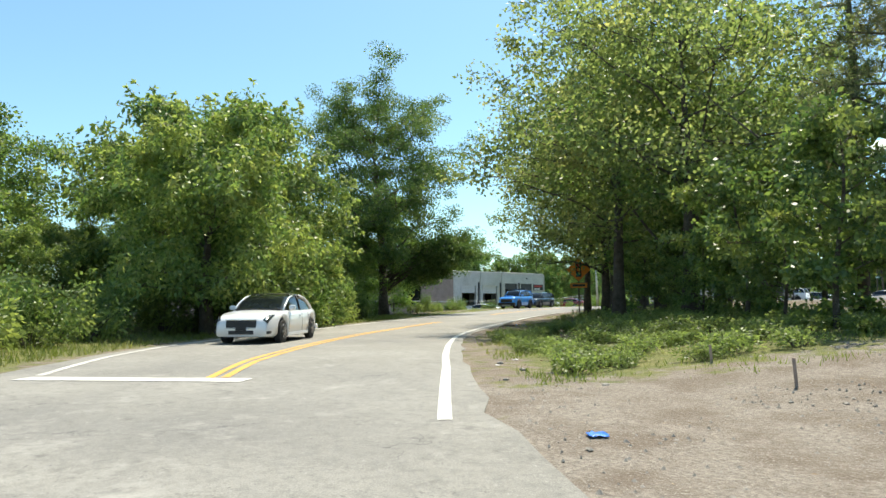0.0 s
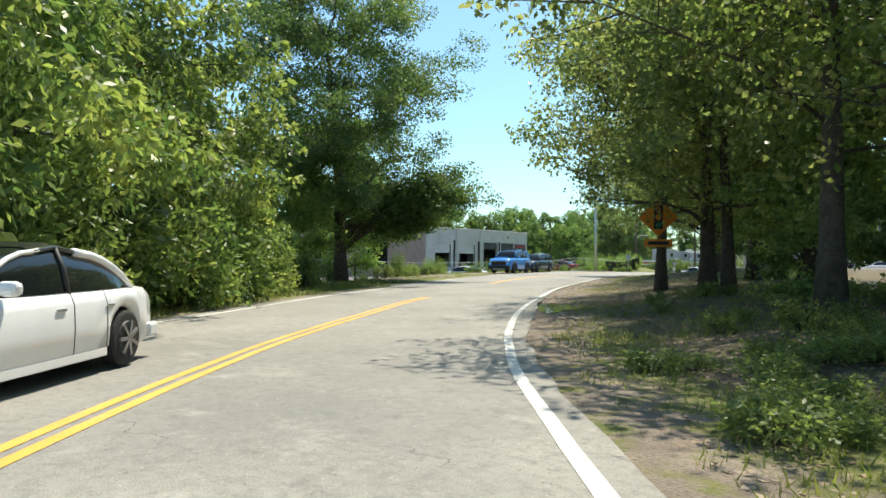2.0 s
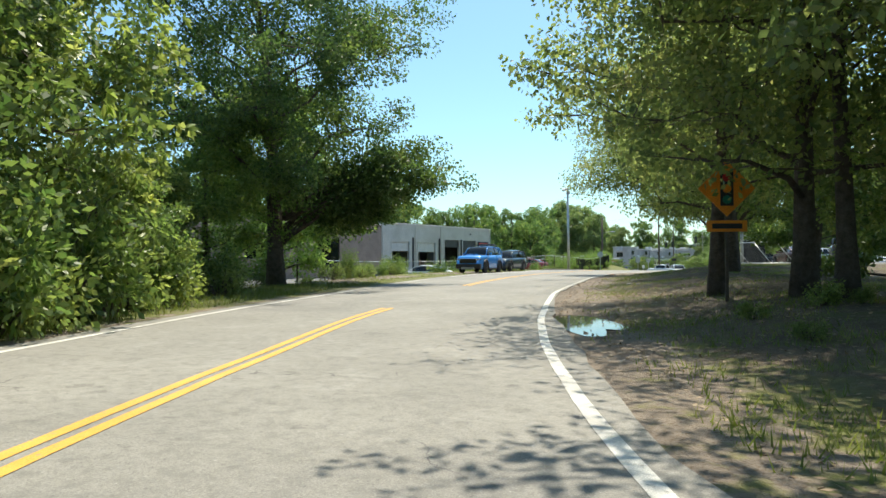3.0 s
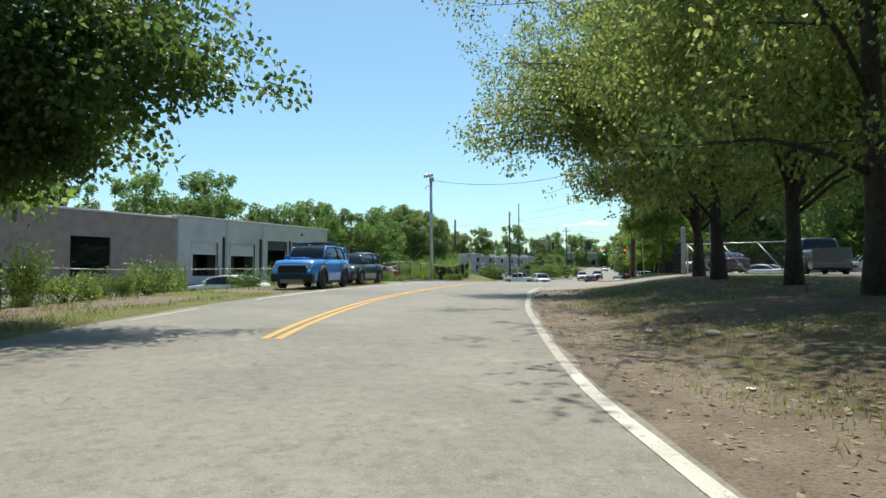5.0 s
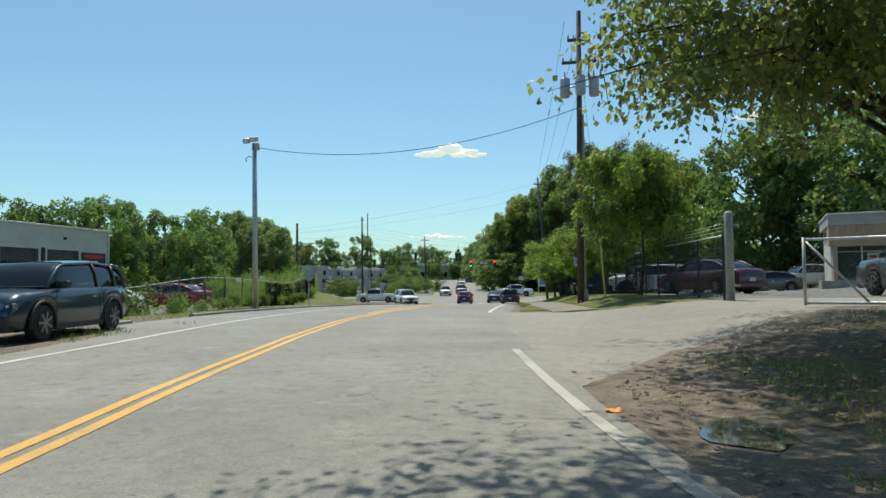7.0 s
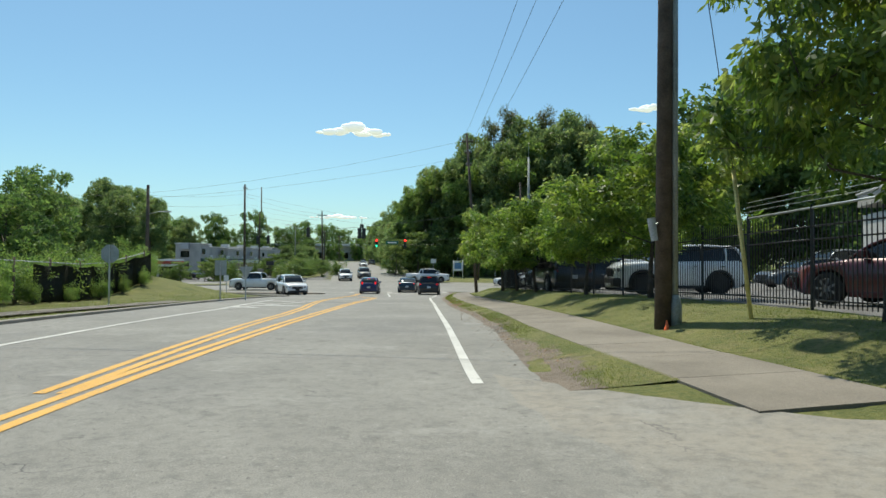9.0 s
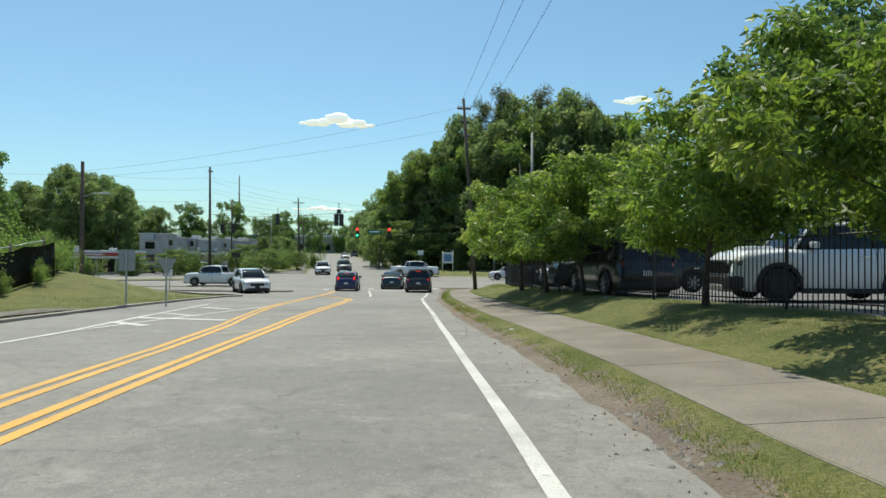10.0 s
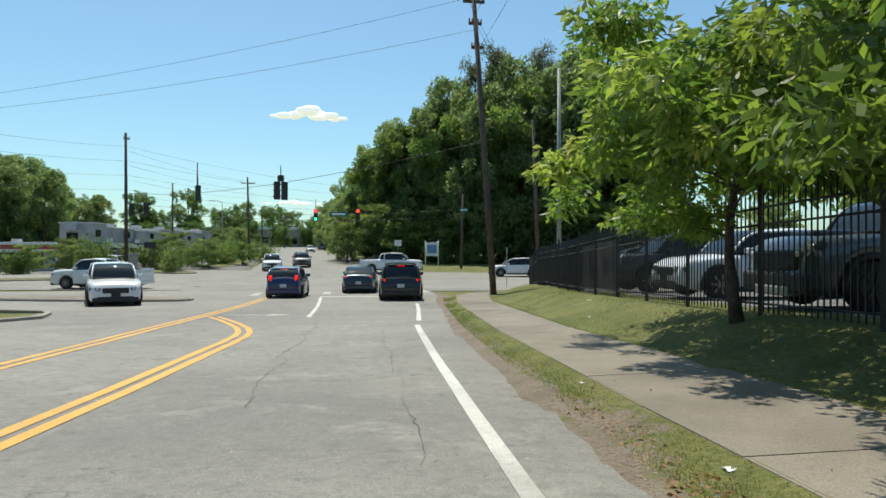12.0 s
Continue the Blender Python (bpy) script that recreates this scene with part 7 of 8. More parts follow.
gate = thing("chain_link_gate", pose(0, 0, 0), "open galvanised chain-link gate with diagonal braces", "gate")
GA, GB = (-30.3, 62.5), (-25.9, 61.2)
for x, y in (GA, GB):
    tube("gate_stile", [(x, y, ground_z(x, y) + 0.05), (x, y, ground_z(x, y) + 1.5)], 0.035, M_STEEL, gate, 8)
for h in (0.1, 1.45):
    tube("gate_rail", [(GA[0], GA[1], ground_z(*GA) + h), (GB[0], GB[1], ground_z(*GB) + h)], 0.03, M_STEEL, gate, 8)
for k in range(3):
    f0, f1 = k / 3, (k + 0.75) / 3
    a = Vector((*GA, 0)).lerp(Vector((*GB, 0)), f0)
    b = Vector((*GA, 0)).lerp(Vector((*GB, 0)), f1)
    tube("brace", [(a.x, a.y, ground_z(a.x, a.y) + 1.45), (b.x, b.y, ground_z(b.x, b.y) + 0.1)], 0.025, M_STEEL, gate, 8)
tagged(chain_link("woven_wire", *GA, *GB, 1.35, gate, 0.14), kind="stuff")
gp = thing("gate_post", pose(-30.9, 67.0, ground_z(-30.9, 67.0)), "thick round grey steel gate post", "gate post")
tube("post", [(0, 0, -0.2), (0, 0, 2.45), (0, 0, 2.52)], [0.115, 0.115, 0.07], M_DULL, gp, 14)
part("hinge", boxed(0.08, 0.26, -0.04, 0.04, 2.1, 2.16), M_STEEL, gp)
part("hinge", boxed(0.08, 0.26, -0.04, 0.04, 0.4, 0.46), M_STEEL, gp)

# ---- buildings ----
M_BLOCK = surf("painted_block", (0.52, 0.50, 0.46), (0.60, 0.58, 0.54), 0.7, 18, 0.85, bump=0.3, c3=(0.42, 0.40, 0.36))
M_REDBRICK = surf("red_brown_brick", (0.29, 0.215, 0.18), (0.36, 0.27, 0.225), 1.2, 12, 0.85, bump=0.4)
M_ROOF = surf("roof_edge", (0.55, 0.53, 0.5), (0.65, 0.63, 0.6), 1, 20, 0.6, bump=0.05)
M_DOOR = surf("dark_shutter_and_bay_shade", (0.05, 0.052, 0.055), (0.085, 0.085, 0.085), 2, 20, 0.5, 0.2)
M_DOORL = surf("light_shutter", (0.55, 0.54, 0.52), (0.62, 0.61, 0.59), 2, 20, 0.5)
M_MANSARD = surf("brown_metal_fascia", (0.42, 0.285, 0.165), (0.48, 0.335, 0.20), 2, 20, 0.6, 0.0)
M_STORE = surf("store_stucco", (0.50, 0.48, 0.45), (0.58, 0.56, 0.53), 1, 20, 0.85)
M_REDBAND = surf("red_band", (0.42, 0.04, 0.03), (0.5, 0.06, 0.05), 2, 20, 0.5)


def wall_with_openings(name, y0, y1, z0, z1, t, openings, material, parent):
    """A wall in the plane x = 0, t thick towards -x, with openings (ya, yb, za, zb) cut through."""
    bm = bmesh.new()
    ysp = sorted({y0, y1, *[a for o in openings for a in o[:2]]})
    for a, b in zip(ysp, ysp[1:]):
        spans = [o[2:] for o in openings if o[0] <= a and o[1] >= b]
        z = z0
        for za, zb in sorted(spans):
            if za > z:
                box(bm, -t, 0, a, b, z, za)
            z = zb
        if z < z1:
            box(bm, -t, 0, a, b, z, z1)
    bmesh.ops.remove_doubles(bm, verts=bm.verts, dist=0.0001)
    return part(name, bm, material, parent)


def warehouse():
    gz = ground_z(-72, 80)
    r = thing("warehouse", pose(-74, 0, gz), "long low painted-block warehouse with half-raised shutters and flat roof", "building")
    H, F = 5.65, 0.45
    ops = [(75.0, 78.2, F, 3.6), (79.9, 83.4, F, 3.6), (85.3, 88.6, F, 4.1), (89.4, 92.6, F, 4.1)]
    low = [(44, 47, 1.4, 3.2), (54, 57, 1.4, 3.2), (63, 66.5, F, 3.6)]
    wall_with_openings("front_wall", 73.2, 96.0, -1.0, H + 0.15, 0.3, ops, M_BLOCK, r)
    wall_with_openings("brick_wall", 30.0, 73.19, -1.0, H - 0.1, 0.3, low, M_REDBRICK, r)
    part("end_wall", boxed(-24, -0.3, 95.7, 96.0, -1, H + 0.1), M_BLOCK, r)
    part("end_wall", boxed(-24, -0.3, 30.0, 30.3, -1, H - 0.1), M_REDBRICK, r)
    part("back_wall", boxed(-24.3, -24, 30, 96, -1, H - 0.1), M_BLOCK, r)
    part("roof", boxed(-24.5, 0.10, 73.1, 96.2, H + 0.15, H + 0.30, bevel=0.03), M_ROOF, r)
    part("roof", boxed(-24.5, 0.10, 29.8, 73.05, H - 0.1, H + 0.06, bevel=0.03), M_ROOF, r)
    # dark sheets stand in for the bays' shade behind half-raised light shutters
    for k, (a, b, z0, z1) in enumerate(ops):
        part("bay_lining", boxed(-3.0, -2.9, a - 0.2, b + 0.2, z0 - 0.1, z1 + 0.1), M_DOOR, r)
        drop = (1.15, 1.2, 1.0, 2.9)[k]
        sh = part("shutter", boxed(-0.22, -0.16, a, b, z1 - drop, z1), M_DOORL if k < 2 else M_DOOR, r, "roll-up shutter")
        for j in range(int(drop / 0.36)):
            part("slat", boxed(-0.16, -0.145, a + 0.03, b - 0.03, z1 - drop + 0.03 + j * 0.36, z1 - drop + 0.03 + j * 0.36 + 0.32), M_DOORL if k < 2 else M_DOOR, sh)
        part("door_frame", boxed(-0.1, 0.05, a - 0.14, a, z0, z1 + 0.1), M_ROOF, r)
        part("door_frame", boxed(-0.1, 0.05, b, b + 0.14, z0, z1 + 0.1), M_ROOF, r)
    for a, b, z0, z1 in low:
        w = part("window", boxed(-0.2, -0.17, a, b, z0, z1), M_GLASS, r)
        part("window_sill", boxed(-0.15, 0.06, a - 0.1, b + 0.1, z0 - 0.1, z0), M_KERB, w)
    for y in (78.9, 84.2, 89.0):
        part("downpipe", boxed(0.003, 0.13, y - 0.11, y + 0.11, 0.3, 4.2), M_PLASTIC, r)
    for y in (73.4, 79.4, 84.6, 95.9):
        part("pilaster", boxed(0.003, 0.10, y - 0.1, y + 0.1, -0.5, H + 0.14), M_BLOCK, r)
    ws = part("wall_sign", boxed(0.01, 0.12, 92.9, 95.5, 3.0, 4.0, bevel=0.02), M_PLASTIC, r, "dark sign with red and blue shapes")
    part("lettering_bar", boxed(0.125, 0.14, 93.1, 95.2, 3.55, 3.85), M_REDBAND, ws)
    part("lettering_bar", boxed(0.125, 0.14, 93.1, 94.6, 3.12, 3.35), M_SIGNWHITE, ws)
    part("wall_lamp", boxed(0.003, 0.15, 91.0, 91.2, 4.9, 5.1), M_PLASTIC, r)


warehouse()


def shop_right():
    sx, sy = -18.9, 95.2
    gz = ground_z(sx + 6, sy)
    r = thing("shop_building", pose(sx, sy, gz, 0, 0, -14), "low shop with a ribbed brown metal fascia and glass front", "building")
    part("back_block", boxed(0.0, 40, 2.2, 8.5, -0.8, 3.3), M_BLOCK, r)
    part("end_wall", boxed(0.0, 0.25, 0.3, 2.19, -0.8, 2.45), M_REDBRICK, r)
    part("base_wall", boxed(0.26, 40, 2.0, 2.19, -0.3, 0.3), M_REDBRICK, r)
    par = part("parapet", boxed(-0.25, 40.2, 0.25, 8.6, 3.75, 4.45, bevel=0.02), M_STUCCO, r)
    part("coping", boxed(-0.32, 40.3, 0.15, 8.7, 4.451, 4.56, bevel=0.02), M_ROOF, par)
    fascia = part("fascia", boxed(-0.2, 40, 0.32, 2.3, 2.45, 3.749), M_MANSARD, r)
    for k in range(128):
        part("rib", boxed(-0.16 + k * 0.31, 0.02 + k * 0.31, 0.27, 0.319, 2.47, 3.74, bevel=0.012), M_MANSARD, fascia)
    part("soffit", boxed(-0.1, 40, 0.4, 2.0, 2.40, 2.449), M_ROOF, r)
    part("interior", boxed(0.3, 39.8, 4.0, 4.1, 0.0, 2.4), M_STUCCO, r)
    for k in range(26):
        x = 0.3 + k * 1.5
        door = k in (4, 5, 15)
        pane = part("window", boxed(x + 0.05, x + 1.45, 2.03, 2.06, 0.05 if door else 0.3, 2.39), M_SHOPGLASS, r)
        part("window_frame", boxed(x - 0.05, x + 0.05, 1.96, 2.12, 0.0, 2.39), M_SIGNWHITE, pane)
        part("transom", boxed(x + 0.051, x + 1.449, 1.97, 2.11, 2.02, 2.08), M_SIGNWHITE, pane)
        if k % 4 == 1:
            part("poster", boxed(x + 0.3, x + 0.95, 2.005, 2.02, 1.15, 1.95), M_SIGNWHITE, pane)
            part("lettering_bar", boxed(x + 0.4, x + 0.85, 1.996, 2.004, 1.6, 1.78), M_REDBAND, pane)
        if k % 4 == 2:
            part("poster", boxed(x + 0.2, x + 0.8, 2.005, 2.02, 0.6, 1.4), M_SIGNBLUE, pane)
        if k % 5 == 3:
            part("poster", boxed(x + 0.55, x + 1.2, 2.005, 2.02, 1.5, 1.95), M_SIGNWHITE, pane)
    part("walkway", boxed(-0.8, 40, -1.3, 2.0, -0.6, 0.10, bevel=0.02), M_KERB, r)


M_STUCCO = surf("tan_stucco", (0.36, 0.33, 0.285), (0.43, 0.395, 0.345), 1.2, 25, 0.85, bump=0.2)
M_SHOPGLASS = glass("shop_glass", (0.35, 0.42, 0.42))
M_SHOPGLASS.node_tree.nodes["Principled BSDF"].inputs["Transmission Weight"].default_value = 0.85
shop_right()
# painted bays on the lot before the shop
for k in range(9):
    x0, y0 = -22.0 + k * 2.7, 88.6 - k * 0.67
    bay = tagged(part("bay_line", boxed(-0.06, 0.06, -2.6, 2.6, 0.0, 0.012), M_WHITE, None), "white painted parking bay line", "road marking", kind="structure")
    bay.matrix_world = pose(x0, y0, ground_z(x0, y0) + 0.03, 0, 0, -50)


def store_left():
    gz = ground_z(-100, 177)
    r = thing("corner_store", pose(-104.6, 173.9, gz, 0, 0, 30), "pale corner store with a red stripe along its fascia", "building")
    part("wall_block", boxed(-14, 14, 0.3, 9, -0.5, 3.5), M_STORE, r)
    part("fascia", boxed(-14.3, 14.3, -0.6, 0.3, 2.5, 3.75, bevel=0.03), M_SIGNWHITE, r)
    part("stripe", boxed(-14.3, 14.3, -0.64, -0.605, 2.85, 3.4), M_REDBAND, r)
    part("lettering_bar", boxed(3, 8, -0.66, -0.645, 3.0, 3.25), M_SIGNWHITE, r)
    for k in range(9):
        pane = part("window", boxed(-13 + k * 2.9, -13 + k * 2.9 + 2.5, 0.22, 0.29, 0.3, 2.4), M_GLASS, r)
        part("window_frame", boxed(-13.2 + k * 2.9, -13.05 + k * 2.9, 0.18, 0.3, 0.0, 2.5), M_SIGNBACK, pane)
    for k in range(5):
        part("roof_unit", boxed(-11 + k * 5.0, -9.8 + k * 5.0, 3, 4.5, 3.5, 4.2 + 0.3 * (k % 2), bevel=0.04), M_CAN, r)
    for k in range(6):
        tube("vent_pipe", [(-12 + k * 4.3, 2.2, 3.4), (-12 + k * 4.3, 2.2, 4.2)], 0.09, M_CAN, r, 8)


store_left()
M_GREYWALL = surf("grey_stucco", (0.40, 0.385, 0.365), (0.48, 0.465, 0.44), 0.8, 20, 0.85, c3=(0.33, 0.32, 0.30))


def strip_mall():
    gz = ground_z(-103, 236)
    r = thing("shopping_strip", pose(-99.6, 235.0, gz, 0, 0, 94), "long two-storey shopping strip of grey stucco with dark awnings", "building")
    # stepped blocks along the street
    for x0, x1, h, back in ((-35, -30, 6.0, 0.0), (-30, -17, 5.5, 0.5), (-17, -3, 5.3, 0.0), (-3, 12, 6.0, 0.6), (12, 27, 5.8, 0.0), (27, 41, 6.6, 0.4)):
        blk = part("wall_block", boxed(x0, x1 - 0.02, 0.3 + back, 5.5, -0.5, h), M_GREYWALL, r)
        part("coping", boxed(x0 - 0.1, x1 + 0.08, 0.1 + back, 5.7, h, h + 0.18, bevel=0.02), M_ROOF, blk)
    for k in range(19):
        x = -34.6 + k * 4.0
        part("window", boxed(x, x + 3.0, 0.2, 0.29, 0.2, 2.6), M_GLASS, r)
        if k % 3 == 0:
            up = part("window", boxed(x + 0.5, x + 2.3, 0.2, 0.29, 3.9, 5.0), M_GLASS, r)
            part("window_sill", boxed(x + 0.4, x + 2.4, 0.12, 0.29, 3.78, 3.88), M_ROOF, up)
        if k % 3 == 1:
            part("sign_panel", boxed(x + 0.3, x + 2.7, 0.1, 0.19, 3.0, 3.7), (M_REDBAND, M_SIGNWHITE, M_SIGNGREEN)[k % 3], r)
        bm = bmesh.new()
        vs = [bm.verts.new(q) for q in ((x - 0.2, 0.29, 3.0), (x + 3.3, 0.29, 3.0), (x + 3.3, -1.4, 2.1), (x - 0.2, -1.4, 2.1), (x - 0.2, 0.29, 2.1), (x + 3.3, 0.29, 2.1))]
        for q in ((0, 1, 2, 3), (3, 2, 5, 4), (0, 3, 4), (1, 5, 2)):
            bm.faces.new([vs[i] for i in q])
        part("awning", bm, surf("awning_green", (0.02, 0.05, 0.045), (0.03, 0.07, 0.06), 3, 20, 0.8) if k == 0 else bpy.data.materials["awning_green"], r)
    for k in range(6):
        part("roof_unit", boxed(-36 + k * 13, -34.4 + k * 13, 2.5, 4.2, 4.9, 6.2 + 0.2 * k, bevel=0.04), M_CAN, r)
    # end wall towards the junction: dark windows and a side door
    for y0, z0 in ((2.6, 0.8), (2.6, 3.2)):
        part("window", boxed(-35.06, -34.98, y0, y0 + 1.8, z0, z0 + 1.3), M_GLASS, r)
    cab = thing("signal_pillar", pose(-67.0, 148.2, ground_z(-67.0, 148.2)), "tan square pillar at the junction's corner", "pillar")
    part("shaft", boxed(-0.28, 0.28, -0.28, 0.28, -0.1, 1.8, bevel=0.03), M_KERB, cab)
    part("cap", boxed(-0.33, 0.33, -0.33, 0.33, 1.8, 1.95, bevel=0.03), M_KERB, cab)
    nb = thing("notice_board", pose(-42.6, 171.5, ground_z(-42.6, 171.5)), "white and blue notice board on two posts", "sign")
    for q in (-0.75, 0.75):
        tube("post", [(q, 0, -0.2), (q, 0, 3.0)], 0.06, M_SIGNWHITE, nb, 8)
    part("board", boxed(-0.7, 0.7, -0.05, 0.0, 1.2, 2.8, bevel=0.01), M_SIGNWHITE, nb)
    part("panel", boxed(-0.55, 0.55, -0.07, -0.055, 1.5, 2.5), M_SIGNBLUE, nb)
    bs = thing("board_sign", pose(-66.2, 149.6, ground_z(-66.2, 149.6)), "small black board sign on a post", "sign")
    tube("post", [(0, 0, -0.2), (0, 0, 2.9)], 0.05, M_POLE, bs, 8)
    part("board", boxed(-0.5, 0.5, -0.08, -0.05, 2.4, 2.9, bevel=0.01), M_PLASTIC, bs)
    r2 = thing("flat_roofed_building", pose(-112, 330, ground_z(-112, 330), 0, 0, 12), "distant low white flat-roofed building", "building")
    part("wall_block", boxed(-26, 26, 0, 15, -0.5, 6.0), M_STORE, r2)
    part("roof", boxed(-27, 27, -1, 16, 6.0, 6.9, bevel=0.05), M_SIGNWHITE, r2)
    for k in range(10):
        part("window", boxed(-24 + k * 5, -21.5 + k * 5, -0.06, 0.0, 1.0, 3.4), M_GLASS, r2)


strip_mall()

# the kerbed islands at the junction
def island(name, cx, cy, rx, ry, turn, label, top=None):
    pts = []
    for k in range(33):
        a = 2 * math.pi * k / 32
        q = Matrix.Rotation(radians(turn), 3, 'Z') @ Vector((rx * math.copysign(abs(math.cos(a))**0.7, math.cos(a)), ry * math.copysign(abs(math.sin(a))**0.7, math.sin(a)), 0))
        pts.append((cx + q.x, cy + q.y, ground_z(cx + q.x, cy + q.y)))
    kerb("island_kerb", pts, label)
    vs = [(cx, cy, ground_z(cx, cy) + 0.13)] + [(x, y, z + 0.12) for x, y, z in pts[:-1]]
    fs = [(0, 1 + k, 1 + (k + 1) % 32) for k in range(32)]
    tagged(part("island_top", mesh_of("island_top", vs, fs, top or M_CONCRETE), None), "mown grass on a kerbed strip" if top else "weathered concrete top of a traffic island", "traffic island", kind="structure")


island("island", -57.5, 122.5, 5.2, 1.2, -8, "rounded concrete kerb of a traffic island")
island("island", -72.5, 143.6, 6.5, 1.0, 28, "concrete kerb round a narrow grass strip", M_GROUND)
island("island", -70.5, 156.6, 7.0, 1.4, -24, "concrete kerb round a planted strip at the corner", M_GROUND)
island("island", -67.5, 176.0, 1.8, 11.0, 8, "concrete kerb round the planted verge of the far road", M_GROUND)

# ---- turf, litter, water and cloud ----
def scatter_blades(name, label, n, region, hmin, hmax, seed):
    """Grass blades in one mesh; region gives station and offset from a random source."""
    rng = np.random.default_rng(seed)
    so = np.array([region(rng) for _ in range(n)])
    k = [np.interp(so[:, 0], RS, RP[:, i]) for i in range(3)]
    t = np.stack([np.interp(so[:, 0], RS, RT[:, i]) for i in range(2)], 1)
    t /= np.linalg.norm(t, axis=1)[:, None]
    x = k[0] + t[:, 1] * so[:, 1]
    y = k[1] - t[:, 0] * so[:, 1]
    z = k[2] + relief(so[:, 0], so[:, 1])
    h = rng.uniform(hmin, hmax, n)
    a = rng.uniform(0, 6.28, n)
    w = h * 0.05 + 0.004
    lean = rng.normal(size=(n, 2)) * 0.4 * h[:, None]
    v = np.empty((n, 3, 3))
    v[:, 0] = np.stack([x - np.cos(a) * w, y - np.sin(a) * w, z - 0.01], 1)
    v[:, 1] = np.stack([x + np.cos(a) * w, y + np.sin(a) * w, z - 0.01], 1)
    v[:, 2] = np.stack([x + lean[:, 0], y + lean[:, 1], z + h], 1)
    me = bpy.data.meshes.new(name)
    me.vertices.add(n * 3)
    me.vertices.foreach_set("co", v.reshape(-1).astype(np.float32))
    me.loops.add(n * 3)
    me.loops.foreach_set("vertex_index", np.arange(n * 3, dtype=np.int32))
    me.polygons.add(n)
    me.polygons.foreach_set("loop_start", np.arange(0, n * 3, 3, dtype=np.int32))
    me.update(calc_edges=True)
    me.validate()
    me.materials.append(M_GRASS)
    return tagged(part(name, me, None), label, "grass", kind="stuff")


def patchy(s, o, scale=0.6, cut=0.0):
    return noise.noise((s * scale, o * scale, 2.0)) > cut


def thick(s, o, scale, cut):
    """Growth that thins out gradually towards the bare patches."""
    n = noise.noise((s * scale, o * scale, 2.0)) + 0.5 * noise.noise((s * scale * 3.1, o * scale * 3.1, 5.0))
    jitter = ((s * 12.9898 + o * 78.233) * 43.7) % 1.0
    return n - cut > 0.5 * (jitter - 0.5)


def draw(fn, test):
    def pick(rng):
        for _ in range(40):
            s, o = fn(rng)
            if test(s, o):
                break
        return s, o
    return pick


def off_drive(s, o):
    return o < 0 or s < float(NEAR(np.clip(o, 1, 14))) - 0.4 or s > float(FAR(np.clip(o, 1, 14))) + 0.4


def dry(s, o):
    return all(((s - ps) / pa)**2 + ((o - po) / pb)**2 > 0.9 for ps, po, pa, pb, pz in POOLS)


def u(rng, a, b):
    return rng.uniform(a, b)


def strip_right(rng):
    s = u(rng, 84, 136)
    return s, EDGE_R(s) + (WALK_L(s) - EDGE_R(s)) * u(rng, 0.25, 1.02)


def bank_right(rng):
    s = u(rng, 83, 134)
    return s, WALK_R(s) + u(rng, -0.02, 1)**2 * 3.0


scatter_blades("grass", "short worn turf along the pavement edge", 46000, draw(strip_right, lambda s, o: thick(s, o, 0.6, -0.15)), 0.012, 0.05, 71)
scatter_blades("grass", "mown green grass on the bank", 46000, bank_right, 0.015, 0.055, 72)
scatter_blades("grass", "thin rank grass beside the road", 10000, draw(lambda r: (u(r, 8.5, 34), 2.0 + 6.5 * u(r, 0, 1)), lambda s, o: thick(s, o, 0.45, 0.15) and dry(s, o)), 0.03, 0.15, 73)
scatter_blades("grass", "rough grass along the far verge", 9000, draw(lambda r: (u(r, 11, 52), -u(r, 7.3, 10.5)), lambda s, o: -o > -EDGE_L(s) + 0.35), 0.05, 0.25, 74)
scatter_blades("grass", "mown grass behind the kerb", 16000, lambda r: (lambda s: (s, EDGE_L(s) - 0.2 - u(r, 0, 1)**1.5 * 5.0))(u(r, 79, 124)), 0.03, 0.10, 75)
scatter_blades("grass", "thin grass among the leaf litter", 22000, draw(lambda r: (u(r, 30, 74), u(r, 2.6, 12)), lambda s, o: thick(s, o, 0.35, 0.15) and off_drive(s, o) and dry(s, o)), 0.03, 0.10, 76)
scatter_blades("grass", "sparse grass on the driveway verge", 5000, draw(lambda r: (u(r, 44, 78), -u(r, 7.2, 12)), lambda s, o: patchy(s, o, 0.4, 0.0)), 0.04, 0.18, 77)


def scatter_leaves(name, label, n, s0, s1, o0, o1, size, material, seed, cat):
    rng = np.random.default_rng(seed)
    pos, ax = [], []
    for _ in range(n):
        for _ in range(30):
            s, o = rng.uniform(s0, s1), o0 + (o1 - o0) * rng.uniform(0, 1)**1.2
            if off_drive(s, o) and dry(s, o):
                break
        p = at(s, o, 0.012)
        pos.append(tuple(p))
    pos = np.array(pos)
    ax = rng.normal(size=(n, 3))
    ax[:, 2] *= 0.15
    return tagged(part(name, leaf_cloud(name, pos, ax, size, size * 0.6, material, rng, lying=True), None), label, cat, kind="stuff")


scatter_leaves("fallen_leaves", "scattered brown fallen leaves and twigs under the trees", 13000, 18, 72, 2.1, 12, 0.085, M_DEADLEAF, 81, "leaf litter")
scatter_leaves("fallen_leaves", "brown leaf litter on the gravel verge", 900, -6, 13, 1.8, 10, 0.05, M_DEADLEAF, 82, "leaf litter")
scatter_leaves("fallen_leaves", "dry brown leaves along the road edge", 4200, 86, 124, 1.45, 2.9, 0.06, M_DEADLEAF, 83, "leaf litter")


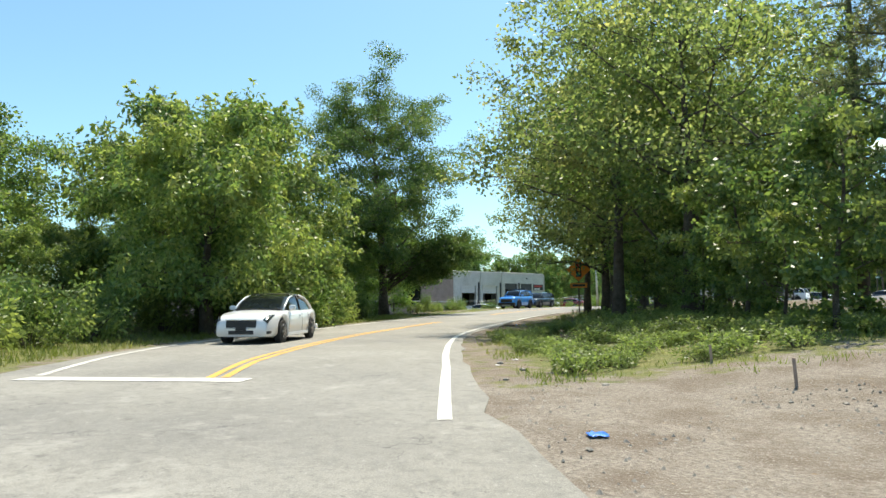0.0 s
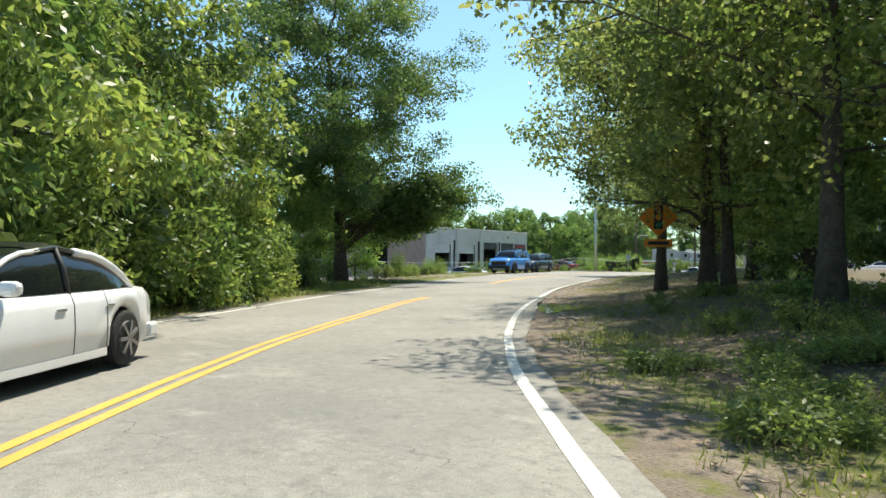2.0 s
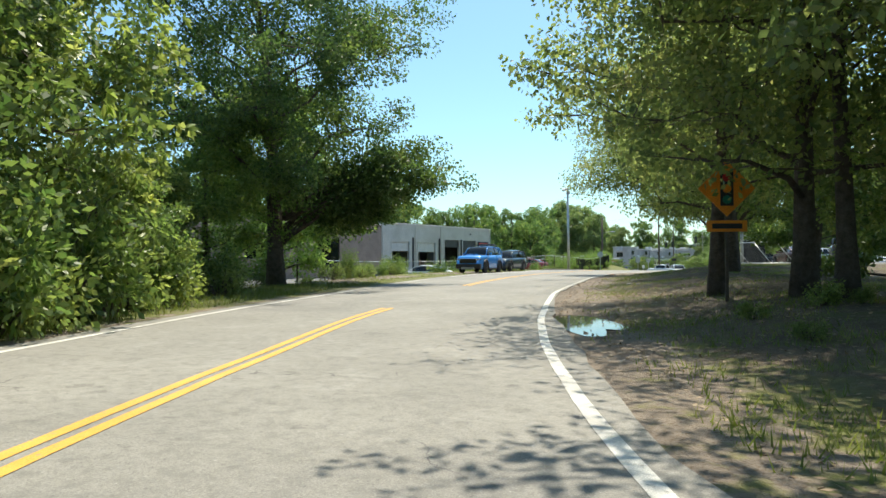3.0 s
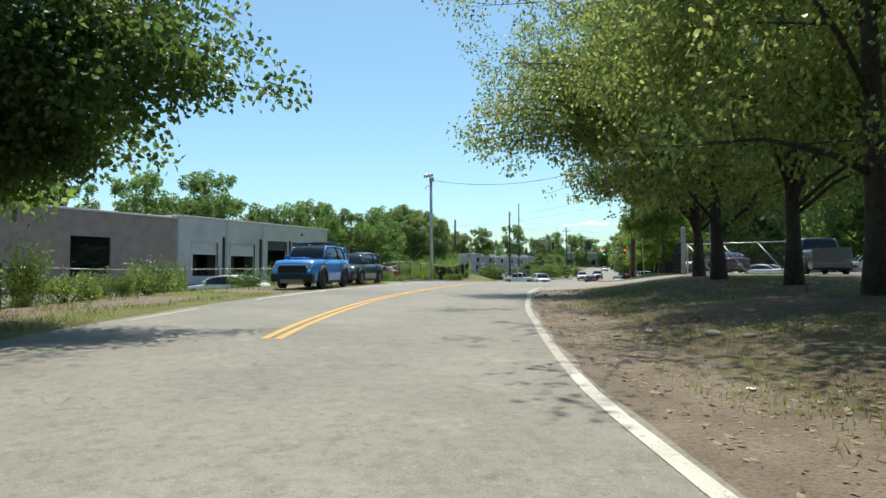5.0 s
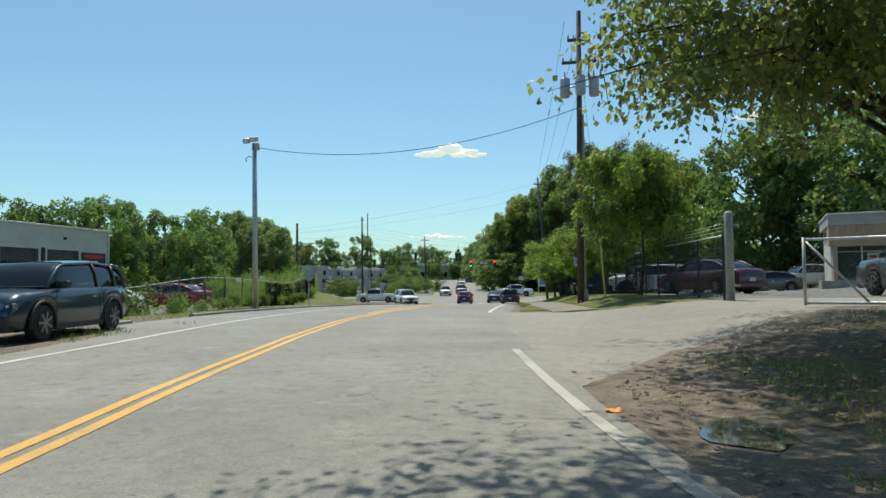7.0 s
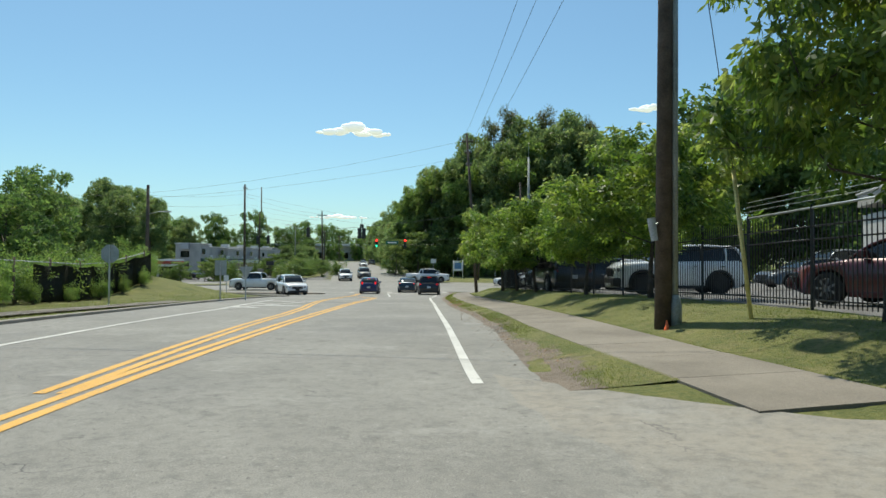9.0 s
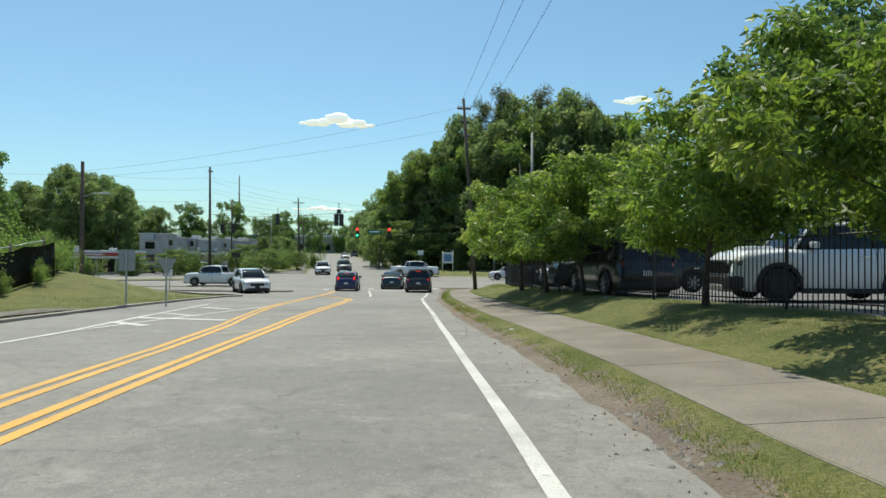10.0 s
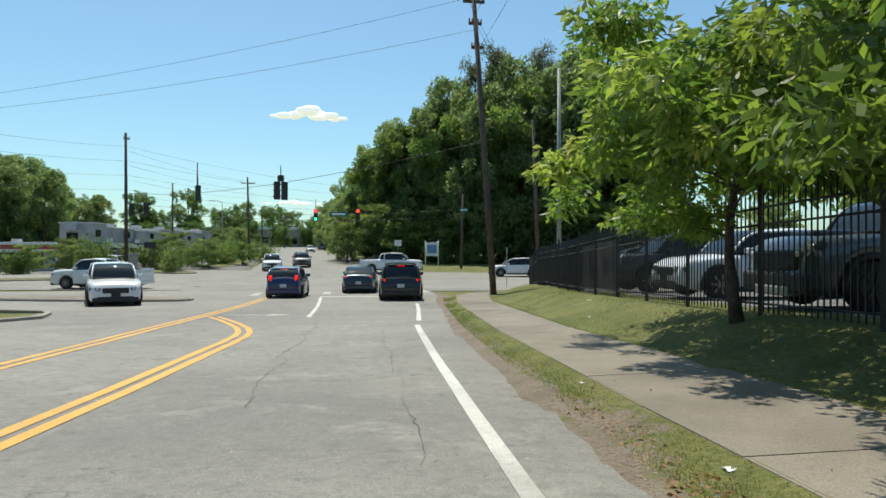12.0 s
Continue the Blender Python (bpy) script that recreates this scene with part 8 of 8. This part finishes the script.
def stones(name, label, n, s0, s1, o0, o1, r0, r1, seed):
    rng = np.random.default_rng(seed)
    v, f = [], []
    for _ in range(n):
        s, o, r = rng.uniform(s0, s1), rng.uniform(o0, o1), rng.uniform(r0, r1)
        p = at(s, o, 0.0)
        b = len(v)
        sc = rng.uniform(0.6, 1.3, 3)
        for d in ((1, 0, 0), (0, 1, 0), (-1, 0, 0), (0, -1, 0), (0, 0, 0.8), (0, 0, -0.6)):
            v.append((p.x + d[0] * r * sc[0], p.y + d[1] * r * sc[1], p.z + d[2] * r * sc[2] + r * 0.15))
        for i in range(4):
            f.append((b + i, b + (i + 1) % 4, b + 4))
            f.append((b + (i + 1) % 4, b + i, b + 5))
    return tagged(part(name, mesh_of(name, v, f, M_STONE), None), label, "gravel", kind="stuff")


stones("gravel", "loose gravel and stones on the bare verge", 4200, -5, 10, 1.3, 9, 0.006, 0.03, 91)
stones("gravel", "broken asphalt crumbs along the road edge", 500, 86, 120, 1.45, 2.2, 0.01, 0.035, 92)
stones("gravel", "lumps of broken asphalt at the crumbling road edge", 60, 91.0, 92.7, 1.75, 2.15, 0.015, 0.05, 94)
scatter_leaves("fallen_leaves", "rust-brown leaves and pine straw drifted on the verge", 1100, 108.6, 112.4, 1.6, 2.9, 0.075, M_RUSTLEAF, 84, "leaf litter")
scatter_leaves("fallen_leaves", "rust-brown leaf drift on the worn verge", 1700, 104.5, 109.6, 1.55, 2.6, 0.075, M_RUSTLEAF, 86, "leaf litter")
scatter_leaves("fallen_leaves", "rust-brown leaves along the crumbling road edge", 1500, 86, 108, 1.7, 2.7, 0.065, M_RUSTLEAF, 85, "leaf litter")
stones("gravel", "small stones on the dirt shoulder", 500, 34, 72, 2.0, 5.0, 0.01, 0.035, 93)


def rock(s, o, r, seed):
    rng = np.random.default_rng(seed)
    bm = bmesh.new()
    bmesh.ops.create_icosphere(bm, subdivisions=2, radius=r)
    for v in bm.verts:
        v.co *= 0.8 + 0.35 * noise.noise(v.co * (2 / r) + Vector((seed, 0, 0)))
        v.co.z *= 0.55
    p = at(s, o, r * 0.2)
    ob = part("rock", bm, M_STONE, None, smooth=True)
    ob.matrix_world = pose(p.x, p.y, p.z, 0, 0, rng.uniform(0, 360))
    tagged(ob, "pale broken stone lying on the dirt verge", "rock", "stones on the verge")


for k, (s, o, r) in enumerate([(54.5, 2.9, 0.09), (51.5, 3.0, 0.08), (51.8, 3.6, 0.1), (50.8, 4.3, 0.14), (50.2, 4.6, 0.12), (58.5, 3.4, 0.07), (12.5, 2.0, 0.08), (11.2, 2.2, 0.07), (9.8, 1.7, 0.06), (8.9, 2.9, 0.08)]):
    rock(s, o, r, 10 + k)


def scrap(s, o, size, material, label, seed):
    """A crumpled sheet of litter."""
    bm = bmesh.new()
    bmesh.ops.create_grid(bm, x_segments=6, y_segments=5, size=size / 2)
    for v in bm.verts:
        v.co.z = 0.25 * size * abs(noise.noise(v.co * (5 / size) + Vector((seed, 3, 0))))
        v.co.x += 0.12 * size * noise.noise(v.co * (4 / size) + Vector((0, seed, 0)))
    bmesh.ops.solidify(bm, geom=list(bm.faces), thickness=0.003)
    ob = part("litter", bm, material, None, smooth=True)
    p = at(s, o, 0.02)
    ob.matrix_world = pose(p.x, p.y, p.z, 0, 0, seed * 47)
    tagged(ob, label, "litter")


scrap(5.74, 1.82, 0.17, M_BLUEBAG, "crumpled blue plastic bag on the gravel", 1)
for k, (s, o) in enumerate([(112.4, 1.9), (121.5, 4.6), (115.0, 4.9), (119.0, 3.9), (109.5, 1.95), (104.5, 5.4), (124.5, 2.2), (100.5, 2.3)]):
    scrap(s, o, 0.06 + 0.02 * (k % 3), M_SIGNWHITE, "white paper scrap lying on the grass", 2 + k)
scrap(65.6, 1.72, 0.14, M_SIGNORANGE, "orange scrap lying at the road edge", 21)
for k, (s, o) in enumerate([(12.0, 1.9), (13.2, 2.4), (60.5, 3.1), (56.2, 4.4), (47.0, 3.2)]):
    scrap(s, o, 0.09, M_SIGNWHITE, "pale paper scrap lying on the dirt", 30 + k)

M_WATER = bpy.data.materials.new("puddle_water")
M_WATER.use_nodes = True
_w = M_WATER.node_tree.nodes["Principled BSDF"]
_w.inputs["Base Color"].default_value = (0.13, 0.11, 0.09, 1)
_w.inputs["Roughness"].default_value = 0.03
_w.inputs["IOR"].default_value = 1.33


def puddle(s, o, a, b, level, seed):
    """A shallow pool lying in the dirt."""
    vs, fs = [], []
    n = 28
    c = at(s, o)
    c.z = level
    vs.append(tuple(c))
    for k in range(n):
        t = 2 * math.pi * k / n
        r = 0.75 + 0.45 * noise.noise((math.cos(t) * 1.3, math.sin(t) * 1.3, seed))
        q = at(s + math.cos(t) * a * r, o + math.sin(t) * b * r, 0.0)
        vs.append((q.x, q.y, c.z))
    fs = [(0, 1 + k, 1 + (k + 1) % n) for k in range(n)]
    tagged(part("puddle", mesh_of("puddle", vs, fs, M_WATER), None), "still rain puddle reflecting the sky on the verge", "puddle", kind="structure")


for k, (ps, po, pa, pb, pz) in enumerate(POOLS):
    puddle(ps, po, pa * (1.3, 0.55)[k], pb * (1.35, 0.62)[k], pz + (0.014, -0.022)[k], 1 + k)


# cracks and seams in the asphalt
def crack(pts, width, seed, label="dark crack running through the asphalt"):
    rng = np.random.default_rng(seed)
    v, f = [], []
    fine = []
    for (s0, o0), (s1, o1) in zip(pts, pts[1:]):
        n = max(2, int(math.hypot(s1 - s0, o1 - o0) / 0.12))
        for k in range(n):
            fine.append((s0 + (s1 - s0) * k / n + rng.normal() * 0.012, o0 + (o1 - o0) * k / n + 0.22 * noise.noise((s0 + k * 0.05, seed, 1.0)) + 0.05 * noise.noise((s0 + k * 0.6, seed, 3.0)) + rng.normal() * 0.012))
    for i, (s, o) in enumerate(fine):
        j = min(i + 1, len(fine) - 1)
        h = max(0, j - 1)
        ds, do = fine[j][0] - fine[h][0], fine[j][1] - fine[h][1]
        L = math.hypot(ds, do) or 1
        w = width * rng.choice([0.12, 0.35, 0.6, 0.9]) / 2
        v += [at(s - do / L * w, o + ds / L * w, 0.0195, False), at(s + do / L * w, o - ds / L * w, 0.0195, False)]
    f = [(2 * i, 2 * i + 1, 2 * i + 3, 2 * i + 2) for i in range(len(fine) - 1)]
    tagged(part("asphalt_crack", mesh_of("asphalt_crack", v, f, M_CRACK), None), label, "crack", kind="structure")


crack([(112.0, -1.35), (115.5, -1.6), (119, -1.8), (124, -1.9), (128, -2.1)], 0.018, 1)
crack([(110, 0.2), (114, 0.0), (119, -0.2), (123, -0.1)], 0.013, 2)
crack([(89.6, -5.5), (89.4, -2.5), (89.9, 0.2), (89.6, 1.6)], 0.018, 3)
crack([(98.2, 0.9), (100, 1.35), (103, 1.5), (107, 1.45)], 0.02, 6)


def arrow(s, o, flip=1):
    """A worn turn arrow on the lane."""
    pts = [(0, -0.9), (0.18, -0.9), (0.18, 0.35), (0.45, 0.35), (0.09, 1.0), (-0.27, 0.35), (0, 0.35)]
    vs = [at(s + x * 1.6, o + y * flip, 0.0215, False) for x, y in pts]
    tagged(part("lane_arrow", mesh_of("lane_arrow", vs, [(0, 1, 2, 3, 4, 5, 6)], M_WORN), None), "worn white turn arrow on the lane", "road marking", kind="structure")


arrow(125.6, -4.1)
for a_, b_ in (((106.0, -4.4), (107.0, -3.25)), ((109.7, -4.7), (110.8, -3.1)), ((100.6, -3.75), (101.4, -3.1))):
    bar("old_marking", a_, b_, 0.14, M_FAINT, "ghost of an old painted hatch line", 0.0185)
for k in range(6):
    bar("crosswalk_bar", (140.2 + 0.5 * k, -7.0 + 1.8 * k), (143.2 + 0.5 * k, -7.1 + 1.8 * k), 0.4, M_WORN, "worn white crossing bar")

# summer clouds far off
M_CLOUD = bpy.data.materials.new("cloud")
M_CLOUD.use_nodes = True
_c = M_CLOUD.node_tree.nodes["Principled BSDF"]
_c.inputs["Base Color"].default_value = (0.9, 0.9, 0.9, 1)
_c.inputs["Roughness"].default_value = 1.0
# emission puts sunlit white into the clouds, which would be backlit grey
_c.inputs["Emission Color"].default_value = (0.9, 0.95, 1.0, 1)
_c.inputs["Emission Strength"].default_value = 0.55


def cloud(az, el, dist, w, h, seed):
    rng = np.random.default_rng(seed)
    a = radians(az)
    c = Vector((-40 + dist * math.sin(a), 70 + dist * math.cos(a), dist * math.tan(radians(el))))
    bm = bmesh.new()
    for k in range(22):
        q = rng.uniform(-1, 1)
        r = h * rng.uniform(0.25, 0.6) * (1.1 - 0.7 * abs(q))
        m = Matrix.Translation((q * w / 2, rng.uniform(-1, 1) * h, rng.uniform(0, 0.5) * h * (1 - abs(q)))) @ Matrix.Diagonal((1.9, 1.2, 0.75, 1))
        new_v = bmesh.ops.create_icosphere(bm, subdivisions=3, radius=r, matrix=m)["verts"]
        for v in new_v:
            v.co += Vector(v.co).normalized() * r * 0.35 * noise.noise(v.co * (1.5 / h))
    ob = part("cloud", bm, M_CLOUD, None, smooth=True)
    ob.matrix_world = pose(c.x, c.y, c.z, 0, 0, -az)
    tagged(ob, "small white fair-weather cloud", "cloud", kind="structure")


cloud(-11.3, 11.0, 2200, 235, 34, 1)
cloud(-12.4, 3.9, 2400, 200, 16, 2)
cloud(13.6, 12.7, 2300, 110, 22, 3)
cloud(15.5, 11.0, 2300, 70, 18, 4)


# survey stakes in the gravel
for s0, o0, h in ((7.55, 4.73, 0.34), (9.93, 4.86, 0.30)):
    p = at(s0, o0)
    st_ = tagged(part("wooden_stake", boxed(-0.02, 0.02, -0.012, 0.012, -0.1, h, bevel=0.004), M_REDBRICK, None), "short weathered wooden stake in the gravel", "stake", "stakes in the gravel")
    st_.matrix_world = pose(p.x, p.y, p.z, 4, -3, 20)
